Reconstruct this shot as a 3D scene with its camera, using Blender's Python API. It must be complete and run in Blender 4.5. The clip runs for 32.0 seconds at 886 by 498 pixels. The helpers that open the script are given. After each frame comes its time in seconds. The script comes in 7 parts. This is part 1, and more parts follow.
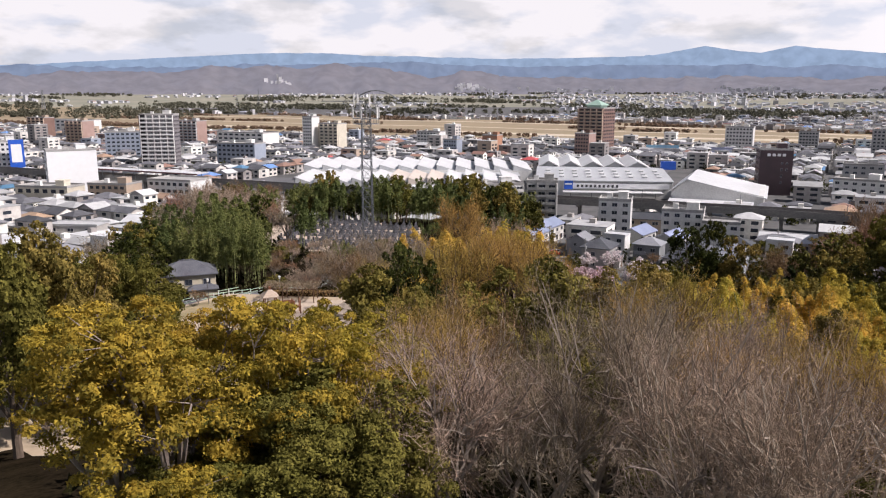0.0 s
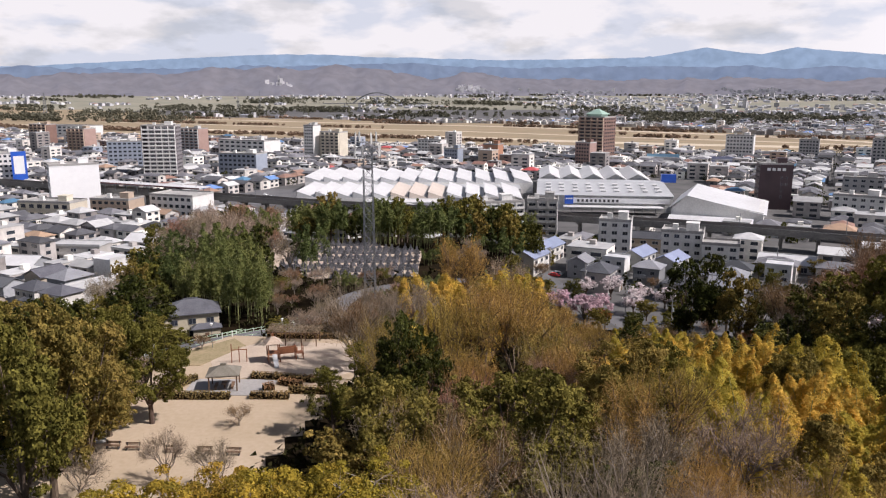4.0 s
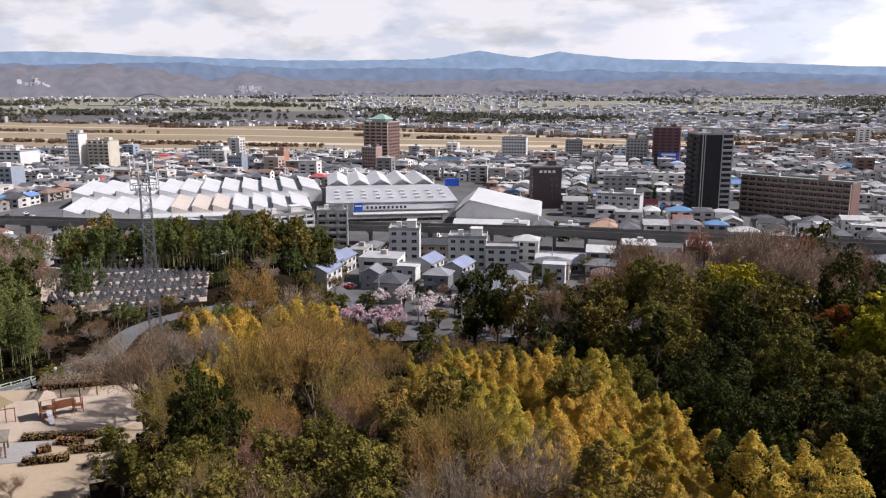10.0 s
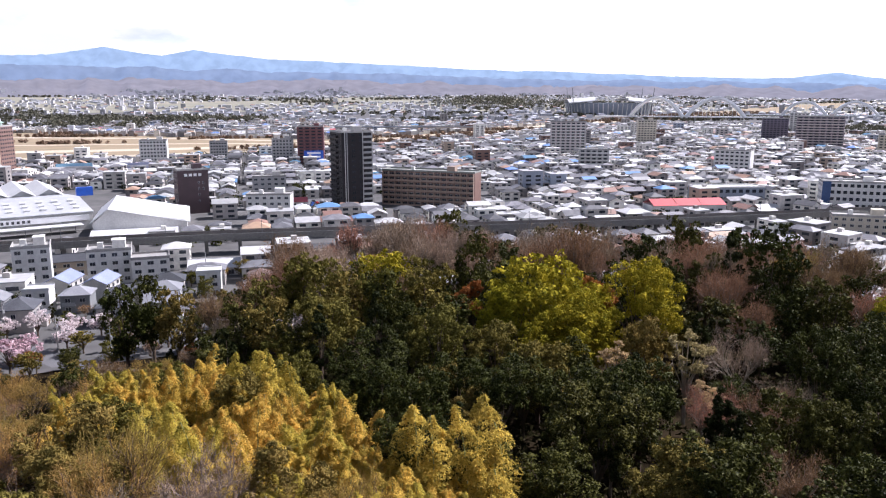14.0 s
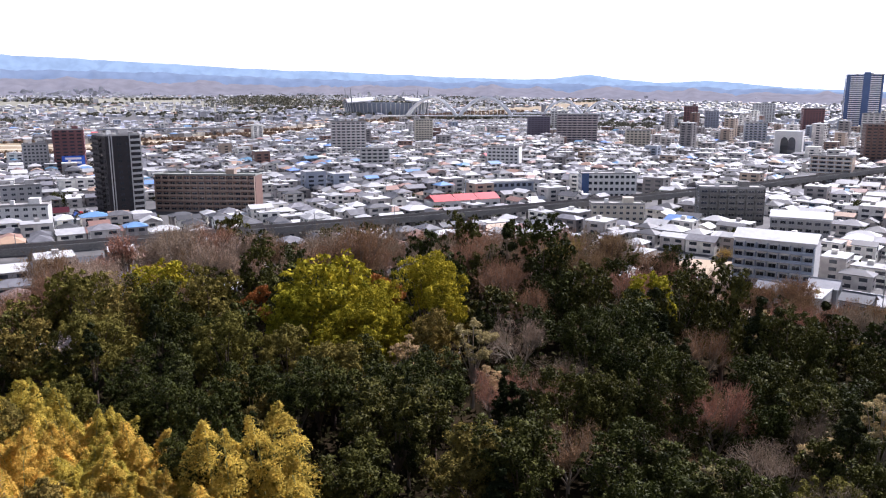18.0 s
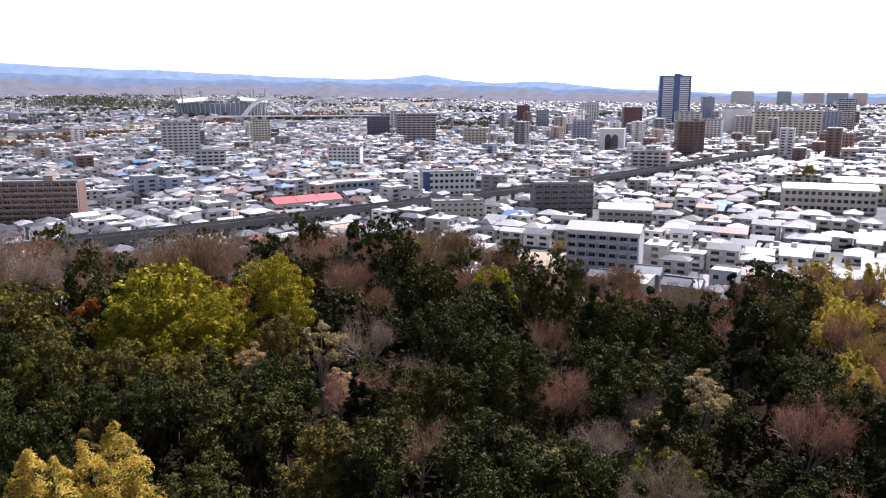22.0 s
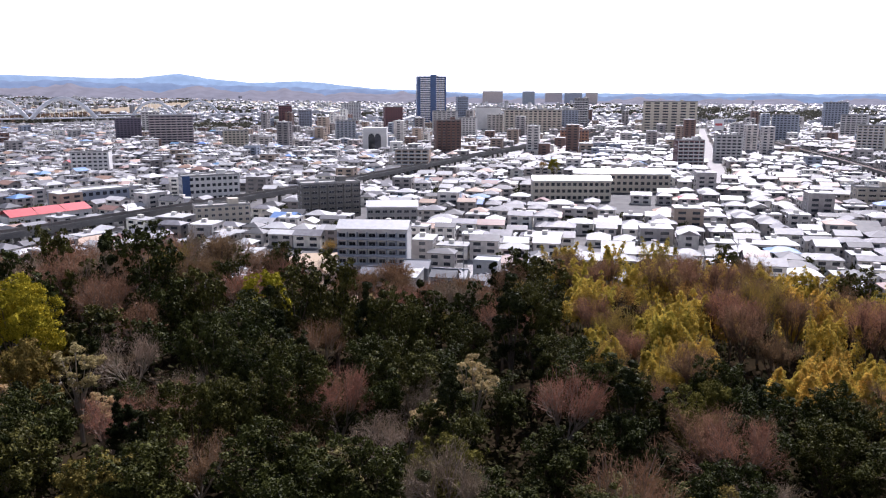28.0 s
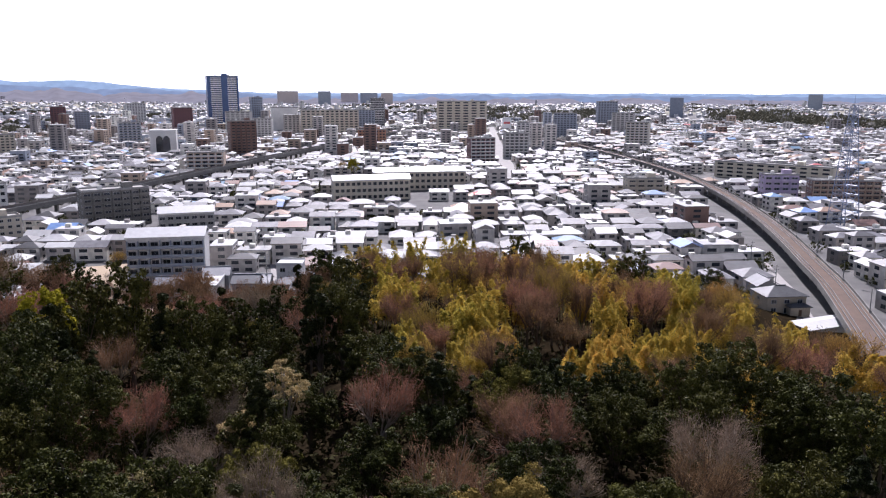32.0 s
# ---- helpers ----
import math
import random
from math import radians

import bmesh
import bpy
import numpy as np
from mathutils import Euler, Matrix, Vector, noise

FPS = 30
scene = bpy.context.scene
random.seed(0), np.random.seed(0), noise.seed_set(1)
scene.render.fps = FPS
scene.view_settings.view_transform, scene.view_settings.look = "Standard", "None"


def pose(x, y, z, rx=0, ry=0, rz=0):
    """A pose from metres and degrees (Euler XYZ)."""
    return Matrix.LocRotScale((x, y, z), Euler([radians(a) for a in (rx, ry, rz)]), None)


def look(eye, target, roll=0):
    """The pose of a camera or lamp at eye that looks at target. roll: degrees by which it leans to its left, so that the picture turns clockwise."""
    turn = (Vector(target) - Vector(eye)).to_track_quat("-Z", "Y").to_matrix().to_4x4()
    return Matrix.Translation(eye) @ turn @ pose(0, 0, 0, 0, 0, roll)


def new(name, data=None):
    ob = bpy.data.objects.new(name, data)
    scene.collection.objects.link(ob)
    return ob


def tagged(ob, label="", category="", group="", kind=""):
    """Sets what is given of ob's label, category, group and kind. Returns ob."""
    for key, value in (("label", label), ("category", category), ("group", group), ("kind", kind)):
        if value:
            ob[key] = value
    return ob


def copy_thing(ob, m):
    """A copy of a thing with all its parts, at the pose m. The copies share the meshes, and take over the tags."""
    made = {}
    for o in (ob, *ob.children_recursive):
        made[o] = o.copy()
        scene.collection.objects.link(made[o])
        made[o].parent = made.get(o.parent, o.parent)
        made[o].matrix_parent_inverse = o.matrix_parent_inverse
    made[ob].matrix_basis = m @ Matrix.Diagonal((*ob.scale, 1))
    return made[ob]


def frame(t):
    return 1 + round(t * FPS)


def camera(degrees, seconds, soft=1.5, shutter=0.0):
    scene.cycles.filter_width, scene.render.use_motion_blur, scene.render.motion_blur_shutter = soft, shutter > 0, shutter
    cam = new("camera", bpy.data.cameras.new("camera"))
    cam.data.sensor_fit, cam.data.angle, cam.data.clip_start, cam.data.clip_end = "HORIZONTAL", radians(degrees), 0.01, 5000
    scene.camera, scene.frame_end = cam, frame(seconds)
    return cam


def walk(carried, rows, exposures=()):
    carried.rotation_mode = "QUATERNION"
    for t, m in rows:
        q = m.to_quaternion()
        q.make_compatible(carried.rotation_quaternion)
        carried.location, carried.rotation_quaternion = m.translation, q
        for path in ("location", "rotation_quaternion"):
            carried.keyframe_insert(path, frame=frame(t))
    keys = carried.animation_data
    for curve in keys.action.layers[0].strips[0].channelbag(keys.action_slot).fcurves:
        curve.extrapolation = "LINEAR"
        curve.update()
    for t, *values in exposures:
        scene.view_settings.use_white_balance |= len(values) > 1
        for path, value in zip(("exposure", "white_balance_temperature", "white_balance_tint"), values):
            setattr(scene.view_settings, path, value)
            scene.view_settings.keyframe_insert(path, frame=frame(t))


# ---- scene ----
cam = camera(59.83, 32.0, soft=1.15)

# ---- the drone's path: seconds, height, heading (it climbs, then turns to the right) ----
PATH = [
    (0.0, 55.50, -0.73), (0.5, 56.50, -0.73), (1.0, 57.81, -0.72), (1.5, 58.81, -0.72), (2.0, 59.62, -0.72),
    (2.5, 60.44, -0.66), (3.0, 61.50, -0.66), (3.5, 62.56, -0.66), (4.0, 63.38, -0.66), (4.5, 64.12, -0.66),
    (5.5, 65.84, -0.63), (6.5, 67.56, -0.60), (7.0, 68.00, -0.80), (7.5, 68.00, -3.61), (8.0, 68.00, -6.96),
    (8.5, 68.00, -9.50), (9.0, 68.00, -11.59), (9.5, 68.00, -13.79), (10.0, 68.00, -16.35), (10.5, 68.00, -19.33),
    (11.0, 68.00, -22.39), (11.5, 68.00, -25.59), (12.0, 68.00, -28.84), (12.5, 68.00, -32.06), (13.0, 68.00, -35.44),
    (13.5, 68.00, -38.79), (14.0, 68.00, -42.10), (14.5, 68.00, -45.31), (15.0, 68.00, -48.39), (15.5, 68.00, -51.46),
    (17.5, 68.00, -56.87), (18.0, 68.00, -58.18), (18.5, 68.00, -59.51), (19.0, 68.00, -60.87), (19.5, 68.00, -62.15),
    (20.0, 68.00, -63.47), (20.5, 68.00, -64.68), (21.0, 68.00, -66.35), (21.5, 68.00, -68.15), (22.0, 68.00, -69.91),
    (22.5, 68.00, -71.41), (23.0, 68.00, -72.72), (23.5, 68.00, -74.04), (24.0, 68.00, -75.37), (24.5, 68.00, -76.69),
    (25.0, 68.00, -78.04), (25.5, 68.00, -79.37), (27.5, 68.00, -85.54), (28.0, 68.00, -87.18), (28.5, 68.00, -88.81),
    (29.0, 68.00, -90.46), (29.5, 68.00, -92.16), (30.0, 68.00, -93.92), (30.5, 68.00, -95.67), (31.0, 68.00, -98.32),
    (31.5, 68.00, -100.43), (32.0, 68.00, -101.99),
]
TILT = -11.45
walk(cam, [(t, pose(0, 0, z, 90 + TILT, 0, yaw)) for t, z, yaw in PATH],
     exposures=[(0, 0.2, 6450, 18), (6.0, 0.13, 6400, 18), (11.0, 0.12, 6250, 18), (12.0, 0.48, 6200, 18), (13.2, 0.66, 6000, 20), (14.5, 0.76, 5950, 21), (25.0, 0.70, 5900, 22), (32.0, 0.44, 5950, 23)])

# ---- world and sun ----
SUN_AZ, SUN_EL = 106.0, 48.0          # clockwise from +y, above the horizon
world = bpy.data.worlds.new("world")
scene.world = world
world.use_nodes = True
wn, wl = world.node_tree.nodes, world.node_tree.links
wn.clear()
w_out = wn.new("ShaderNodeOutputWorld")
w_bg = wn.new("ShaderNodeBackground")
w_sky = wn.new("ShaderNodeTexSky")
w_sky.sky_type = "NISHITA"
w_sky.sun_disc = False
w_sky.sun_elevation = radians(SUN_EL)
w_sky.sun_rotation = radians(SUN_AZ)
w_sky.altitude = 100
w_sky.dust_density = 1.5
w_co = wn.new("ShaderNodeTexCoord")
w_map = wn.new("ShaderNodeMapping")
w_map.inputs["Scale"].default_value = (3.2, 3.2, 9.0)
w_map.inputs["Location"].default_value = (0.4, 1.3, 0.2)
w_noise = wn.new("ShaderNodeTexNoise")
w_noise.inputs["Scale"].default_value = 2.2
w_noise.inputs["Detail"].default_value = 9
w_noise.inputs["Roughness"].default_value = 0.55
w_ramp = wn.new("ShaderNodeValToRGB")
w_ramp.color_ramp.elements[0].position = 0.40
w_ramp.color_ramp.elements[1].position = 0.50
w_ramp.color_ramp.elements[0].color = (0.74, 0.74, 0.74, 1)
w_shade = wn.new("ShaderNodeTexNoise")
w_shade.inputs["Scale"].default_value = 3.1
w_shade.inputs["Detail"].default_value = 5
w_cloud = wn.new("ShaderNodeValToRGB")
w_cloud.color_ramp.elements[0].position = 0.42
w_cloud.color_ramp.elements[0].color = (19.0, 20.4, 22.4, 1)
w_cloud.color_ramp.elements[1].position = 0.54
w_cloud.color_ramp.elements[1].color = (25.2, 25.1, 25.1, 1)
w_mix = wn.new("ShaderNodeMixRGB")
w_sep = wn.new("ShaderNodeSeparateXYZ")
w_low = wn.new("ShaderNodeMapRange")   # clouds bank up low over the plain, clear blue above
w_low.inputs["From Min"].default_value = 0.14
w_low.inputs["From Max"].default_value = 0.34
w_low.inputs["To Min"].default_value = 1.0
w_low.inputs["To Max"].default_value = 0.06
w_mul = wn.new("ShaderNodeMath")
w_mul.operation = "MULTIPLY"
wl.new(w_co.outputs["Generated"], w_map.inputs["Vector"])
wl.new(w_map.outputs["Vector"], w_noise.inputs["Vector"])
wl.new(w_map.outputs["Vector"], w_shade.inputs["Vector"])
wl.new(w_noise.outputs["Fac"], w_ramp.inputs["Fac"])
wl.new(w_shade.outputs["Fac"], w_cloud.inputs["Fac"])
wl.new(w_co.outputs["Generated"], w_sep.inputs["Vector"])
wl.new(w_sep.outputs["Z"], w_low.inputs["Value"])
wl.new(w_ramp.outputs["Color"], w_mul.inputs[0])
wl.new(w_low.outputs["Result"], w_mul.inputs[1])
wl.new(w_mul.outputs[0], w_mix.inputs["Fac"])
wl.new(w_sky.outputs["Color"], w_mix.inputs["Color1"])
w_dot = wn.new("ShaderNodeVectorMath")   # thin cloud is brighter towards the sun
w_dot.operation = "DOT_PRODUCT"
w_dot.inputs[1].default_value = (math.sin(radians(SUN_AZ)), math.cos(radians(SUN_AZ)), 0)
w_fwd = wn.new("ShaderNodeMapRange")
w_fwd.interpolation_type = "SMOOTHSTEP"
w_fwd.inputs["From Min"].default_value = 0.1
w_fwd.inputs["From Max"].default_value = 0.95
w_fwd.inputs["To Min"].default_value = 0.72
w_fwd.inputs["To Max"].default_value = 1.35
w_lit = wn.new("ShaderNodeVectorMath")
w_lit.operation = "SCALE"
wl.new(w_co.outputs["Generated"], w_dot.inputs[0])
wl.new(w_dot.outputs["Value"], w_fwd.inputs["Value"])
wl.new(w_cloud.outputs["Color"], w_lit.inputs[0])
wl.new(w_fwd.outputs["Result"], w_lit.inputs["Scale"])
wl.new(w_lit.outputs["Vector"], w_mix.inputs["Color2"])
wl.new(w_mix.outputs["Color"], w_bg.inputs["Color"])
w_bg.inputs["Strength"].default_value = 0.044
wl.new(w_bg.outputs["Background"], w_out.inputs["Surface"])

sun = new("sun", bpy.data.lights.new("sun", "SUN"))
sun.data.energy = 5.0
sun.data.angle = radians(0.55)
sun.data.color = (1.0, 0.96, 0.91)
_sa, _se = radians(SUN_AZ), radians(SUN_EL)
sun.matrix_world = look((math.sin(_sa) * math.cos(_se) * 100, math.cos(_sa) * math.cos(_se) * 100, math.sin(_se) * 100), (0, 0, 0))

# ---- materials ----


def mat(name, col, col2=None, rough=0.7, metal=0.0, scale=1.0, fine=12.0, amount=0.5, bump=0.0, obj_var=0.0, island=0.0, spec=0.5, stretch=(1, 1, 1)):
    """A surface whose colour wanders between col and col2 at two sizes, with fine relief."""
    m = bpy.data.materials.new(name)
    m.use_nodes = True
    n, l = m.node_tree.nodes, m.node_tree.links
    b = n["Principled BSDF"]
    b.inputs["Roughness"].default_value = rough
    b.inputs["Metallic"].default_value = metal
    b.inputs["Specular IOR Level"].default_value = spec
    col2 = col2 or tuple(c * 0.72 for c in col)
    co = n.new("ShaderNodeTexCoord")
    mp = n.new("ShaderNodeMapping")
    mp.inputs["Scale"].default_value = stretch
    l.new(co.outputs["Object"], mp.inputs["Vector"])
    big = n.new("ShaderNodeTexNoise")
    big.inputs["Scale"].default_value = scale
    big.inputs["Detail"].default_value = 4
    small = n.new("ShaderNodeTexNoise")
    small.inputs["Scale"].default_value = fine
    small.inputs["Detail"].default_value = 3
    l.new(mp.outputs["Vector"], big.inputs["Vector"])
    l.new(mp.outputs["Vector"], small.inputs["Vector"])
    add = n.new("ShaderNodeMath")
    add.operation = "MULTIPLY_ADD"
    add.inputs[1].default_value = 0.5
    l.new(small.outputs["Fac"], add.inputs[0])
    half = n.new("ShaderNodeMath")
    half.operation = "MULTIPLY"
    half.inputs[1].default_value = 0.5
    l.new(big.outputs["Fac"], half.inputs[0])
    l.new(half.outputs[0], add.inputs[2])
    ramp = n.new("ShaderNodeValToRGB")
    ramp.color_ramp.elements[0].position = 0.5 - 0.28 * amount
    ramp.color_ramp.elements[1].position = 0.5 + 0.28 * amount
    ramp.color_ramp.elements[0].color = (*col2, 1)
    ramp.color_ramp.elements[1].color = (*col, 1)
    l.new(add.outputs[0], ramp.inputs["Fac"])
    out = ramp.outputs["Color"]
    for var, kind, sock in ((obj_var, "ShaderNodeObjectInfo", "Random"), (island, "ShaderNodeNewGeometry", "Random Per Island")):
        if var:
            info = n.new(kind)
            mr = n.new("ShaderNodeMapRange")
            mr.inputs["To Min"].default_value = 1 - var
            mr.inputs["To Max"].default_value = 1 + var
            l.new(info.outputs[sock], mr.inputs["Value"])
            hs = n.new("ShaderNodeHueSaturation")
            l.new(mr.outputs["Result"], hs.inputs["Value"])
            hr = n.new("ShaderNodeMapRange")
            hr.inputs["To Min"].default_value = 0.5 - var * 0.06
            hr.inputs["To Max"].default_value = 0.5 + var * 0.06
            l.new(info.outputs[sock], hr.inputs["Value"])
            l.new(hr.outputs["Result"], hs.inputs["Hue"])
            l.new(out, hs.inputs["Color"])
            out = hs.outputs["Color"]
    l.new(out, b.inputs["Base Color"])
    if bump:
        bp = n.new("ShaderNodeBump")
        bp.inputs["Strength"].default_value = bump
        bp.inputs["Distance"].default_value = 0.05
        l.new(small.outputs["Fac"], bp.inputs["Height"])
        l.new(bp.outputs["Normal"], b.inputs["Normal"])
    return m


def leaf(name, c1, c2, thin=0.14, obj_var=0.3, rough=0.75, spec=0.1):
    """Leaves: each clump takes a tone between c1 and c2; some light comes through."""
    m = bpy.data.materials.new(name)
    m.use_nodes = True
    n, l = m.node_tree.nodes, m.node_tree.links
    b = n["Principled BSDF"]
    b.inputs["Roughness"].default_value = rough
    b.inputs["Specular IOR Level"].default_value = spec
    geo = n.new("ShaderNodeNewGeometry")
    ramp = n.new("ShaderNodeValToRGB")
    ramp.color_ramp.elements[0].color = (*c1, 1)
    ramp.color_ramp.elements[1].color = (*c2, 1)
    co = n.new("ShaderNodeTexCoord")
    tuft = n.new("ShaderNodeTexNoise")      # whole sprays differ in tone, single leaves a little more
    tuft.inputs["Scale"].default_value = 0.8
    tuft.inputs["Detail"].default_value = 3
    l.new(co.outputs["Object"], tuft.inputs["Vector"])
    spray = n.new("ShaderNodeMapRange")
    spray.inputs["From Min"].default_value = 0.34
    spray.inputs["From Max"].default_value = 0.66
    spray.inputs["To Max"].default_value = 0.55
    l.new(tuft.outputs["Fac"], spray.inputs["Value"])
    tone = n.new("ShaderNodeMath")
    tone.operation = "MULTIPLY_ADD"
    tone.inputs[1].default_value = 0.45
    l.new(geo.outputs["Random Per Island"], tone.inputs[0])
    l.new(spray.outputs["Result"], tone.inputs[2])
    l.new(tone.outputs[0], ramp.inputs["Fac"])
    info = n.new("ShaderNodeObjectInfo")
    mr = n.new("ShaderNodeMapRange")
    mr.inputs["To Min"].default_value = 1 - obj_var
    mr.inputs["To Max"].default_value = 1 + obj_var
    l.new(info.outputs["Random"], mr.inputs["Value"])
    hs = n.new("ShaderNodeHueSaturation")
    l.new(mr.outputs["Result"], hs.inputs["Value"])
    hr = n.new("ShaderNodeMapRange")
    hr.inputs["To Min"].default_value = 0.5 + obj_var * 0.08
    hr.inputs["To Max"].default_value = 0.5 - obj_var * 0.08
    l.new(info.outputs["Random"], hr.inputs["Value"])
    l.new(hr.outputs["Result"], hs.inputs["Hue"])
    l.new(ramp.outputs["Color"], hs.inputs["Color"])
    l.new(hs.outputs["Color"], b.inputs["Base Color"])
    tr = n.new("ShaderNodeBsdfTranslucent")
    l.new(hs.outputs["Color"], tr.inputs["Color"])
    mx = n.new("ShaderNodeMixShader")
    mx.inputs["Fac"].default_value = thin
    l.new(b.outputs["BSDF"], mx.inputs[1])
    l.new(tr.outputs["BSDF"], mx.inputs[2])
    l.new(mx.outputs["Shader"], n["Material Output"].inputs["Surface"])
    return m


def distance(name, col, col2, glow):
    """Far hills as a plain backdrop: emission in the glow colour paints miles of hazy air."""
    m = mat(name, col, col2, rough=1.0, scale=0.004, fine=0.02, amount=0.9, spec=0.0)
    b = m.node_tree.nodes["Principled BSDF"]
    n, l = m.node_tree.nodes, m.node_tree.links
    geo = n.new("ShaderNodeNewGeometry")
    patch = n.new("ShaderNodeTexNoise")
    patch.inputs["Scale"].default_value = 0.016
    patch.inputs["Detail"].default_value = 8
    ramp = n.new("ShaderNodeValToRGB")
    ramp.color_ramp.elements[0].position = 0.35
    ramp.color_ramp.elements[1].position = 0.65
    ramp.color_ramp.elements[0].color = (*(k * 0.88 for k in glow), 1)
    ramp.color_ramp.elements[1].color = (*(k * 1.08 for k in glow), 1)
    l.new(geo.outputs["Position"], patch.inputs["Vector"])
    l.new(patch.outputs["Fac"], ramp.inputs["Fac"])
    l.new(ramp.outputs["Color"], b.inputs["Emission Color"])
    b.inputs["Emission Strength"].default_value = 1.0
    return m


FOREST_FLOOR = mat("forest_floor", (0.030, 0.022, 0.013), (0.010, 0.008, 0.005), rough=0.95, scale=0.25, fine=2.5, bump=0.8, spec=0.0)
TOWN_GROUND = mat("town_ground", (0.15, 0.145, 0.14), (0.05, 0.05, 0.05), rough=0.85, scale=0.03, fine=0.12, amount=0.9)
FIELD = mat("dry_field", (0.36, 0.27, 0.17), (0.20, 0.165, 0.10), rough=0.95, scale=0.006, fine=0.03, amount=0.9, stretch=(1, 2.6, 1))
FAR_LAND = mat("far_land", (0.33, 0.30, 0.23), (0.15, 0.16, 0.12), rough=0.95, scale=0.004, fine=0.02, amount=0.9, stretch=(1, 1.5, 1))
SANDBANK = mat("river_sand", (0.62, 0.53, 0.40), (0.50, 0.42, 0.31), rough=0.95, scale=0.01, fine=0.08)
SAND = mat("sandy_lawn", (0.47, 0.37, 0.27), (0.36, 0.28, 0.18), rough=0.95, scale=0.09, fine=1.5, amount=0.9, bump=0.2)
GRAVEL = mat("pale_gravel", (0.50, 0.41, 0.32), (0.40, 0.32, 0.25), rough=0.95, scale=0.2, fine=3.0, bump=0.2)
GRASS = mat("spring_grass", (0.20, 0.17, 0.08), (0.36, 0.28, 0.17), rough=0.95, scale=0.3, fine=4.0, bump=0.3)
ASPHALT = mat("asphalt", (0.16, 0.16, 0.165), (0.09, 0.09, 0.095), rough=0.85, scale=0.1, fine=4.0, bump=0.1)
PALE_ROAD = mat("worn_concrete_road", (0.38, 0.36, 0.34), (0.27, 0.26, 0.25), rough=0.85, scale=0.1, fine=3.0)
CONCRETE = mat("concrete", (0.42, 0.41, 0.39), (0.27, 0.26, 0.25), rough=0.8, scale=0.12, fine=1.5, bump=0.15, obj_var=0.1)
DARK_CONCRETE = mat("weathered_concrete", (0.25, 0.24, 0.22), (0.13, 0.125, 0.12), rough=0.85, scale=0.1, fine=1.2, stretch=(1, 1, 3))
WHITE = mat("white_render", (0.78, 0.77, 0.74), (0.60, 0.59, 0.57), rough=0.6, scale=0.12, fine=1.2, obj_var=0.08)
WHITE_METAL = mat("white_sheet_roof", (0.68, 0.68, 0.68), (0.54, 0.54, 0.54), rough=0.38, scale=0.05, fine=0.6, spec=0.5)
CREAM_METAL = mat("faded_cream_sheet_roof", (0.66, 0.57, 0.49), (0.54, 0.46, 0.39), rough=0.4, scale=0.05, fine=0.6)
GREY_METAL = mat("grey_sheet_roof", (0.50, 0.51, 0.52), (0.38, 0.39, 0.40), rough=0.4, scale=0.06, fine=0.6)
GREY_RENDER = mat("grey_render", (0.50, 0.49, 0.48), (0.38, 0.37, 0.36), rough=0.75, scale=0.15, fine=1.5, obj_var=0.12)
CREAM = mat("cream_render", (0.66, 0.60, 0.49), (0.52, 0.47, 0.38), rough=0.7, scale=0.15, fine=1.5, obj_var=0.1)
TAN = mat("tan_tile", (0.50, 0.39, 0.30), (0.38, 0.29, 0.22), rough=0.6, scale=0.2, fine=3.0)
BROWN_TILE = mat("brown_tile", (0.23, 0.135, 0.105), (0.16, 0.095, 0.075), rough=0.55, scale=0.2, fine=3.0)
PURPLE = mat("purple_brown_tile", (0.085, 0.052, 0.058), (0.06, 0.036, 0.042), rough=0.5, scale=0.2, fine=3.0)
MAROON = mat("maroon_tile", (0.21, 0.085, 0.085), (0.14, 0.055, 0.058), rough=0.5, scale=0.2, fine=3.0)
ORANGE = mat("orange_tile", (0.46, 0.23, 0.14), (0.36, 0.18, 0.11), rough=0.6, scale=0.2, fine=3.0)
CHARCOAL = mat("charcoal_tile", (0.034, 0.030, 0.033), (0.022, 0.020, 0.022), rough=0.5, scale=0.2, fine=3.0, spec=0.2)
BLUE_GREY = mat("blue_grey_panel", (0.34, 0.38, 0.45), (0.26, 0.295, 0.355), rough=0.5, scale=0.2, fine=2.0)
NAVY = mat("navy_curtain_wall", (0.06, 0.12, 0.27), (0.04, 0.08, 0.19), rough=0.25, scale=0.1, fine=1.0)
LILAC = mat("lilac_render", (0.55, 0.46, 0.62), (0.45, 0.37, 0.52), rough=0.7, scale=0.2, fine=2.0)
HOUSE_PALE = mat("house_pale_siding", (0.60, 0.58, 0.54), (0.48, 0.46, 0.43), rough=0.7, scale=0.3, fine=2.0, obj_var=0.25)
HOUSE_BEIGE = mat("house_beige_siding", (0.50, 0.43, 0.33), (0.40, 0.34, 0.26), rough=0.75, scale=0.3, fine=2.0, obj_var=0.25)
HOUSE_GREY = mat("house_grey_siding", (0.36, 0.37, 0.39), (0.28, 0.29, 0.30), rough=0.7, scale=0.3, fine=2.0, obj_var=0.3)
GLASS = mat("window_glass", (0.045, 0.053, 0.067), (0.025, 0.03, 0.04), rough=0.08, scale=0.5, fine=3.0, spec=0.5, obj_var=0.4)
ALU = mat("aluminium", (0.55, 0.56, 0.57), (0.45, 0.46, 0.47), rough=0.35, metal=0.7, scale=0.5, fine=5.0)
STEEL = mat("galvanised_steel", (0.26, 0.27, 0.28), (0.17, 0.18, 0.19), rough=0.45, metal=0.6, scale=0.6, fine=6.0)
DARK_STEEL = mat("dark_steel", (0.07, 0.07, 0.075), (0.045, 0.045, 0.05), rough=0.5, metal=0.3, scale=0.5, fine=5.0)
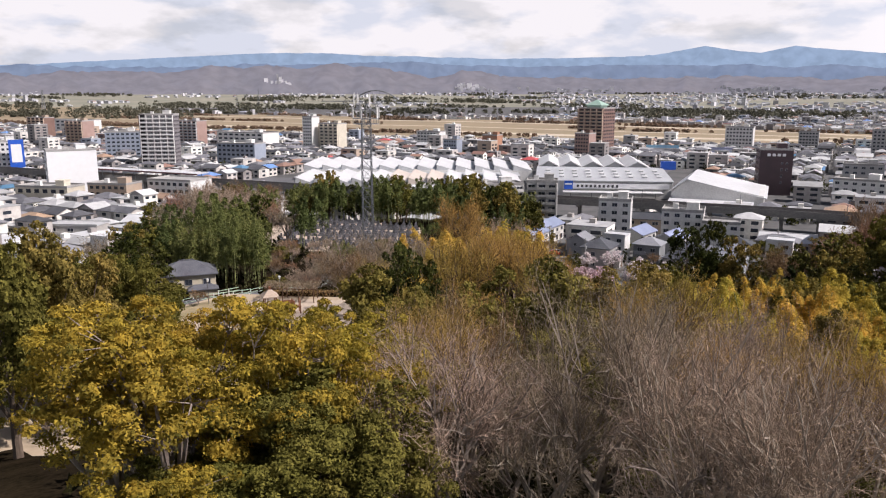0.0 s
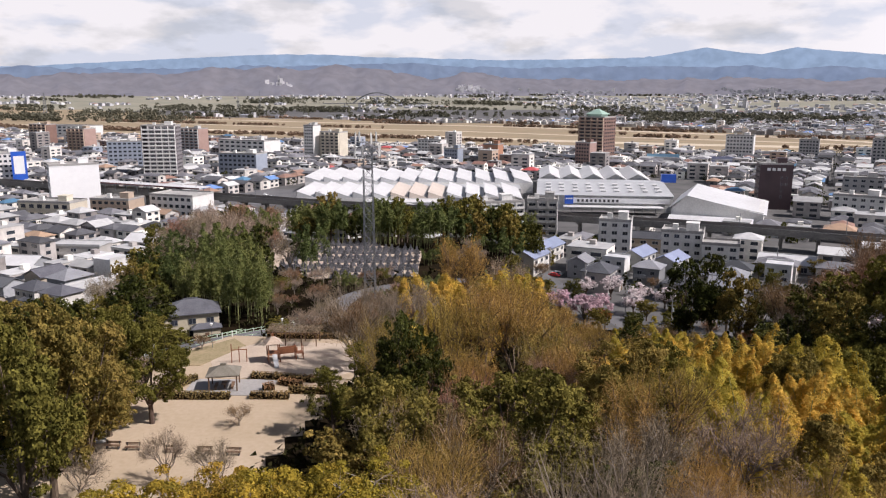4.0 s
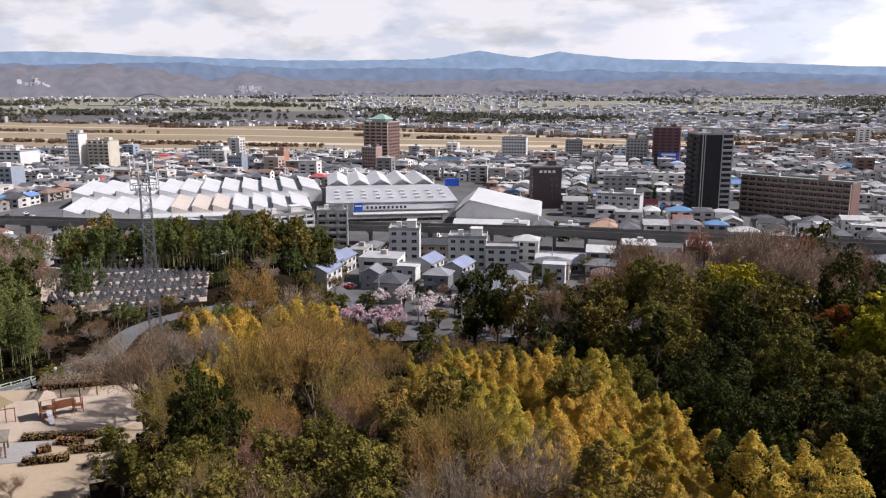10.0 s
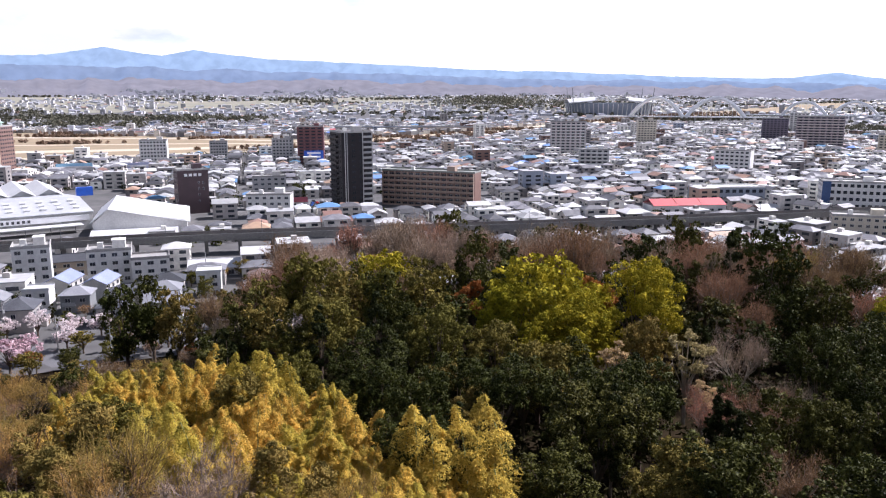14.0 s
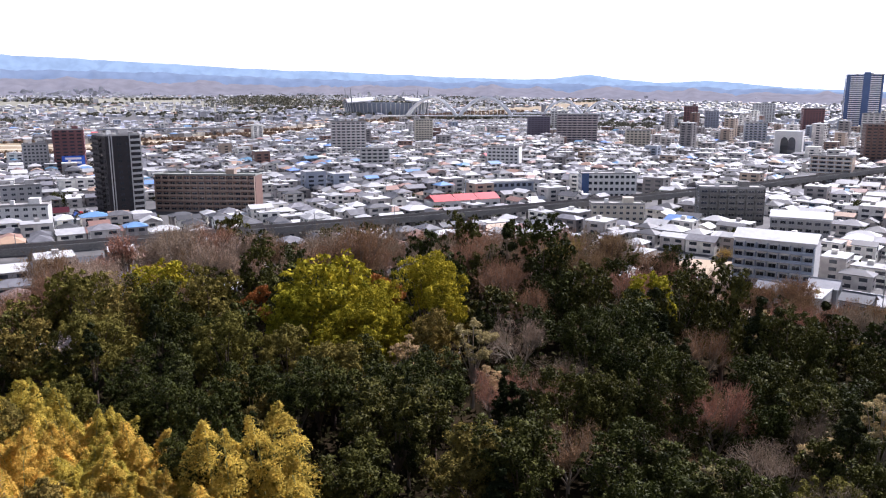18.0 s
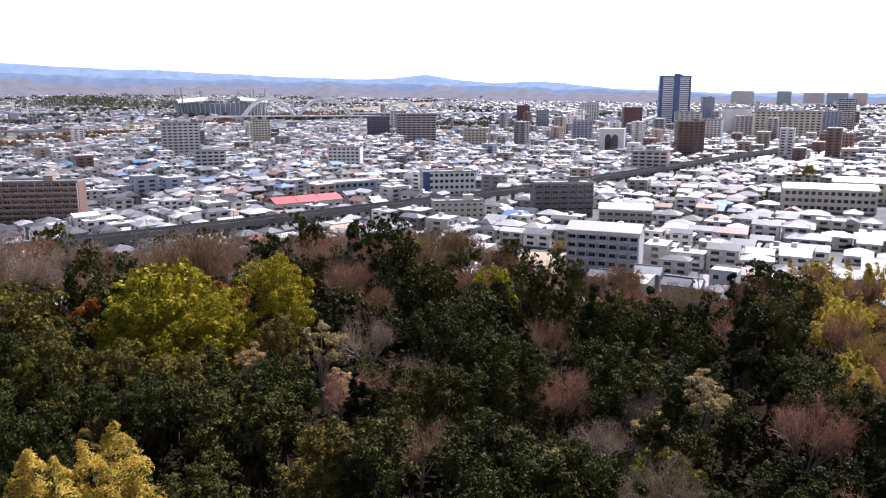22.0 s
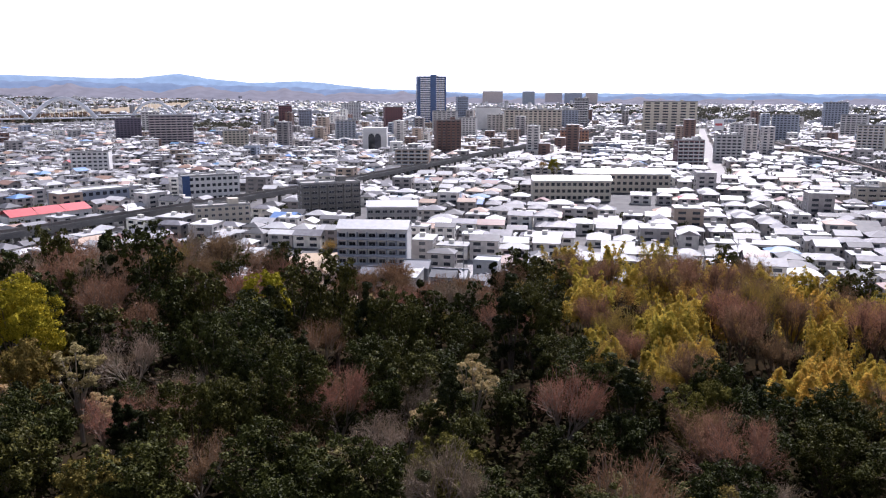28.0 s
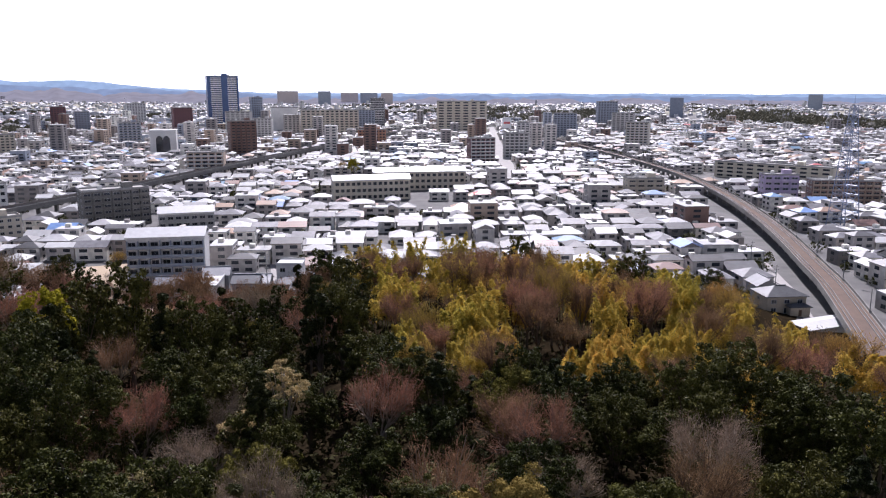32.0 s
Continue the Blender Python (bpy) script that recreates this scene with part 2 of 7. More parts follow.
TILE_ROOF = mat("kawara_tile_roof", (0.115, 0.12, 0.13), (0.06, 0.06, 0.07), rough=0.48, scale=0.4, fine=4.0, obj_var=0.4, bump=0.3)
SLATE_ROOF = mat("slate_roof", (0.23, 0.235, 0.25), (0.15, 0.155, 0.165), rough=0.52, scale=0.3, fine=4.0, obj_var=0.4, bump=0.2)
BROWN_ROOF = mat("brown_tile_roof", (0.24, 0.165, 0.135), (0.17, 0.12, 0.10), rough=0.45, scale=0.3, fine=4.0, obj_var=0.3, bump=0.2)
RED_ROOF = mat("red_sheet_roof", (0.62, 0.12, 0.12), (0.48, 0.09, 0.09), rough=0.45, scale=0.2, fine=2.0)
GREEN_ROOF = mat("patina_green_roof", (0.36, 0.50, 0.42), (0.27, 0.40, 0.33), rough=0.5, scale=0.2, fine=2.0)
BLUE_SIGN = mat("blue_sign_panel", (0.02, 0.11, 0.55), (0.02, 0.09, 0.45), rough=0.4, scale=0.5, fine=3.0)
SIGN_WHITE = mat("sign_white", (0.82, 0.82, 0.82), (0.76, 0.76, 0.76), rough=0.5, scale=0.5, fine=3.0)
WALL_MIX = mat("town_walls", (0.70, 0.66, 0.61), (0.40, 0.37, 0.345), rough=0.75, scale=0.05, fine=0.4, island=0.65)
# far suburb walls: haze put into the base colour, greyer and even
WALL_HAZED = mat("hazed_suburb_walls", (0.60, 0.59, 0.60), (0.42, 0.42, 0.45), rough=0.75, scale=0.05, fine=0.4, island=0.4)
ROOF_MIX = mat("town_roofs", (0.17, 0.17, 0.18), (0.09, 0.09, 0.10), rough=0.55, scale=0.05, fine=0.4, island=0.6)
# far suburb roofs: lightened to grey-blue in place of haze
ROOF_HAZED = mat("hazed_suburb_roofs", (0.36, 0.37, 0.41), (0.22, 0.23, 0.27), rough=0.5, scale=0.05, fine=0.4, island=0.4)
ROOF_PALE = mat("town_flat_roofs", (0.54, 0.54, 0.53), (0.40, 0.40, 0.40), rough=0.58, scale=0.05, fine=0.4, island=0.35)
ROOF_WARM = mat("town_warm_roofs", (0.36, 0.21, 0.155), (0.26, 0.165, 0.125), rough=0.5, scale=0.05, fine=0.4, island=0.4)
ROOF_BLUE = mat("town_blue_roofs", (0.15, 0.30, 0.52), (0.11, 0.22, 0.40), rough=0.5, scale=0.05, fine=0.4, island=0.4)
BARK = mat("bark", (0.17, 0.125, 0.095), (0.09, 0.068, 0.052), rough=0.95, scale=1.5, fine=9.0, bump=0.5, stretch=(1, 1, 0.25), obj_var=0.25, spec=0.08)
PALE_BARK = mat("pale_bark", (0.33, 0.28, 0.23), (0.19, 0.155, 0.125), rough=0.95, scale=1.5, fine=9.0, bump=0.4, stretch=(1, 1, 0.25), obj_var=0.25, spec=0.08)
CULM = mat("bamboo_culm", (0.34, 0.36, 0.14), (0.24, 0.27, 0.10), rough=0.5, scale=1.0, fine=6.0)
WOOD = mat("stained_wood", (0.20, 0.12, 0.07), (0.12, 0.07, 0.045), rough=0.7, scale=1.0, fine=8.0, bump=0.2, stretch=(1, 1, 0.3))
STONE = mat("grave_granite", (0.15, 0.15, 0.16), (0.07, 0.07, 0.08), rough=0.5, scale=1.0, fine=8.0, obj_var=0.4)
EVERGREEN = leaf("evergreen_leaves", (0.004, 0.007, 0.002), (0.105, 0.108, 0.024), thin=0.06, spec=0.05, rough=0.5)
# darker than EVERGREEN: puts the south slope's shade into the needle colour
CEDAR_SHADED = leaf("shaded_cedar_needles", (0.003, 0.006, 0.002), (0.058, 0.064, 0.020), thin=0.05, spec=0.04, rough=0.5)
OLIVE = leaf("olive_leaves", (0.045, 0.045, 0.010), (0.265, 0.215, 0.052), thin=0.14, spec=0.04)
YELLOW = leaf("yellow_flush_leaves", (0.085, 0.080, 0.016), (0.54, 0.37, 0.05), thin=0.3, obj_var=0.2)
LIME = leaf("lime_leaves", (0.060, 0.070, 0.006), (0.52, 0.42, 0.03), thin=0.14, obj_var=0.12, spec=0.03)
BAMBOO_GREEN = leaf("green_bamboo_leaves", (0.050, 0.070, 0.020), (0.19, 0.205, 0.065), thin=0.3)
BAMBOO_GOLD = leaf("golden_bamboo_leaves", (0.22, 0.17, 0.028), (0.80, 0.58, 0.115), thin=0.42, obj_var=0.2, spec=0.03)
TWIG = leaf("bare_twigs", (0.14, 0.105, 0.078), (0.48, 0.37, 0.265), thin=0.1, obj_var=0.2, spec=0.0)
PINK_TWIG = leaf("budding_twigs", (0.11, 0.062, 0.040), (0.46, 0.275, 0.165), thin=0.15, obj_var=0.25, spec=0.0)
OCHRE_TWIG = leaf("ochre_budding_twigs", (0.17, 0.115, 0.035), (0.54, 0.37, 0.11), thin=0.2, obj_var=0.2, spec=0.0)
PALE_FLUSH = leaf("pale_spring_flush", (0.20, 0.16, 0.065), (0.58, 0.47, 0.23), thin=0.25)
CHERRY = leaf("cherry_blossom", (0.60, 0.40, 0.46), (0.80, 0.64, 0.68), thin=0.3, obj_var=0.12)
WHITE_CHERRY = leaf("white_blossom", (0.66, 0.56, 0.56), (0.84, 0.78, 0.77), thin=0.3, obj_var=0.1)
RUST = leaf("rust_leaves", (0.28, 0.075, 0.03), (0.46, 0.14, 0.05), thin=0.3)
HEDGE = leaf("clipped_hedge_leaves", (0.22, 0.14, 0.065), (0.40, 0.27, 0.12), thin=0.15)
# near-black leaves carry the shade of the gaps in the wood
UNDERGROWTH = leaf("shade_dark_undergrowth", (0.004, 0.005, 0.002), (0.045, 0.042, 0.016), thin=0.08, spec=0.02)
FAR_BRUSH = leaf("river_brush", (0.13, 0.10, 0.065), (0.26, 0.20, 0.13), thin=0.1)
FAR_WOOD = leaf("far_wood_leaves", (0.085, 0.090, 0.068), (0.20, 0.18, 0.13), thin=0.15)
# hill backdrops: the last colour is emission that paints the haze
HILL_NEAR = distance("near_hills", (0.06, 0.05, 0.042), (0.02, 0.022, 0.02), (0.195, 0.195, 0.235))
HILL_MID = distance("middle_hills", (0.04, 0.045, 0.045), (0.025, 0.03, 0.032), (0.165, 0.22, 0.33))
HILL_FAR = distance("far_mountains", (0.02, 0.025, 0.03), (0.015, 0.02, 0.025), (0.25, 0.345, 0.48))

# ---- mesh helpers ----


class Shape:
    """Collects boxes, prisms and the like into one mesh."""

    def __init__(self):
        self.v, self.f, self.m = [], [], []

    def add(self, vs, fs, mi=0):
        k = len(self.v)
        self.v += vs
        self.f += [[k + i for i in f] for f in fs]
        self.m += [mi] * len(fs)
        return self

    def box(self, x, y, z, w, d, h, a=0.0, mi=0, top=None, taper=1.0):
        """A box with its base's centre at x, y, z; top: the material of its upper face."""
        c, s = math.cos(a), math.sin(a)
        vs = []
        for zz, k in ((z, 1.0), (z + h, taper)):
            for sx, sy in ((-1, -1), (1, -1), (1, 1), (-1, 1)):
                px, py = sx * w / 2 * k, sy * d / 2 * k
                vs.append((x + px * c - py * s, y + px * s + py * c, zz))
        self.add(vs, [(0, 1, 5, 4), (1, 2, 6, 5), (2, 3, 7, 6), (3, 0, 4, 7), (3, 2, 1, 0)], mi)
        self.f.append([len(self.v) - 4 + i for i in (0, 1, 2, 3)])
        self.m.append(mi if top is None else top)
        return self

    def gable(self, x, y, z, w, d, h, a=0.0, mi=0, t=0.18, wall=None):
        """A pitched roof with thick eaves, its ridge along the local x; wall: material of the gable ends under it."""
        c, s = math.cos(a), math.sin(a)

        def p(lx, ly, lz):
            return (x + lx * c - ly * s, y + lx * s + ly * c, z + lz)
        w2, d2 = w / 2, d / 2
        vs = [p(-w2, -d2, 0), p(w2, -d2, 0), p(w2, 0, h), p(-w2, 0, h), p(-w2, d2, 0), p(w2, d2, 0)]
        vs += [p(q[0], q[1], q[2]) for q in ((-w2, -d2, -t), (w2, -d2, -t), (w2, 0, h - t), (-w2, 0, h - t), (-w2, d2, -t), (w2, d2, -t))]
        self.add(vs, [(0, 1, 2, 3), (3, 2, 5, 4), (7, 6, 9, 8), (8, 9, 10, 11), (0, 6, 7, 1), (4, 5, 11, 10),
                      (0, 3, 9, 6), (3, 4, 10, 9), (1, 7, 8, 2), (2, 8, 11, 5)], mi)
        if wall is not None:
            k = 0.82
            for sx in (-1, 1):
                self.add([p(sx * w2 * 0.9, -d2 * k, -t), p(sx * w2 * 0.9, d2 * k, -t), p(sx * w2 * 0.9, 0, h * 0.93 - t)], [(0, 1, 2)], wall)
        return self

    def hip(self, x, y, z, w, d, h, a=0.0, mi=0, t=0.18):
        c, s = math.cos(a), math.sin(a)

        def p(lx, ly, lz):
            return (x + lx * c - ly * s, y + lx * s + ly * c, z + lz)
        w2, d2 = w / 2, d / 2
        r = max(w2 - d2, 0.05)
        vs = [p(-w2, -d2, 0), p(w2, -d2, 0), p(w2, d2, 0), p(-w2, d2, 0), p(-r, 0, h), p(r, 0, h),
              p(-w2, -d2, -t), p(w2, -d2, -t), p(w2, d2, -t), p(-w2, d2, -t)]
        self.add(vs, [(0, 1, 5, 4), (1, 2, 5), (2, 3, 4, 5), (3, 0, 4), (0, 6, 7, 1), (1, 7, 8, 2), (2, 8, 9, 3), (3, 9, 6, 0), (9, 8, 7, 6)], mi)
        return self

    def tube(self, p0, p1, r0, r1=None, n=5, mi=0):
        r1 = r0 if r1 is None else r1
        a, b = Vector(p0), Vector(p1)
        q = (b - a).to_track_quat("Z", "Y")
        vs = []
        for c, r in ((a, r0), (b, r1)):
            for i in range(n):
                t = 2 * math.pi * i / n
                vs.append(tuple(c + q @ Vector((r * math.cos(t), r * math.sin(t), 0))))
        fs = [(i, (i + 1) % n, n + (i + 1) % n, n + i) for i in range(n)] + [tuple(range(n - 1, -1, -1)), tuple(range(n, 2 * n))]
        return self.add(vs, fs, mi)

    def prism(self, pts, z0, z1, mi=0, top=None):
        """An upright prism over the outline pts, given anticlockwise."""
        n = len(pts)
        vs = [(p[0], p[1], z0) for p in pts] + [(p[0], p[1], z1) for p in pts]
        self.add(vs, [(i, (i + 1) % n, n + (i + 1) % n, n + i) for i in range(n)], mi)
        self.f.append([len(self.v) - n + i for i in range(n)])
        self.m.append(mi if top is None else top)
        return self

    def mesh(self, name, *mats):
        me = bpy.data.meshes.new(name)
        me.from_pydata(self.v, [], self.f)
        for mm in mats:
            me.materials.append(mm)
        if len(mats) > 1:
            me.polygons.foreach_set("material_index", self.m)
        return me


def part(name, me, parent, m=None, label=""):
    """Links mesh data as one mesh object under a thing or a part."""
    ob = new(name, me)
    ob.parent = parent
    if m is not None:
        ob.matrix_basis = m
    if label:
        ob["label"] = label
    return ob


def thing(name, x, y, z, rz, label, category, group=""):
    ob = new(name)
    ob.matrix_basis = pose(x, y, z, 0, 0, rz)
    ob.empty_display_size = 0.2
    return tagged(ob, label, category, group)


def polar(az, r):
    a = radians(az)
    return -math.sin(a) * r, math.cos(a) * r


def inside(x, y, pts):
    hit = False
    for i in range(len(pts)):
        (x0, y0), (x1, y1) = pts[i - 1], pts[i]
        if (y0 > y) != (y1 > y) and x < (x1 - x0) * (y - y0) / (y1 - y0) + x0:
            hit = not hit
    return hit


def smooth(a, b, v):
    k = min(1.0, max(0.0, (v - a) / (b - a)))
    return k * k * (3 - 2 * k)

# ---- the lie of the land ----
GRID = radians(-28.3)                 # the town's streets follow the railway
UX, UY = math.cos(GRID), math.sin(GRID)
PARK = [(-78, 70), (-22, 70), (-17, 88), (-14, 100), (-9, 116), (-15, 132), (-37, 135), (-46, 122), (-43, 108), (-46, 93), (-60, 86), (-80, 84)]
CEMETERY = [(-54, 226), (-30, 208), (-4, 212), (-2, 248), (-22, 262), (-54, 264)]
LINE_A = [(-420, 560), (-127, 426), (-41, 386), (62, 347), (143, 310), (178, 289), (303, 216), (365, 182), (455, 134), (566, 84), (804, -10), (1040, -111), (1500, -300)]
LINE_B = [(150, -140), (209, -174), (241, -190), (290, -214), (344, -238), (410, -264), (482, -288), (557, -308), (635, -323), (720, -336), (906, -361), (1150, -395)]


def near_line(x, y, line):
    best = 1e9
    for (x0, y0), (x1, y1) in zip(line, line[1:]):
        dx, dy = x1 - x0, y1 - y0
        k = min(1, max(0, ((x - x0) * dx + (y - y0) * dy) / (dx * dx + dy * dy)))
        best = min(best, math.hypot(x - x0 - k * dx, y - y0 - k * dy))
    return best


def azimuth(x, y):
    return math.degrees(math.atan2(-x, y))


def hill(x, y):
    r, az = math.hypot(x, y), azimuth(x, y)
    if r > 420:
        return float(smooth(1900, 4600, r) * (8 + 46 * smooth(-95, -50, az)))
    a = np.interp(r, [0, 30, 60, 100, 150, 200, 245], [37, 35, 29, 22, 14, 6, 0])
    b = np.interp(r, [0, 30, 60, 82, 130, 165, 210, 262, 300, 345], [37, 35, 28, 20.5, 20, 15, 12.5, 12, 6, 0])
    c = np.interp(r, [0, 30, 60, 82, 130, 165, 210, 250], [37, 35, 28, 20.5, 19, 12, 4, 0])
    e = np.interp(r, [0, 30, 60, 100, 150, 200, 226, 262], [37, 35, 29, 23.5, 18.5, 15, 11.5, 0])
    k = smooth(-28, -34, az) * smooth(-80, -72, az) + smooth(-90, -96, az) * smooth(-130, -122, az) if az < 0 else 0
    a = a * (1 - k) + e * k
    k = smooth(-9, -3, az)
    z = a * (1 - k) + b * k
    k = smooth(17, 23, az)
    z = z * (1 - k) + c * k
    d = np.interp(r, [0, 30, 60, 100, 120, 150, 180, 208], [37, 35, 29, 22, 17, 9.5, 5, 0])
    k = smooth(-7, -11, az) * smooth(-30, -25, az) if az < 0 else 0
    z = z * (1 - k) + d * k
    if az > 60 or az < -145:
        z = a
    if inside(x, y, PARK):
        z = 20.0
    if inside(x, y, CEMETERY):
        z = 12.0
    return float(z)


def wood_edge(az):
    """How far the hill's wood reaches, by direction."""
    return float(np.interp(az, [-180, -136, -126, -116, -106, -100, -85, -70, -55, -40, -33, -27, -24, -22, -11, -9, -8, -7, 4, 8, 20, 24, 60, 180],
                           [60, 130, 152, 196, 204, 208, 212, 222, 222, 215, 208, 195, 180, 168, 164, 168, 180, 305, 308, 310, 310, 150, 140, 120]))


def river_edges(u):
    """The near and far edge of the dry river fields."""
    us = [-3000, -529, -358, -58, 131, 400, 600, 900, 2500]
    return float(np.interp(u, us, [780, 825, 830, 915, 975, 1240, 1440, 1680, 2720])), float(np.interp(u, us, [1700, 1500, 1460, 1280, 1130, 1380, 1590, 1860, 2900]))


def river_v(u):
    return sum(river_edges(u)) / 2


def uv(x, y):
    return x * UX + y * UY, -x * UY + y * UX


def is_field(x, y):
    u, v = uv(x, y)
    lo, hi = river_edges(u)
    return lo + 14 * math.sin(u / 70) < v < hi + 25 * math.sin(u / 110)


rings = [0, 4, 8, 12, 16] + list(range(20, 360, 5)) + [360 * 1.045 ** i for i in range(1, 60)]
rings = [r for r in rings if r < 4900] + [4900]
SEG = 240
gv, gf, gm = [(0, 0, hill(0, 0))], [], []
for r in rings[1:]:
    for i in range(SEG):
        x, y = polar(360 * i / SEG, r)
        gv.append((x, y, hill(x, y) + (0.5 * noise.noise(Vector((x * 0.06, y * 0.06, 0))) if 20 < r < 200 and not inside(x, y, PARK) else 0)))
for k in range(len(rings) - 1):
    for i in range(SEG):
        j = (i + 1) % SEG
        if k == 0:
            f = (0, 1 + i, 1 + j)
        else:
            o, q = 1 + (k - 1) * SEG, 1 + k * SEG
            f = (o + i, q + i, q + j, o + j)
        cx, cy = sum(gv[n][0] for n in f) / len(f), sum(gv[n][1] for n in f) / len(f)
        r, az = math.hypot(cx, cy), azimuth(cx, cy)
        gf.append(f)
        if r < wood_edge(az) + 6 or (r < 400 and hill(cx, cy) > 0.6):
            gm.append(0)
        elif is_field(cx, cy):
            gm.append(2)
        elif r < 2600:
            gm.append(1)
        else:
            gm.append(3)
gme = bpy.data.meshes.new("ground")
gme.from_pydata(gv, [], gf)
for mm in (FOREST_FLOOR, TOWN_GROUND, FIELD, FAR_LAND):
    gme.materials.append(mm)
gme.polygons.foreach_set("material_index", gm)
gme.polygons.foreach_set("use_smooth", [True] * len(gf))
tagged(new("ground", gme), "wooded hill falling to a flat town and dry river fields", "ground", kind="structure")


def ridge_top(az, rad, prof, seed, wob):
    el = np.interp(az, prof[0][::-1], prof[1][::-1])
    top = 68 + rad * math.tan(radians(el))
    top += wob * (noise.noise(Vector((az * 0.35, seed, 0))) + 0.5 * noise.noise(Vector((az * 1.3, seed, 3))) + 0.25 * noise.noise(Vector((az * 4, seed, 7))))
    return max(top, 3)


def ridge_slope(az, q, top, seed):
    """Height of a range at q of its depth."""
    return top * (q ** 0.8 + 0.16 * noise.noise(Vector((az * 0.7, q * 3, seed))) + 0.08 * noise.noise(Vector((az * 1.6, q * 6, seed))))


def ridge(name, label, rad, prof, base, m, seed, wob):
    """A range of hills on the horizon: prof gives heights above the camera in degrees, by direction."""
    s = Shape()
    n, rows = 900, 7
    for i in range(n + 1):
        az = 62 - 212 * i / n
        top = ridge_top(az, rad, prof, seed, wob)
        for k in range(rows):
            q = k / (rows - 1)
            x, y = polar(az, rad - base * (1 - q))
            zz = ridge_slope(az, q, top, seed) if 0 < k < rows - 1 else top * q
            s.v.append((x, y, zz - (5 if k == 0 else 0)))
        s.v.append((*polar(az, rad + 40), -2))
    for i in range(n):
        for k in range(rows):
            o = i * (rows + 1) + k
            s.f.append([o, o + rows + 1, o + rows + 2, o + 1])
    me = s.mesh(name, m)
    me.polygons.foreach_set("use_smooth", [True] * len(me.polygons))
    return tagged(new(name, me), label, "hills", kind="structure")


FAR_RIDGE = ((62, 27.7, 22, 12.3, 8.8, 2.8, -5.4, -9.4, -15.3, -17.5, -19, -20.8, -22.6, -24.7, -27, -29.8, -36, -44, -52, -57, -63, -66, -68.7, -71, -73.6, -76.7, -83, -90, -150),
             (1.5, 1.6, 2.0, 2.6, 2.64, 2.45, 2.27, 2.3, 2.4, 2.75, 3.0, 2.7, 2.5, 2.9, 2.6, 2.35, 2.1, 1.7, 1.45, 1.2, 1.0, 1.0, 1.32, 0.95, 0.7, 0.85, 0.28, 0.0, -0.1))
MID_RIDGE = ((62, 18, 8, 4, 0, -5, -11.6, -20, -28, -36, -45, -52, -60, -70, -80, -90, -150), (1.3, 1.6, 1.9, 2.05, 1.95, 1.7, 1.8, 1.72, 1.55, 1.4, 1.1, 0.9, 0.8, 0.55, 0.3, -0.15, -0.3))
NEAR_RIDGE = ((62, 30, 18, 12.3, 9, 6.8, 2.2, 0, -2.2, -6.4, -11.6, -20, -28, -33, -41, -48, -63, -70, -80, -90, -150), (1.0, 1.1, 1.3, 1.8, 1.6, 1.85, 1.4, 0.9, 1.5, 0.95, 0.85, 0.95, 0.8, 0.95, 0.7, 0.5, 0.4, 0.25, 0.05, -0.4, -0.6))
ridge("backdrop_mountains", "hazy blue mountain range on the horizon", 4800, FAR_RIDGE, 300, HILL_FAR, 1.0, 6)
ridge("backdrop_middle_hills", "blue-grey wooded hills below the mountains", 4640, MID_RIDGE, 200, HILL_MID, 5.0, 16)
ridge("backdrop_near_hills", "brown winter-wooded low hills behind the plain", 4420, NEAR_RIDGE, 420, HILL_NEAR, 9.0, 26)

# ---- trees ----
RNG = np.random.default_rng(7)


def clumps(cen, nor, size, aspect=1.0):
    """Small leaf sprays: one small blade at each place, turned about its normal. Returns vertices and faces."""
    n = len(cen)
    t = RNG.normal(size=(n, 3))
    t -= nor * (t * nor).sum(1)[:, None]
    t /= np.linalg.norm(t, axis=1)[:, None] + 1e-9
    b = np.cross(nor, t)
    s = size[:, None]
    v = np.stack([cen - t * s * 0.7 - b * s * aspect, cen - t * s * 0.7 + b * s * aspect, cen + t * s * 1.2 - nor * s * 0.2], 1)
    return v.reshape(-1, 3), np.arange(3 * n).reshape(n, 3)


def cloud_mesh(name, vs, fs, m):
    me = bpy.data.meshes.new(name)
    me.vertices.add(len(vs))
    me.vertices.foreach_set("co", np.asarray(vs, np.float32).ravel())
    k = fs.shape[1]
    me.loops.add(len(fs) * k)
    me.loops.foreach_set("vertex_index", fs.astype(np.int32).ravel())
    me.polygons.add(len(fs))
    me.polygons.foreach_set("loop_start", np.arange(0, len(fs) * k, k, dtype=np.int32))
    me.update(calc_edges=True)
    me.materials.append(m)
    return me


def unit(v):
    return v / (np.linalg.norm(v, axis=1)[:, None] + 1e-9)


def make_tree(name, label, group, trunk_me, crown_me, category="tree"):
    ob = thing(name, 0, 0, -500, 0, label, category, group)
    part("trunk", trunk_me, ob)
    part("crown", crown_me, ob)
    return ob


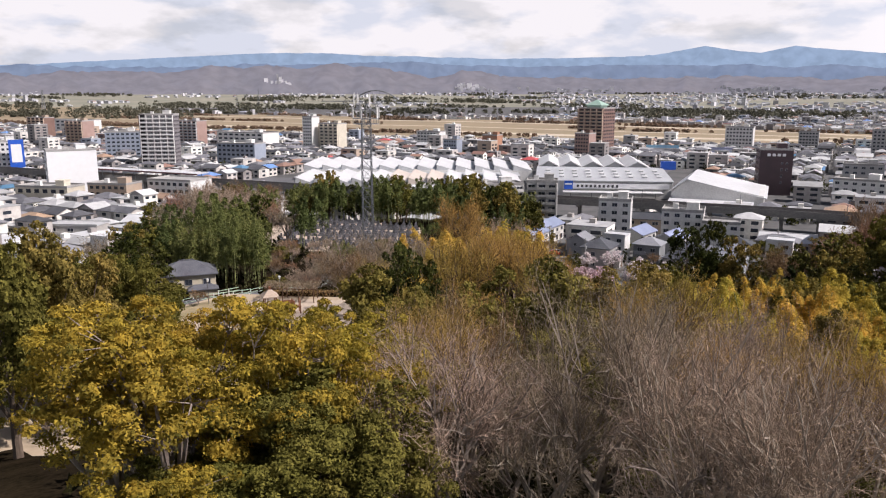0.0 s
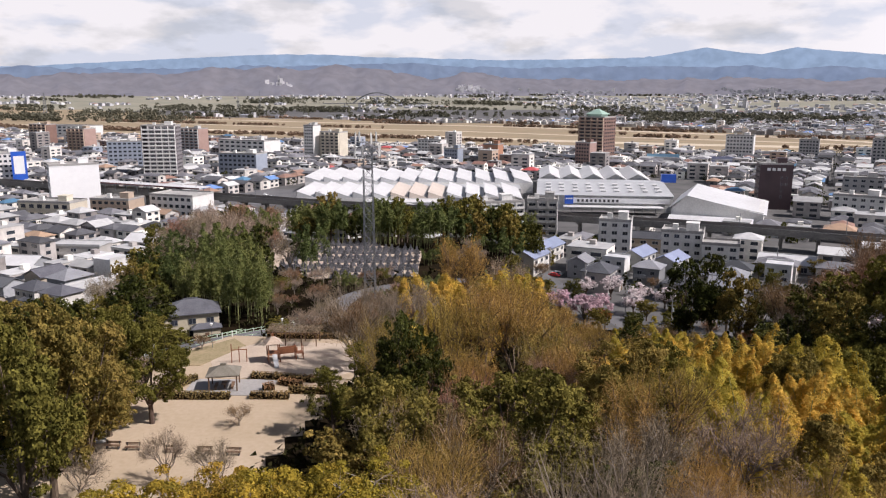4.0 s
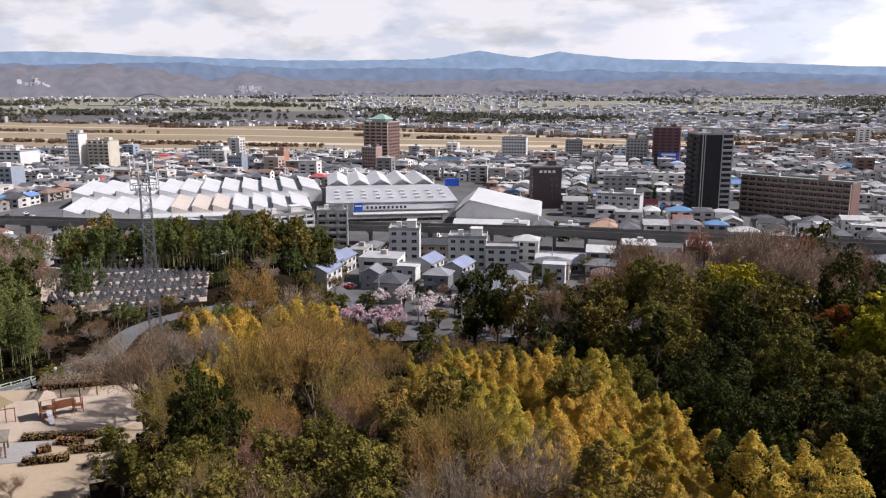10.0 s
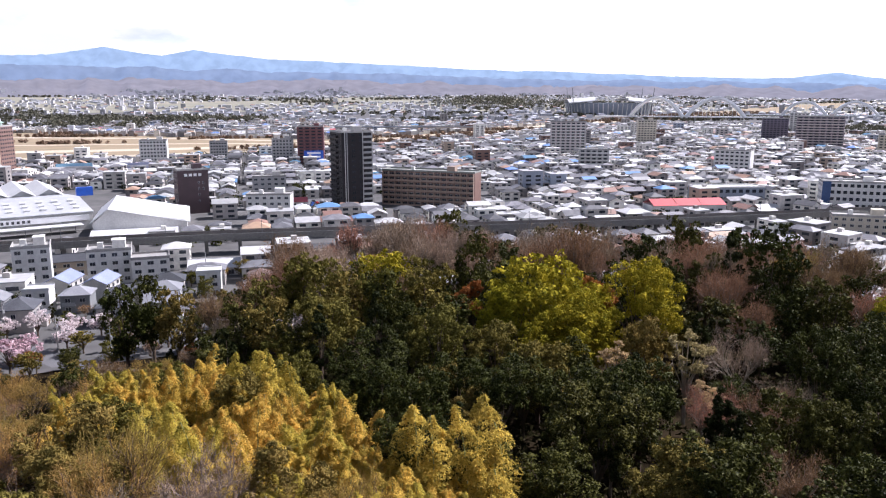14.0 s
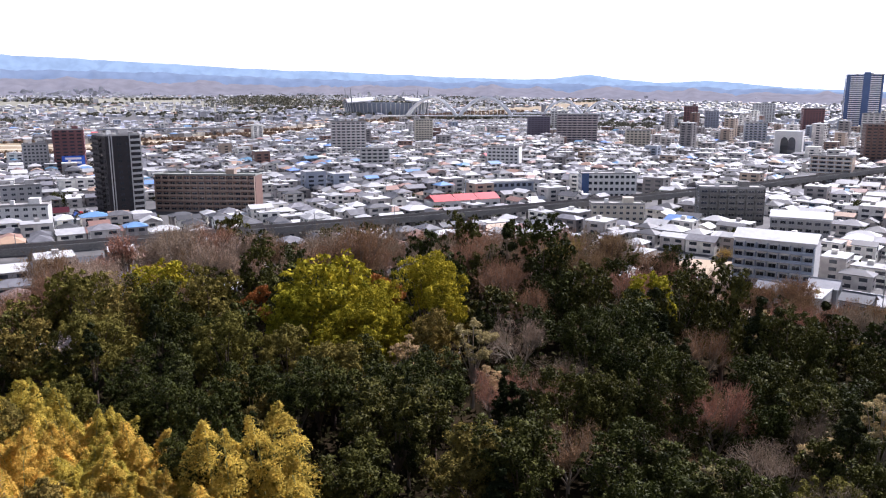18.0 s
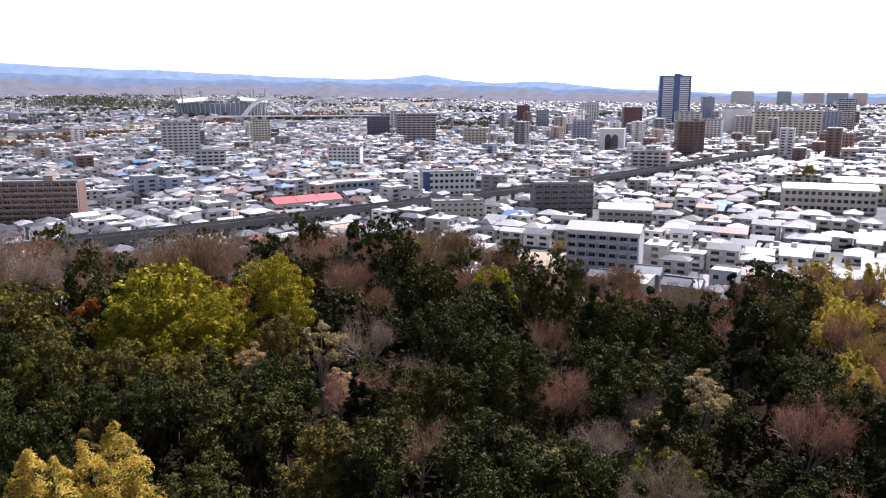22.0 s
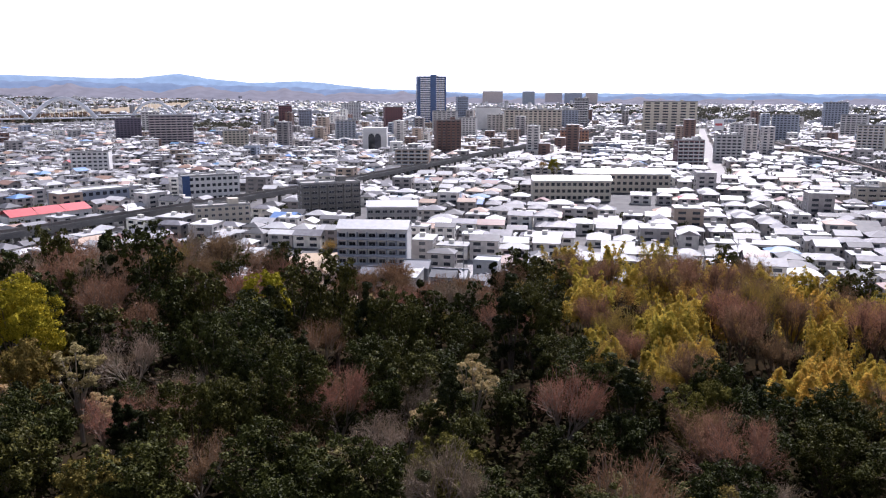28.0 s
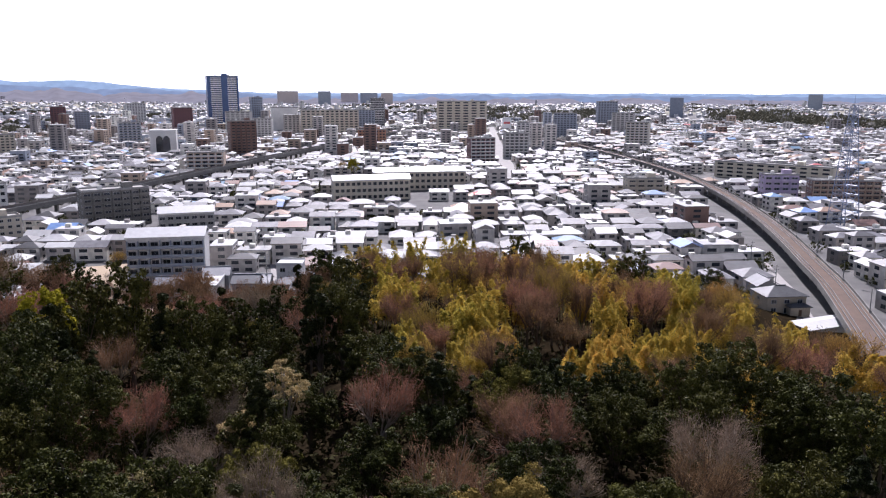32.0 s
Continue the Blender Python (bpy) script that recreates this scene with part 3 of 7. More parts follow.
def broadleaf(rad, height, stem, lobes, count, size, m, bark=BARK, pointed=0.0, open_=0.0):
    """A crown of boughs, each carrying many leaf tufts, on a forked trunk; open_ leaves the limbs in sight."""
    mid, half = (stem + height) / 2, (height - stem) / 2
    d = unit(RNG.normal(size=(lobes, 3)))
    if open_:
        d[:, 2] = np.abs(d[:, 2]) * 1.1 - 0.25
        d = unit(d)
    k = RNG.uniform(0.5, 0.9, lobes)
    k[0] = 0.1
    lz = mid + d[:, 2] * half * k
    rr = rad * (1 - pointed * np.clip((lz - stem) / (height - stem), 0, 1))
    lc = np.stack([d[:, 0] * rr * k, d[:, 1] * rr * k, lz], 1)
    lr = rr * RNG.uniform(0.2, 0.4, lobes) + rad * 0.04
    n_t = lobes * 8
    own = RNG.integers(0, lobes, n_t)
    td = unit(RNG.normal(size=(n_t, 3)) + d[own] * 0.5 + np.array([0, 0, 0.45]))
    tc = lc[own] + td * (lr[own] * RNG.uniform(0.55, 1.05, n_t))[:, None]
    tr_ = rad * RNG.uniform(0.07, 0.16, n_t)
    pick_ = RNG.integers(0, n_t, count)
    ld = unit(RNG.normal(size=(count, 3)) + td[pick_] * 0.5 + np.array([0, 0, 0.5]))
    cen = tc[pick_] + ld * (tr_[pick_] * RNG.uniform(0.5, 1.1, count))[:, None] * np.array([1, 1, 0.6 if open_ else 0.8])
    fill = RNG.uniform(size=count) < (0.03 if open_ else 0.2)
    bough = own[pick_]
    cen[fill] = (lc[bough] + ld * (lr[bough] * RNG.uniform(0.2, 0.75, count))[:, None])[fill]
    cen[:, 2] = np.maximum(cen[:, 2], stem * 0.6)
    nor = unit(ld + RNG.normal(size=(count, 3)) * 0.5)
    vs, fs = clumps(cen, nor, size * RNG.uniform(0.6, 1.35, count), 0.7)
    tr = Shape()
    tr.tube((0, 0, -1.0), (0.1, 0, stem), rad * 0.07 + 0.08, rad * 0.05 + 0.05, 7)
    for i in range(lobes if open_ else min(lobes, 9)):
        e = lc[i]
        q = (e[0] * 0.35, e[1] * 0.35, stem + (e[2] - stem) * 0.45)
        tr.tube((0.1, 0, stem * 0.85), q, rad * 0.03 + 0.03, rad * 0.02 + 0.02, 5)
        tr.tube(q, tuple(e), rad * 0.02 + 0.02, 0.03, 4)
        for t in tc[own == i][:5]:
            tr.tube(tuple(e), tuple(t), 0.035, 0.012, 3)
    return tr.mesh("trunk", bark), cloud_mesh("crown", vs, fs, m)


def bare(rad, height, m, bark, twigs=13, spread=0.62, width=0.022, third=6, buds=0.6, bud=0.06):
    """A leafless tree: trunk, limbs and branches, with a haze of fine forking twigs."""
    tr = Shape()
    tips = []
    stem = height * 0.24
    tr.tube((0, 0, -1.0), (0, 0, stem), rad * 0.05 + 0.07, rad * 0.04 + 0.05, 6)

    def grow(p, d, length, r, level):
        q = p + d * length
        bend = p + d * length * 0.5 + Vector(RNG.normal(size=3)) * length * 0.06
        tr.tube(p, bend, r, r * 0.8, 5 if level < 2 else 3)
        tr.tube(bend, q, r * 0.8, r * 0.55, 5 if level < 2 else 3)
        if level == 3:
            tips.append((bend, d, length))
            tips.append((q, d, length))
            return
        for i in range((5, 5, third)[level]):
            side = Vector(RNG.normal(size=3))
            nd = (d + side * spread * (0.75 if level else 0.55) + Vector((0, 0, 0.25))).normalized()
            start = q if i < 2 else p.lerp(q, RNG.uniform(0.5, 0.95))
            grow(start, nd, length * RNG.uniform(0.6, 0.85), r * 0.55, level + 1)
    for i in range(5):
        a = i * 1.257 + RNG.uniform(-0.5, 0.5)
        dd = Vector((math.cos(a) * spread, math.sin(a) * spread, 1.0)).normalized()
        grow(Vector((0, 0, stem * RNG.uniform(0.8, 1.0))), dd, (height - stem) * 0.36, rad * 0.025 + 0.035, 1)
    base = np.array([t[0] for t in tips]).repeat(twigs, 0)
    dirs = np.array([t[1] for t in tips]).repeat(twigs, 0)
    n = len(base)

    def blades(a, d, ln, w):
        side = unit(np.cross(d, RNG.normal(size=a.shape)))
        return np.stack([a - side * w, a + side * w, a + d * ln], 1).reshape(-1, 3)
    d = unit(dirs + RNG.normal(size=(n, 3)) * 0.85 + np.array([0, 0, 0.2]))
    ln = RNG.uniform(0.5, 1.25, n)[:, None] * height * 0.085
    a = base + RNG.normal(size=(n, 3)) * 0.025 * height
    fork = a + d * ln * RNG.uniform(0.2, 0.7, (n, 1))
    fd = unit(d + RNG.normal(size=(n, 3)) * 0.6)
    tip = (a + d * ln * RNG.uniform(0.2, 1.0, (n, 1)))[: int(n * buds)]
    bv, _ = clumps(tip, unit(RNG.normal(size=tip.shape)), RNG.uniform(0.6, 1.4, len(tip)) * bud, 0.7)
    vs = np.concatenate([blades(a, d, ln, width), blades(fork, fd, ln * 0.55, width * 0.7), bv])
    return tr.mesh("trunk", bark), cloud_mesh("crown", vs, np.arange(len(vs)).reshape(-1, 3), m)


def bamboo(height, culms, count, size, m):
    """A clump of bamboo: each culm ends in a feathery, pointed plume of drooping tiers."""
    tr = Shape()
    tr.v.append((0, 0, -1.2))
    cens, nors = [], []
    for c in range(culms):
        a = RNG.uniform(0, 6.28)
        px, py = RNG.normal(size=2) * 2.2
        lean = RNG.uniform(0.05, 0.2) * height
        hh = height * RNG.uniform(0.68, 1.04)

        def at(s):
            return np.stack([px + math.cos(a) * lean * s ** 2.6, py + math.sin(a) * lean * s ** 2.6, hh * (s - 0.05 * s ** 6)], -1)
        pts = at(np.linspace(0, 1, 7))
        pts[0][2] = -0.8
        k0 = len(tr.v)
        for p in pts:
            tr.v += [(p[0] + 0.05 * math.cos(w_), p[1] + 0.05 * math.sin(w_), p[2]) for w_ in (0, 1.57, 3.14, 4.71)]
        for j in range(6):
            tr.f += [[k0 + 4 * j + e, k0 + 4 * j + (e + 1) % 4, k0 + 4 * j + 4 + (e + 1) % 4, k0 + 4 * j + 4 + e] for e in range(4)]
        tr.f += [[0, k0 + (e + 1) % 4, k0 + e] for e in range(4)]
        tier = np.sort(RNG.uniform(0.36, 1.0, 26) ** 0.8)
        which = RNG.integers(0, 26, count)
        s = tier[which] + RNG.normal(size=count) * 0.008
        reach = height * 0.115 * np.clip((1.05 - s) / 0.32, 0.12, 1) ** 0.8 * np.clip((s - 0.25) / 0.25, 0.3, 1)
        turn = RNG.uniform(0, 6.28, 26)[which] + RNG.normal(size=count) * 0.85
        q = RNG.uniform(0.05, 1.0, count) ** 0.7
        d = np.stack([np.cos(turn), np.sin(turn), np.zeros(count)], 1)
        cen = at(s) + d * (reach * q)[:, None]
        cen[:, 2] += reach * (0.45 * q - 0.85 * q * q) + RNG.normal(size=count) * 0.07
        cens.append(cen)
        nors.append(unit(d * 0.5 + np.array([0, 0, 0.9]) + RNG.normal(size=(count, 3)) * 0.45))
    cen, nor = np.concatenate(cens), np.concatenate(nors)
    vs, fs = clumps(cen, nor, size * RNG.uniform(0.8, 1.9, len(cen)), 0.3)
    return tr.mesh("trunk", CULM), cloud_mesh("crown", vs, fs, m)


PROTO = {}


def proto(kind, name, label, group, makers, category="tree"):
    PROTO[kind] = [make_tree(name, label, group, *mk, category=category) for mk in makers]


G = "trees of the hill wood"
for lod, (n_leaf, s_leaf, tw, wd, bd_) in {"near": (56000, 0.075, 15, 0.010, 0.028), "mid": (17000, 0.125, 8, 0.018, 0.052), "back": (5200, 0.22, 6, 0.028, 0.09), "far": (2000, 0.34, 3, 0.045, 0.15)}.items():
    reps = range(3 if lod in ("mid", "back") else 2)
    proto("evergreen_" + lod, "evergreen_tree", "dark green broadleaf evergreen in the hill wood", G,
          [broadleaf(4.3, 12 + i, 2.4, 26, n_leaf, s_leaf, EVERGREEN) for i in reps])
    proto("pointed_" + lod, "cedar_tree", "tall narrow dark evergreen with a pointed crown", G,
          [broadleaf(3.1, 14 + i, 3.0, 22, n_leaf, s_leaf, CEDAR_SHADED, pointed=0.75) for i in reps])
    proto("olive_" + lod, "broadleaf_tree", "olive-green broadleaf tree in the hill wood", G,
          [broadleaf(4.2, 11 + i, 2.2, 26, n_leaf, s_leaf, OLIVE) for i in reps])
    proto("lime_" + lod, "broadleaf_tree", "rounded tree in bright yellow-green leaf", G,
          [broadleaf(4.8, 12 + i, 2.6, 40, int(n_leaf * 1.3), s_leaf, LIME) for i in reps])
    proto("yellow_" + lod, "flushing_tree", "large tree with golden-yellow new leaves", G,
          [broadleaf(4.4, 13 + i, 4.0, 20, int(n_leaf * 0.5), s_leaf, YELLOW, PALE_BARK, open_=1) for i in reps])
    proto("pale_" + lod, "flushing_tree", "slender tree with pale straw-coloured new leaves", G,
          [broadleaf(3.4, 13 + i, 3.5, 16, int(n_leaf * 0.4), s_leaf * 0.8, PALE_FLUSH, PALE_BARK, pointed=0.4, open_=1) for i in reps])
    proto("bare_" + lod, "bare_tree", "leafless tree with a haze of grey-brown twigs", G,
          [bare(4.2, 12 + i, TWIG, PALE_BARK, tw, spread=0.74, width=wd, bud=bd_, buds=0.5) for i in reps])
    proto("pink_" + lod, "bare_tree", "leafless tree with reddish budding twigs", G,
          [bare(4.2, 11 + i, PINK_TWIG, PALE_BARK, tw, width=wd, bud=bd_) for i in reps])
    proto("ochre_" + lod, "bare_tree", "budding tree with ochre twigs", G,
          [bare(4.4, 12 + i, OCHRE_TWIG, BARK, tw, width=wd, bud=bd_ * 1.2, buds=1.0) for i in reps])
    proto("vase_" + lod, "upright_tree", "tall upright leafless tree with rust-brown twigs", G,
          [bare(3.6, 14 + i, PINK_TWIG, BARK, tw, spread=0.36, width=wd, bud=bd_, buds=0.5) for i in reps])
    proto("gold_" + lod, "bamboo_clump", "golden-yellow bamboo clump with nodding plumes", "bamboo of the hill", 
          [bamboo(11 + i, 12, n_leaf // 9, s_leaf * 0.95, BAMBOO_GOLD) for i in reps], "bamboo")
    proto("green_" + lod, "bamboo_clump", "green bamboo clump with nodding plumes", "bamboo of the hill",
          [bamboo(11 + i, 12, n_leaf // 9, s_leaf * 0.95, BAMBOO_GREEN) for i in reps], "bamboo")
proto("rust_mid", "flushing_tree", "small tree with rust-red young leaves", G, [broadleaf(2.6, 9, 3.0, 12, 2200, 0.27, RUST, open_=1)])
proto("cherry_mid", "cherry_tree", "pink cherry tree in full blossom", "blossoming cherries", [broadleaf(3.8, 6.5 + i, 2.0, 20, 3600, 0.25, CHERRY, open_=1) for i in range(2)])
proto("whitecherry_mid", "cherry_tree", "pale cherry tree in thin blossom", "blossoming cherries", [broadleaf(3.6, 6.5 + i, 2.0, 18, 2000, 0.23, WHITE_CHERRY, open_=1) for i in range(2)])


RNG = np.random.default_rng(21)


def plant(kind, x, y, height=None, z=None, turn=None, lod=None, wide=None):
    r = math.hypot(x, y)
    lod = lod or ("near" if r < 46 else "mid" if r < 125 else "back" if r < 200 else "far")
    key = kind + "_" + lod if kind + "_" + lod in PROTO else kind + "_mid"
    src = PROTO[key][int(RNG.integers(0, len(PROTO[key])))]
    base = {"evergreen": 12.5, "pointed": 15, "olive": 11.5, "lime": 12.5, "yellow": 13.5, "pale": 13.5, "bare": 11.5, "pink": 10.5, "vase": 14.5, "ochre": 11.5,
            "gold": 11.5, "green": 11.5, "rust": 9, "cherry": 7, "whitecherry": 7}[kind]
    k = (height or base) / base
    w = wide or k ** 0.6 * RNG.uniform(0.85, 1.1) * (0.8 if kind in ("pink", "bare", "ochre") else 1.0)
    z = hill(x, y) if z is None else z
    ob = copy_thing(src, pose(x, y, z - 0.15, 0, 0, RNG.uniform(0, 360) if turn is None else turn))
    ob.scale = (w, w, k)
    return ob


def pick(*pairs):
    u, tot = RNG.uniform(0, sum(p[1] for p in pairs)), 0
    for name, p in pairs:
        tot += p
        if u <= tot:
            return name
    return pairs[-1][0]


def wood_kind(az, r):
    """What grows where on the hill."""
    if -24 < az < -9 and 116 < r < 182:
        return pick(("pink", 3), ("ochre", 3), ("whitecherry", 0.15), ("olive", 3), ("evergreen", 2), ("bare", 1))
    if az > 20:
        return pick(("evergreen", 3), ("olive", 6), ("bare", 1))
    if 2.5 < az < 13 and 138 < r < 214:
        return pick(("bare", 5), ("pink", 4), ("green", 1))
    if az > 3 and r > 150:
        if r < 215 and az > 9:
            return pick(("green", 8), ("bare", 1), ("evergreen", 1))
        if r > 262:
            return pick(("bare", 5), ("green", 2), ("evergreen", 2), ("pink", 2)) if az > 11 else pick(("green", 5), ("evergreen", 2), ("olive", 3))
        return pick(("bare", 6), ("green", 2), ("pink", 2))
    if az > -10 and r > 250:
        return pick(("evergreen", 2), ("green", 5), ("olive", 3))
    if az > -10 and r > 150:
        return pick(("green", 4), ("bare", 2), ("olive", 3))
    if -9 < az < 2.3 and r > 104:
        return pick(("gold", 4), ("ochre", 5), ("bare", 1))
    if az > -12 and r > 62:
        return pick(("ochre", 6), ("olive", 3), ("evergreen", 0.3), ("pink", 1), ("bare", 1)) if r > 85 else pick(("olive", 6), ("ochre", 3), ("pink", 1), ("evergreen", 0.5))
    if r < 48 and az > -34:
        return pick(("yellow", 3), ("olive", 4)) if az > 4 else pick(("bare", 7), ("olive", 0.8), ("ochre", 1.2), ("pink", 1))
    if az > -26 and r < np.interp(az, [-26, -20, -12], [60, 74, 96]):
        return pick(("olive", 5), ("evergreen", 2), ("bare", 3), ("ochre", 2), ("pink", 1))
    if az > -52 and (58 < r < 118 if az > -30 else 52 < r < 95 if az > -34 else 44 < r < (64 if az > -46 else 54)):
        return pick(("gold", 9), ("olive", 0.6), ("ochre", 1))
    if az > -40 and r < 60:
        return pick(("olive", 4), ("evergreen", 3), ("bare", 1))
    if az > -62:
        if r > 168:
            return pick(("vase", 7), ("bare", 4), ("pink", 2), ("evergreen", 1.0))
        if az > -44 and r > 140:
            return pick(("evergreen", 5), ("olive", 4), ("pink", 1.5))
        return pick(("evergreen", 8), ("pointed", 3), ("olive", 2.2), ("pink", 0.5))
    if az > -96:
        if r > 172:
            return pick(("bare", 3), ("vase", 6), ("evergreen", 2), ("pointed", 3), ("ochre", 1))
        if r < 85:
            return pick(("pink", 2.0), ("evergreen", 7), ("olive", 0.4), ("bare", 0.8), ("pointed", 4), ("pale", 0.4))
        return pick(("evergreen", 6), ("pointed", 5), ("pink", 2.4), ("pale", 0.4), ("olive", 0.5), ("lime", 0.3), ("bare", 0.6))
    if r > 104:
        return pick(("gold", 7), ("vase", 6), ("ochre", 2.5), ("evergreen", 0.5)) if az < -97 or r > 150 else pick(("vase", 4), ("pointed", 4), ("evergreen", 3), ("pink", 2))
    return pick(("evergreen", 8), ("pink", 1.8), ("bare", 0.7), ("olive", 0.5), ("pointed", 4), ("vase", 1), ("lime", 0.3))


def canopy(r, az=0):
    if az > 19 and r > 80:
        return 15.0
    if -24 < az < -9 and 116 < r < 182:
        return 8.0
    if 2.5 < az < 13 and 138 < r < 214:
        return 5.5
    if -10 < az < 3 and 150 < r < 250:
        return 6.0
    if -9 < az < 3 and 95 < r <= 150:
        return float(np.interp(az, [-9, -6.5, 1, 3], [11, 15.5, 15.5, 12]))
    if -24 < az < -9 and r > 90:
        return 10.0
    if -64 < az < -44 and r < 58:
        return 5.5
    if -70 < az < -27 and r > 165:
        return 19.5
    return float(np.interp(r, [20, 30, 46, 60, 100, 150, 200, 320], [11, 12.5, 11.5, 11.5, 12.5, 14.5, 16.5, 14]))


ROAD = [(-75, 112), (-52.9, 124), (-40, 135), (-29.6, 146), (-24, 158), (-20, 185), (-6, 200), (10, 205)]
CLEAR = []                            # single clearings: x, y, radius


def free_of(x, y):
    if inside(x, y, PARK) or inside(x, y, CEMETERY) or near_line(x, y, ROAD) < 6:
        return False
    return all(math.hypot(x - a, y - b) > c for a, b, c in CLEAR)


CLEAR += [(-49, 150, 9), (-14, 163, 4)]
# trees that stand out: kind, heading, distance, height of the top, width against its kind
LANDMARK = [
    ("lime", -49.9, 125, 42.6, 1.75), ("lime", -56.9, 124, 40.2, 1.3), ("lime", -53.0, 118, 38.0, 1.2), ("lime", -37.4, 168, 34.2, 1.3), ("lime", -33.6, 182, 29.5, 1.0),
    ("lime", -51.6, 113, 36.5, 1.3), ("lime", -47.6, 121, 37.0, 1.2), ("evergreen", -119.8, 206, 20.0, 1.2), ("evergreen", -121.8, 210, 17.5, 1.2), ("evergreen", -123.6, 206, 15.5, 1.1), ("rust", -44.0, 140, 33.2, 1.3), ("rust", -53.6, 132, 37.2, 1.5), ("pale", -60.5, 106, 37.4, 1.15), ("pale", -55.3, 101, 36.2, 0.9), ("pale", -61.8, 95, 33.0, 0.9),
    ("pink", -68.2, 72, 36.5, 0.85), ("pink", -79.0, 84, 37.5, 0.85), ("pink", -76.0, 88, 37.0, 0.85), ("pink", -97.0, 82, 38.0, 0.9), ("pink", -62.5, 150, 35.0, 1.0), ("pink", -64.5, 140, 34.5, 0.9),
    ("pointed", -64.9, 150, 38.4, 1.15), ("evergreen", -76.0, 140, 37.5, 1.2), ("evergreen", -79.0, 138, 38.0, 1.2), ("pointed", -81.5, 120, 39.6, 1.3), ("evergreen", -83.5, 118, 38.6, 1.2),
    ("pointed", -92.6, 116, 42.0, 1.5), ("evergreen", -94.2, 118, 40.0, 1.2), ("evergreen", -103.0, 62, 36.5, 1.1), ("lime", -117.5, 58, 32.0, 0.9), ("evergreen", -124.0, 92, 40.0, 1.3),
    ("evergreen", 2.2, 80, 40.5, 1.0), ("bare", 5.7, 116, 35.5, 1.1), ("pink", -3.2, 47, 45.5, 0.9), ("ochre", -6.2, 100, 39.5, 1.25), ("ochre", -1.5, 98, 38.5, 1.2), ("ochre", -9.0, 90, 36.5, 1.1),
    ("ochre", -3.8, 102, 40.5, 1.3), ("evergreen", -18.8, 186, 25.5, 1.35), ("evergreen", -20.6, 190, 24.5, 1.25), ("olive", -22.3, 184, 22.5, 1.1), ("whitecherry", -31.0, 128, 26.5, 1.0),
    ("olive", 25.6, 92, 39.0, 1.35), ("olive", 28.2, 86, 41.5, 1.4), ("olive", 30.0, 78, 43.5, 1.4), ("olive", 21.3, 104, 35.5, 1.15),
    ("olive", 24.2, 102, 31.0, 1.1), ("olive", 25.4, 98, 29.0, 1.1), ("olive", 27.2, 95, 29.0, 1.1), ("evergreen", 29.5, 95, 31.0, 1.2),
]
for kind, az, r, top, wide in LANDMARK:
    x, y = polar(az, r)
    plant(kind, x, y, top - hill(x, y), wide=wide)
    CLEAR.append((x, y, 5.0 * wide if kind != "rust" else 3.0))
placed = []
r = 23.0
while r < 312:
    step = 6.4 if r < 50 else 7.7 if r < 100 else 9.5
    az = 27.0
    while az > -136:
        a2 = az + RNG.uniform(-0.48, 0.48) * math.degrees(step / r)
        r2 = r + RNG.uniform(-0.5, 0.5) * step
        az -= math.degrees(step / r)
        x, y = polar(a2, r2)
        if r2 > wood_edge(a2) or r2 < 21 or not free_of(x, y):
            continue
        if a2 > 8 and 36 < r2 < 86 or a2 > 5 and r2 < 36 or a2 > 19 and 80 < r2 < 165 or a2 > 7.2 and 84 < r2 < 121:
            continue
        if -7.5 < a2 < 3 and 190 < r2 < 226:
            continue
        kind = wood_kind(a2, r2)
        plant(kind, x, y, canopy(r2, a2) * RNG.uniform(0.72, 1.2) * (0.9 if kind == "gold" else 1.0))
        placed.append(kind)
    r += step * 0.9

for i in range(64):                    # the thick of the golden bamboo
    a2 = RNG.uniform(-46, -14)
    lo, hi = np.interp(a2, [-46, -36, -30, -22, -14], [44, 46, 52, 66, 84]), np.interp(a2, [-46, -36, -30, -22, -14], [60, 72, 96, 112, 116])
    x, y = polar(a2, RNG.uniform(lo, hi))
    plant("gold", x, y, RNG.uniform(0.75, 1.05) * np.interp(a2, [-46, -36, -28], [6.5, 8.5, 11]))

a2 = -28.0
while a2 > -72:                        # a fringe of tall leafless trees along the foot of the wood
    plant(pick(("vase", 6), ("bare", 4), ("pink", 2), ("evergreen", 1)), *polar(a2, wood_edge(a2) - RNG.uniform(-3, 6)), RNG.uniform(15, 21))
    a2 -= RNG.uniform(0.9, 2.0)
for a2, r2, h in ((24, 31, 12.8), (20, 29, 13.2), (14.5, 31, 13.6), (9.5, 30, 13.5), (6.5, 34, 13), (17, 34.5, 12), (11.5, 34, 12)):
    plant("yellow", *polar(a2, r2), h)
for a2, r2, h in ((22, 25, 8.5), (15, 24.5, 8.5), (9, 25, 9), (12, 27, 9.5), (18, 27, 9), (6, 28, 10)):
    plant("yellow" if a2 > 18 else "olive", *polar(a2, r2), h)
for i in range(9):                     # the dense grove beside the lawn
    for j in range(9):
        x, y = -49 - i * 6.2 + RNG.uniform(-1.5, 1.5), 90 + j * 6.6 + RNG.uniform(-1.5, 1.5)
        if free_of(x, y) and math.hypot(x, y) < 158 and azimuth(x, y) < 37 and not (azimuth(x, y) < 20.8 and math.hypot(x, y) > 104):
            plant(pick(("evergreen", 3), ("olive", 7)), x, y, RNG.uniform(11, 14.5))

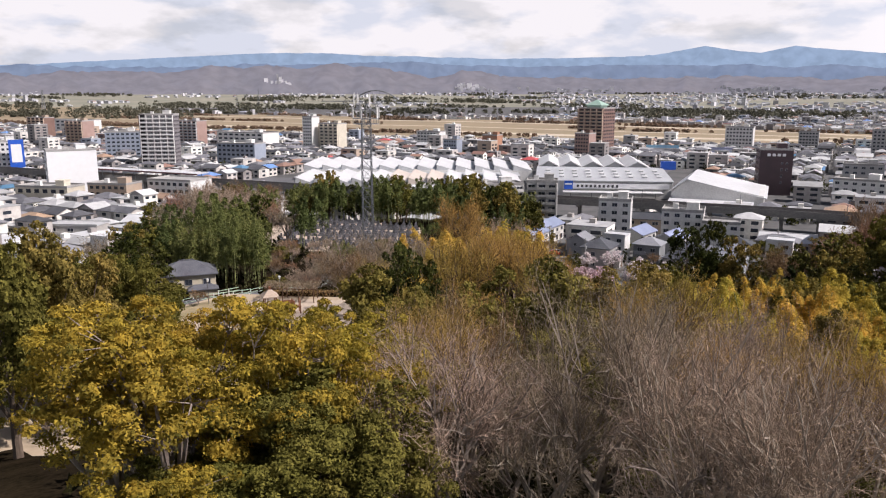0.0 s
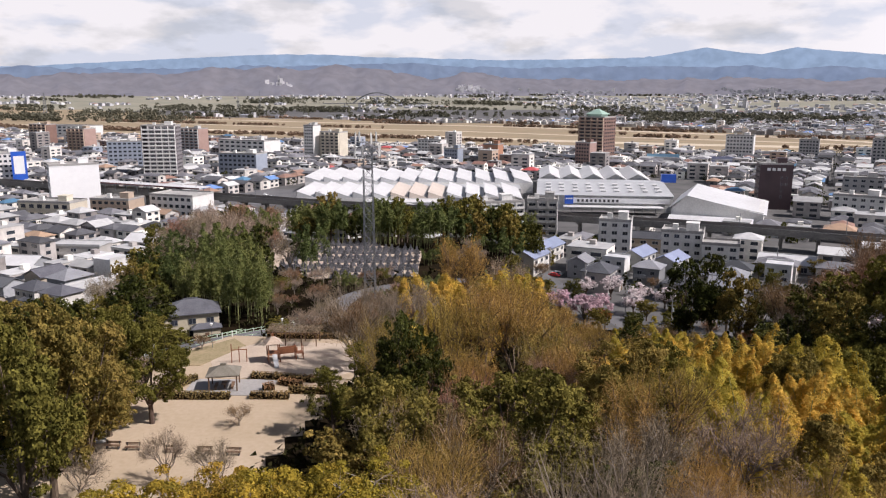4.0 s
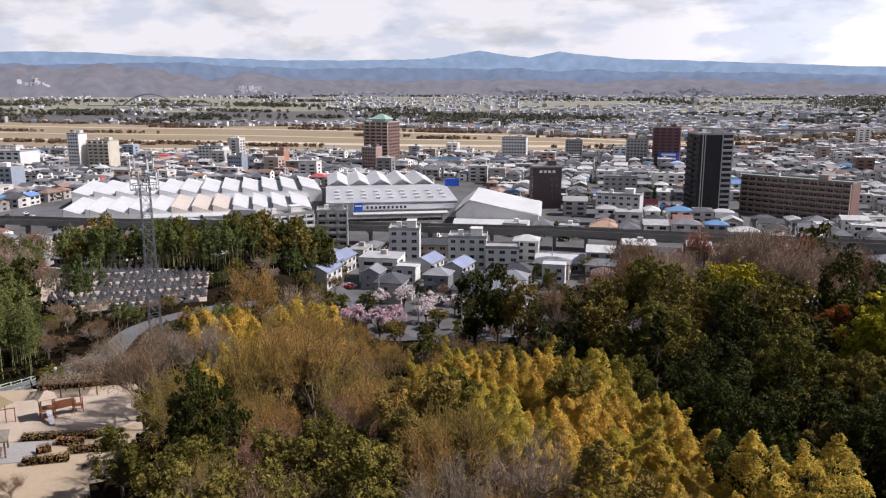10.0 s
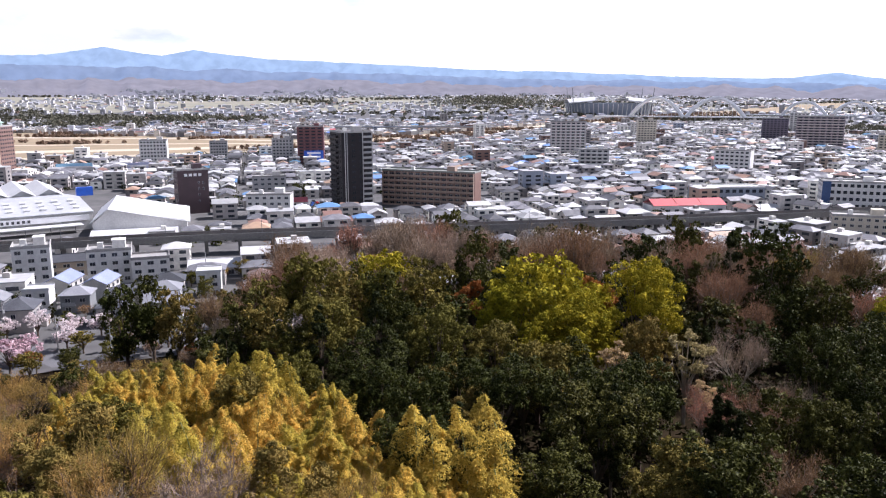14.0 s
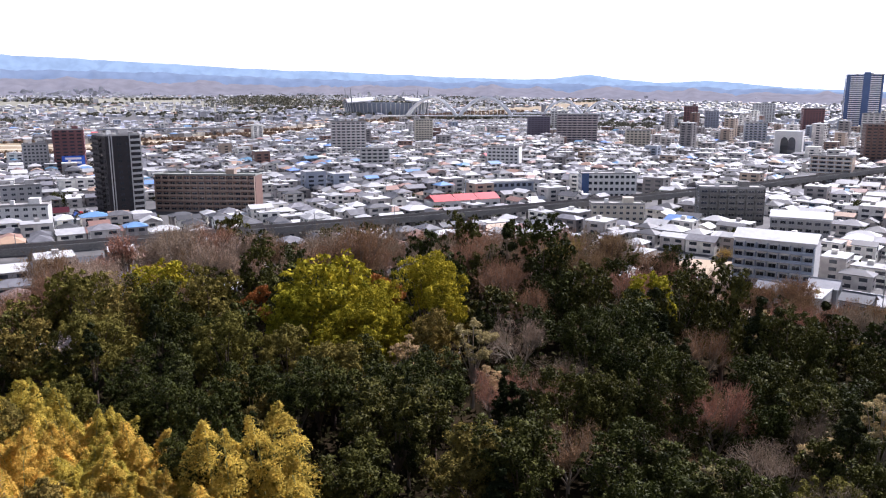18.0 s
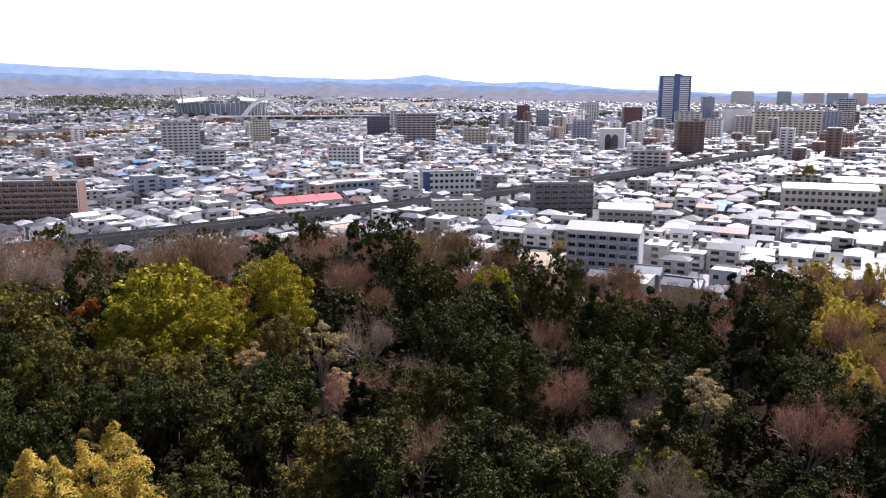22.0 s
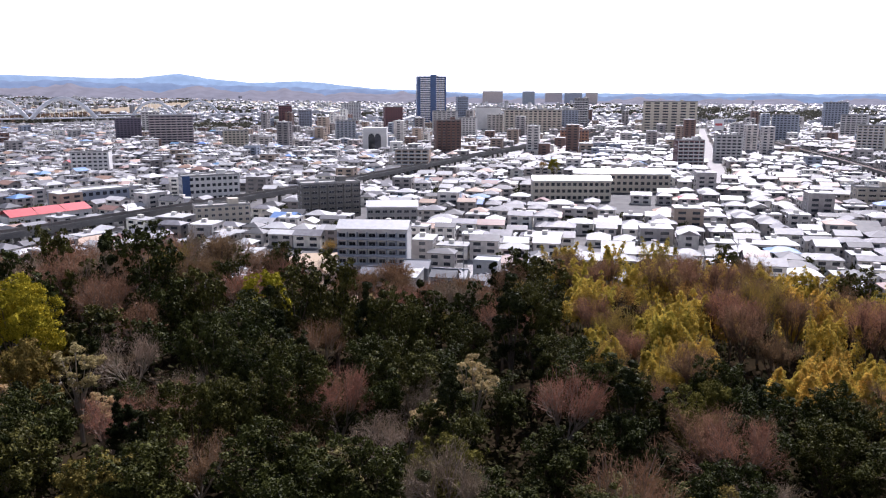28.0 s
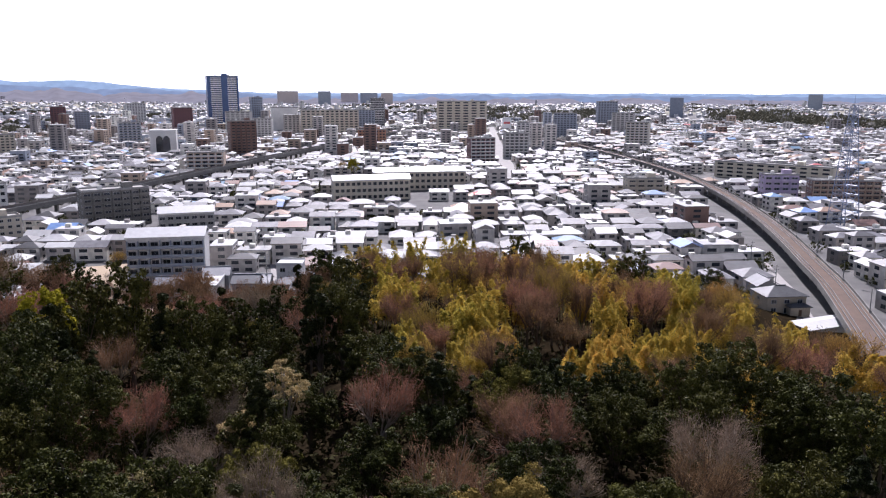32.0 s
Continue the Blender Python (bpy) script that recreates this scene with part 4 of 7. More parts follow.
for i in range(10):                    # shrubs along the edge of the lawn and before the house
    plant("olive", -51 - RNG.uniform(0, 4), 92 + i * 2.8, RNG.uniform(5, 8), lod="mid")
for a2, r2, h in ((20.6, 132, 8), (19.9, 126, 7), (6.2, 113, 12.5), (5.4, 124, 10)):
    plant("olive" if a2 > 10 else "pink", *polar(a2, r2), h)
for i in range(30):                    # scrub on the slope above the road
    x, y = polar(RNG.uniform(3, 12.5), RNG.uniform(140, 205))
    if free_of(x, y):
        plant(pick(("pink", 3), ("bare", 2), ("olive", 1)), x, y, RNG.uniform(3, 5), lod="back")

# low growth between the trunks, its near-black colour standing in for shade
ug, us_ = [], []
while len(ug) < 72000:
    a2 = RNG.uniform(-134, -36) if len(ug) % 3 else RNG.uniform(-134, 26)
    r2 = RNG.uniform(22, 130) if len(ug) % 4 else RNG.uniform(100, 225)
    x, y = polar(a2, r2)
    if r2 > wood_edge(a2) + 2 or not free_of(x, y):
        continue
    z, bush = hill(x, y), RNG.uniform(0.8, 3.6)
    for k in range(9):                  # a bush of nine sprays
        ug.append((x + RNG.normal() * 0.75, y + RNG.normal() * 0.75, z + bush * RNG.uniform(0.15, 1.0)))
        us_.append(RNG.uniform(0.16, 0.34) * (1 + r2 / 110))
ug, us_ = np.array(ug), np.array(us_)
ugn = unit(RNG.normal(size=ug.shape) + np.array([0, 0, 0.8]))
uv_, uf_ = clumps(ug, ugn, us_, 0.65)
tagged(new("undergrowth", cloud_mesh("undergrowth", uv_, uf_, UNDERGROWTH)), "dense undergrowth of the wood, leaves darkened for shade", "undergrowth", kind="stuff")

# ---- the town ----

def window_mesh(w, h, sashes=2, frame_mat=None):
    """A window in one piece: aluminium frame proud of the wall, dark panes set back in it."""
    t = 0.07
    xs = [-w / 2]
    for i in range(sashes):
        q0, q1 = -w / 2 + t / 2 + (w - t) * i / sashes, -w / 2 + t / 2 + (w - t) * (i + 1) / sashes
        g = (w / sashes) * 0.2 if frame_mat else t / 2
        xs += [q0 + g, q1 - g]
    xs.append(w / 2)
    zs = [0, t, h - t, h]
    s = Shape()
    nx = len(xs)
    s.v = [(x, -0.13, z) for z in zs for x in xs] + [(x, -0.06, z) for z in zs for x in xs] + [(x, 0.05, z) for z in (0, h) for x in (-w / 2, w / 2)]
    n = nx * 4
    for j in range(3):
        for i in range(nx - 1):
            q = [j * nx + i, j * nx + i + 1, (j + 1) * nx + i + 1, (j + 1) * nx + i]
            if j == 1 and i % 2 == 1:
                s.f.append([k + n for k in q])
                s.m.append(1)
                for k in range(4):
                    a_, b_ = q[k], q[(k + 1) % 4]
                    s.f.append([a_, b_, b_ + n, a_ + n])
                    s.m.append(0)
            else:
                s.f.append(q)
                s.m.append(0)
    o = 2 * n
    for q in ([0, nx - 1, o + 1, o], [3 * nx + nx - 1, 3 * nx, o + 2, o + 3], [3 * nx, 0, o, o + 2], [nx - 1, 4 * nx - 1, o + 3, o + 1]):
        s.f.append(q)
        s.m.append(0)
    return s.mesh("window", frame_mat or ALU, GLASS)


WIN_CACHE = {}


def win(w, h, sashes=2, frame_mat=None):
    key = (round(w, 1), round(h, 1), sashes, frame_mat)
    if key not in WIN_CACHE:
        WIN_CACHE[key] = window_mesh(*key)
    return WIN_CACHE[key]


BAL_CACHE = {}


def balcony_mesh(w, dep, wall, bays=1):
    key = (round(w, 1), dep, wall.name, bays)
    if key not in BAL_CACHE:
        s = Shape()
        s.box(0, -dep / 2, 0, w, dep, 0.18)
        s.box(0, -dep + 0.06, 0.18, w, 0.12, 1.0)
        for i in range(bays + 1):
            s.box((i / bays - 0.5) * (w - 0.3), -dep / 2 - 0.06, 0.18, 0.28, dep - 0.02, 2.7)
        BAL_CACHE[key] = s.mesh("balcony", wall)
    return BAL_CACHE[key]


RESERVED = []                         # x, y, radius kept free of ordinary houses


def block(name, label, x, y, w, d, floors, wall, a=-28.3, fh=3.0, bays=4, side=2, style="windows", faces="fl", roof=CONCRETE, top="lift", trim=None, category="building", z=0.0, group=""):
    """A multi-storey building; its front looks along its local -y."""
    ob = thing(name, x, y, z, a, label, category, group)
    h = floors * fh
    RESERVED.append((x, y, max(w, d) * 0.62 + 5))
    part("wall", Shape().box(0, 0, -0.5, w, d, h + 0.5).mesh("wall", wall), ob)
    rs = Shape()
    rs.box(0, 0, h, w + 0.3, d + 0.3, 0.25)
    for sx, sy, ww, dd in ((0, -1, w + 0.3, 0.25), (0, 1, w + 0.3, 0.25), (-1, 0, 0.25, d - 0.2), (1, 0, 0.25, d - 0.2)):
        rs.box(sx * (w / 2 + 0.025), sy * (d / 2 + 0.025), h + 0.25, ww, dd, 0.8)
    part("roof", rs.mesh("roof", roof), ob)
    if top == "lift":
        hs = Shape().box(w * 0.22, d * 0.1, h + 0.25, min(5, w * 0.3), min(5, d * 0.5), 2.8)
        hs.box(w * 0.22, d * 0.1, h + 3.05, min(5, w * 0.3) + 0.4, min(5, d * 0.5) + 0.4, 0.2)
        part("lift_housing", hs.mesh("lift_housing", trim or wall), ob)
        part("water_tank", Shape().box(-w * 0.2, 0, h + 0.25, 2.4, 2.0, 0.5).box(-w * 0.2, 0, h + 0.75, 2.0, 1.7, 1.8).mesh("water_tank", WHITE), ob)
    elif top == "gable":
        part("pitched_roof", Shape().gable(0, 0, h + 0.9, w + 1.0, d + 1.4, 2.6, t=0.3).mesh("pitched_roof", WHITE_METAL), ob)
    elif top == "pyramid":
        part("pyramid_roof", Shape().box(0, 0, h + 0.25, w * 0.55, d * 0.55, 2.6).hip(0, 0, h + 3.0, w * 0.66, d * 0.66, 4.6, t=0.4).mesh("pyramid_roof", GREEN_ROOF), ob)
    sides = {"f": (0, 0, -d / 2, w, bays), "l": (-90, -w / 2, 0, d, side), "r": (90, w / 2, 0, d, side), "b": (180, 0, d / 2, w, bays)}
    for fc in faces:
        rz, ox, oy, width, nb = sides[fc]
        m0 = pose(ox, oy, 0, 0, 0, rz)
        st = style if fc in "fb" else "band" if floors > 7 and side < 4 else "windows"
        if nb == 0:
            continue
        if st == "windows" and math.hypot(x, y) > 640:
            st = "band"
        pitch = width / nb
        for k in range(floors):
            zb = k * fh
            if st == "balcony":
                part("balcony", balcony_mesh(width - 0.5, 1.5, trim or wall, nb), ob, m0 @ pose(0, 0, zb))
            if st == "band" or (st == "balcony" and math.hypot(x, y) > 640):
                part("window", win(width - 1.2, fh * 0.5, max(3, nb + (0 if st == "balcony" else 2)), wall), ob, m0 @ pose(0, 0, zb + fh * 0.32))
                continue
            for i in range(nb):
                ww, hh = (pitch * 0.66, fh * 0.66) if st == "balcony" else (min(pitch * 0.5, 2.4), fh * 0.45)
                part("window", win(ww, hh, 2, wall if wall in (CHARCOAL, PURPLE) else None), ob, m0 @ pose(-width / 2 + pitch * (i + 0.5), 0, zb + (0.15 if st == "balcony" else fh * 0.32)))
    return ob


def towards(x, y, off=0.0):
    """The turn in degrees that faces a front at x, y to the hill, plus an offset."""
    return math.degrees(math.atan2(y, x)) - 90 + off


PINK_BROWN = mat("pink_brown_tile", (0.40, 0.27, 0.23), (0.30, 0.20, 0.17), rough=0.6, scale=0.2, fine=3.0)
TAUPE = mat("taupe_tile", (0.24, 0.22, 0.225), (0.17, 0.155, 0.16), rough=0.55, scale=0.2, fine=3.0)
ROOF_FELT = mat("green_grey_roof_felt", (0.30, 0.31, 0.28), (0.22, 0.23, 0.21), rough=0.85, scale=0.1, fine=1.0)
PINK_GREY = mat("pink_grey_tile", (0.60, 0.53, 0.51), (0.48, 0.42, 0.41), rough=0.6, scale=0.2, fine=2.0)
PLUM = mat("plum_grey_tile", (0.15, 0.125, 0.165), (0.10, 0.085, 0.12), rough=0.5, scale=0.2, fine=2.0)

# north-west: round the station
west_block = block("apartment_tower", "fourteen-storey apartment tower, dark flank and white balconies", -199, 570, 24, 15, 14, TAUPE, a=towards(-199, 570, -16), fh=2.85, bays=5, side=3, style="balcony", trim=WHITE, faces="flr")
block("office_building", "plain white windowless-fronted commercial building", -201, 431, 25, 14, 6, SIGN_WHITE, a=towards(-201, 431, 6), fh=4.1, bays=0, side=3, faces="l")
block("shop_building", "low tan and cream shopping building", -198, 399, 30, 14, 2, CREAM, a=-12, fh=4.2, bays=4, style="band")
block("shop_building", "low cream annex with a flat roof", -165, 400, 22, 14, 3, TAN, a=-12, fh=3.2, bays=4, style="band")
block("parking_building", "low white parking building with blue window bands", -134, 408, 27, 18, 3, WHITE, a=-20, fh=3.6, bays=5, style="band", top="none")
block("apartment_building", "pale beige twin apartment block", -95, 738, 22, 14, 9, CREAM, a=-28, bays=4, style="balcony")
block("apartment_building", "pale slab tower beside the twin block", -116, 742, 11, 12, 11, WHITE, a=-28, bays=2)
block("office_building", "dark office block with white floor bands", -150, 608, 34, 16, 5, BLUE_GREY, a=-20, fh=3.4, bays=6, style="band", trim=WHITE)
block("office_building", "long white store building", -190, 800, 60, 25, 4, WHITE, a=-28, fh=4, bays=6, style="band")
block("office_building", "white office block beside a blue sign tower", -292, 530, 20, 14, 7, WHITE, a=towards(-292, 530, 10), fh=3.3, bays=4, style="band")
block("office_building", "pale blue-grey office block with long windows", -262, 662, 28, 14, 7, BLUE_GREY, a=towards(-262, 662, -8), fh=3.3, bays=5, style="band", trim=WHITE)
block("apartment_building", "tan apartment block with stepped roofs", -366, 812, 22, 16, 9, PINK_BROWN, a=-20, bays=4, style="balcony", trim=TAN)
block("apartment_building", "brown brick apartment block with balconies", -462, 925, 26, 15, 9, BROWN_TILE, a=-20, bays=4, style="balcony", trim=TAN)
block("apartment_building", "brown apartment block behind the tower", -252, 812, 30, 15, 9, PINK_BROWN, a=-24, bays=5, style="balcony", trim=GREY_RENDER)
block("office_building", "long white warehouse store", -520, 1120, 90, 30, 4, WHITE, a=-22, fh=4.5, bays=8, style="band", top="none")
# behind the factory
block("apartment_tower", "brown fifteen-storey apartment tower with a green pyramid roof", 147, 700, 25, 22, 14, BROWN_TILE, a=-40, fh=3.0, bays=4, side=4, style="balcony", trim=TAN, top="pyramid", faces="flr")
block("apartment_building", "lower brown wing of the tower", 132, 672, 14, 12, 7, PINK_BROWN, a=-40, bays=3, side=2, style="windows", trim=BROWN_TILE)
block("office_building", "orange-tiled narrow office block", 52, 680, 14, 12, 6, ORANGE, fh=3.2, bays=0, side=2)
block("office_building", "blue-grey panelled office block", 17, 672, 13, 11, 5, BLUE_GREY, fh=3.2, bays=3, side=2)
block("apartment_building", "white five-storey apartment block", -2, 770, 26, 12, 6, WHITE, bays=5)
block("office_building", "white office block with many windows", 296, 746, 25, 15, 7, WHITE, fh=3.3, bays=6, side=3)
block("apartment_building", "grey apartment block near the fields", 370, 760, 18, 12, 6, GREY_RENDER, bays=4)
# in front of the viaduct
block("apartment_building", "six-storey grey concrete apartment block", 47, 330, 13, 11, 6, GREY_RENDER, a=-10, fh=3.05, bays=3, side=0, style="balcony", trim=CONCRETE, faces="f")
block("apartment_building", "five-storey white apartment slab with balconies", 28, 350, 24, 11, 5, WHITE, a=14, fh=2.95, bays=6, style="balcony", faces="f")
block("apartment_building", "five-storey white plastered apartment block", 71, 296, 12, 11, 5, WHITE, a=-18, fh=3.0, bays=3, side=3)
block("apartment_building", "white four-storey house block with terraces", 95, 288, 15, 11, 4, WHITE, a=-22, fh=3.0, bays=4, side=3)
block("apartment_building", "lower white wing with terraces", 106, 278, 13, 10, 3, WHITE, a=-22, fh=3.0, bays=3, side=2, top="none")
# east
maroon_block = block("apartment_building", "dark purple-brown tiled block with a plain street face", 190, 428, 17, 14, 8, PURPLE, a=-14, fh=3.1, bays=0, side=3, faces="l")
block("apartment_tower", "red-brown twelve-storey apartment tower", 412, 648, 25, 18, 12, MAROON, a=-36, fh=3.0, bays=4, side=3, style="balcony", trim=MAROON, faces="flr")
block("apartment_building", "grey apartment block beside the red tower", 390, 664, 20, 14, 8, GREY_RENDER, a=-34, bays=4)
dark_block = block("apartment_tower", "dark charcoal fifteen-storey apartment tower with stepped flank", 268, 378, 19, 21, 15, CHARCOAL, a=-16, fh=3.03, bays=4, side=5, style="windows", trim=GREY_RENDER, faces="fl")
block("apartment_building", "low grey four-storey apartment block", 262, 466, 22, 13, 4, GREY_RENDER, fh=3.2, bays=5)
block("office_building", "low white building with a long window front", 215, 382, 24, 13, 4, WHITE, a=-40, fh=3.2, bays=6)
long_block = block("apartment_building", "long brown-tiled slab of seven storeys", 312, 356, 60, 13, 7, BROWN_TILE, a=-62, fh=3.0, bays=14, side=0, roof=ROOF_FELT, style="balcony", trim=mat("umber_tile", (0.40, 0.30, 0.235), (0.30, 0.225, 0.18), rough=0.6), faces="f")
block("apartment_tower", "grey apartment tower with blue roof sign", 670, 538, 38, 18, 12, PINK_GREY, a=-50, fh=3.1, bays=7, side=3, style="balcony", trim=WHITE)
block("apartment_building", "tan and white apartment tower far off", 881, 578, 24, 16, 11, CREAM, a=-50, bays=4)
block("apartment_tower", "dark grey apartment block far off", 1085, 502, 34, 18, 11, PLUM, a=-62, bays=5, style="band")
block("apartment_tower", "charcoal and white paired apartment tower", 957, 388, 52, 18, 13, PLUM, a=-66, fh=3.1, bays=8, style="balcony", trim=PINK_GREY)
block("apartment_building", "cream apartment block of eight storeys", 915, 293, 29, 15, 8, CREAM, a=-70, bays=6, style="balcony")
# south-east
tower_block = block("office_tower", "tall navy and silver office tower", 1576, 102, 58, 30, 28, NAVY, a=-80, fh=3.55, bays=7, side=0, style="band", trim=GREY_RENDER)
block("office_building", "blue-grey slab beside the navy tower", 1600, 40, 22, 26, 17, BLUE_GREY, a=-80, fh=3.5, bays=3, style="band")
block("apartment_tower", "dark brown apartment tower near the railway", 847, 37, 27, 16, 13, BROWN_TILE, a=-76, fh=3.0, bays=5, side=2, style="balcony", trim=BROWN_TILE)
block("apartment_tower", "maroon apartment tower far off", 1420, 360, 24, 18, 15, MAROON, a=-76, bays=3, style="band")
block("office_building", "grey-blue block far off", 1450, 330, 24, 18, 12, BLUE_GREY, a=-76, bays=3, style="band")
block("office_building", "white and blue banded apartment tower", 1002, 176, 26, 16, 11, WHITE, a=-76, bays=5, style="balcony", trim=BLUE_GREY)
school_block = block("school_building", "white four-storey school building", 490, 176, 36, 14, 4, WHITE, a=-60, fh=4.0, bays=8, side=3, style="band")
block("office_building", "long low pale-blue works building", 466, 244, 44, 16, 2, BLUE_GREY, a=-40, fh=4.5, bays=8, style="band", roof=WHITE, top="none")
block("apartment_building", "dark brown-grey apartment slab of six storeys", 430, 86, 33, 14, 6, DARK_CONCRETE, a=-66, fh=3.1, bays=7, style="balcony", trim=DARK_CONCRETE)
block("apartment_building", "cream three-storey apartment block", 386, 133, 27, 11, 4, CREAM, a=-62, fh=2.9, bays=8)
block("apartment_building", "white five-storey apartment block with blue-grey balconies", 293, 41, 27, 12, 5, WHITE, a=-92, fh=3.3, bays=7, side=0, style="balcony", trim=BLUE_GREY, roof=WHITE, top="gable")
block("apartment_building", "grey apartment block with three storeys", 396, 46, 26, 11, 3, GREY_RENDER, a=-84, fh=3.3, bays=7, style="balcony", roof=WHITE, top="gable")
block("department_store", "large tan station store building", 1228, -80, 88, 40, 11, CREAM, a=-92, fh=3.8, bays=10, style="band")
block("department_store", "large white windowless store block", 1309, -12, 42, 40, 12, WHITE, a=-92, fh=3.7, bays=0, side=3)
block("department_store", "cream department store with few windows", 1240, -294, 80, 45, 13, CREAM, a=-102, fh=4.2, bays=4, style="windows")
block("office_building", "orange-brown office block near the station", 987, -117, 35, 16, 6, ORANGE, a=-94, fh=3.7, bays=6, style="band")
block("school_building", "long cream school building of three storeys", 500, -58, 50, 13, 3, CREAM, a=-88, fh=4.2, bays=12, roof=WHITE, style="band", top="gable")
block("school_building", "long cream school wing with a stair tower", 545, -98, 66, 13, 3, CREAM, a=-92, fh=4.2, bays=14, roof=WHITE, style="band", top="gable")
block("apartment_building", "lilac-painted apartment block with balconies", 436, -312, 21, 12, 5, LILAC, a=-108, fh=3.4, bays=4, style="balcony", trim=LILAC)
block("apartment_building", "brown apartment slab with long balconies", 418, -345, 40, 12, 5, BROWN_TILE, a=-110, fh=2.9, bays=9, style="balcony", trim=TAN)
block("apartment_building", "ochre-yellow apartment block with balconies", 475, -238, 24, 12, 4, CREAM, a=-100, fh=3.1, bays=4, style="balcony", trim=CREAM)
block("apartment_building", "long beige apartment slab of five storeys", 545, -385, 92, 13, 4, CREAM, a=-146, fh=3.1, bays=9, style="band")
for fx, fy, fw, fl, fm in ((1320, 150, 30, 14, MAROON), (1290, 60, 40, 12, GREY_RENDER), (1150, 20, 26, 10, WHITE), (1500, -190, 26, 18, CHARCOAL), (1390, -150, 40, 12, BLUE_GREY), (1000, -330, 30, 9, WHITE),
                           (1100, -420, 34, 12, BLUE_GREY), (900, -440, 28, 10, CREAM), (1450, -640, 40, 16, BLUE_GREY), (1200, -560, 36, 11, GREY_RENDER), (1800, 300, 40, 14, WHITE),
                           (1300, 560, 30, 11, WHITE), (720, -190, 24, 8, MAROON), (800, -250, 26, 8, GREY_RENDER), (680, 60, 30, 6, TAN), (640, 330, 30, 6, WHITE), (560, 420, 26, 6, GREY_RENDER)):
    block("office_building", "mid-rise building among the town roofs", fx, fy, fw, 16, fl, fm, a=towards(fx, fy, RNG.uniform(-15, 15)), fh=3.2, bays=5, side=3, style=pick(("band", 1), ("balcony", 1)), trim=WHITE)
STREET = [(590, -182), (673, -204), (871, -253), (1538, -426)]
STREET_B = [(262, 2), (300, 3), (336, 4)]
STREET_C = [(20, 312), (40, 255), (52, 212), (60, 172)]

part("flank_panel", Shape().box(-12.15, 0, 0, 0.4, 15.6, 40.5).box(-10.2, -7.7, 0, 3.8, 0.5, 40.5).mesh("flank_panel", CHARCOAL), west_block, label="charcoal flank cladding")
for px, pw, ph in ((-26, 6, 99.5), (3, 11, 104), (27.5, 3, 99.5)):
    part("pier_strip", Shape().box(px, -15.3, 0, pw, 1.2, ph).mesh("pier_strip", NAVY), tower_block, label="navy vertical strip")
bands = [Shape().box(px, -15.25, 0, pw, 0.9, 1.7).mesh("floor_band", SIGN_WHITE) for px, pw in ((-12.8, 20), (17, 17))]
for k in range(4, 28):
    for me_ in bands:
        part("floor_band", me_, tower_block, pose(0, 0, k * 3.55 - 0.6), label="white floor band")
part("navy_wing", Shape().box(-15.5, -7.4, 0, 4.6, 1.2, 16.5).mesh("navy_wing", NAVY), school_block, label="navy glazed stair bay")
for px in (-7.5, -6.2, 3.4, 9.2):
    part("pilaster", Shape().box(px, -10.7, 0, 0.45, 0.5, 46).mesh("pilaster", GREY_RENDER), dark_block, label="pale grey pilaster")
bm_ = Shape().box(6.3, -10.9, 0, 5.4, 0.9, 1.05).box(6.3, -10.9, -0.15, 5.6, 1.1, 0.15).mesh("balcony", GREY_RENDER)
fm_ = Shape().box(-10.2, 2, 0, 1.5, 13, 1.1).mesh("balcony", CHARCOAL)
for k in range(15):
    part("balcony", bm_, dark_block, pose(0, 0, k * 3.03 + 0.2))
    part("balcony", fm_, dark_block, pose(0, 0, k * 3.03))
for k in range(4):
    part("sign_bar", Shape().box(-4 + 2.6 * k, -7.15, 21.5, 1.7, 0.15, 1.5).mesh("sign_bar", SIGN_WHITE), maroon_block)
for k, (px, pz) in enumerate(((3, 17), (3, 13.5), (5.5, 17), (5.5, 13.5), (3, 10), (3, 6.5))):
    part("window", win(0.9, 1.4, 1), maroon_block, pose(px, -7, pz))

for az_, r_, w_, f_, m_ in ((-90.8, 4100, 105, 19, PINK_GREY), (-93.4, 4000, 62, 19, BLUE_GREY), (-95.2, 4200, 90, 17, PINK_GREY), (-96.6, 4150, 90, 17, BLUE_GREY), (-97.9, 4050, 60, 17, PINK_GREY), (-118.6, 2300, 36, 15, BLUE_GREY), (-127.4, 3300, 50, 16, BLUE_GREY)):
    fx, fy = polar(az_, r_)
    block("apartment_tower", "distant pale high-rise block on the horizon", fx, fy, w_, 24, f_, m_, a=towards(fx, fy), fh=3.6, bays=0, side=0, style="band", top="none", z=hill(fx, fy))

# ---- railways ----


def along(line, step):
    """Points at even steps along a line, with the heading in degrees."""
    out, carry = [], 0.0
    for (x0, y0), (x1, y1) in zip(line, line[1:]):
        ln = math.hypot(x1 - x0, y1 - y0)
        d = carry
        while d < ln:
            out.append((x0 + (x1 - x0) * d / ln, y0 + (y1 - y0) * d / ln, math.degrees(math.atan2(y1 - y0, x1 - x0))))
            d += step
        carry = d - ln
    return out


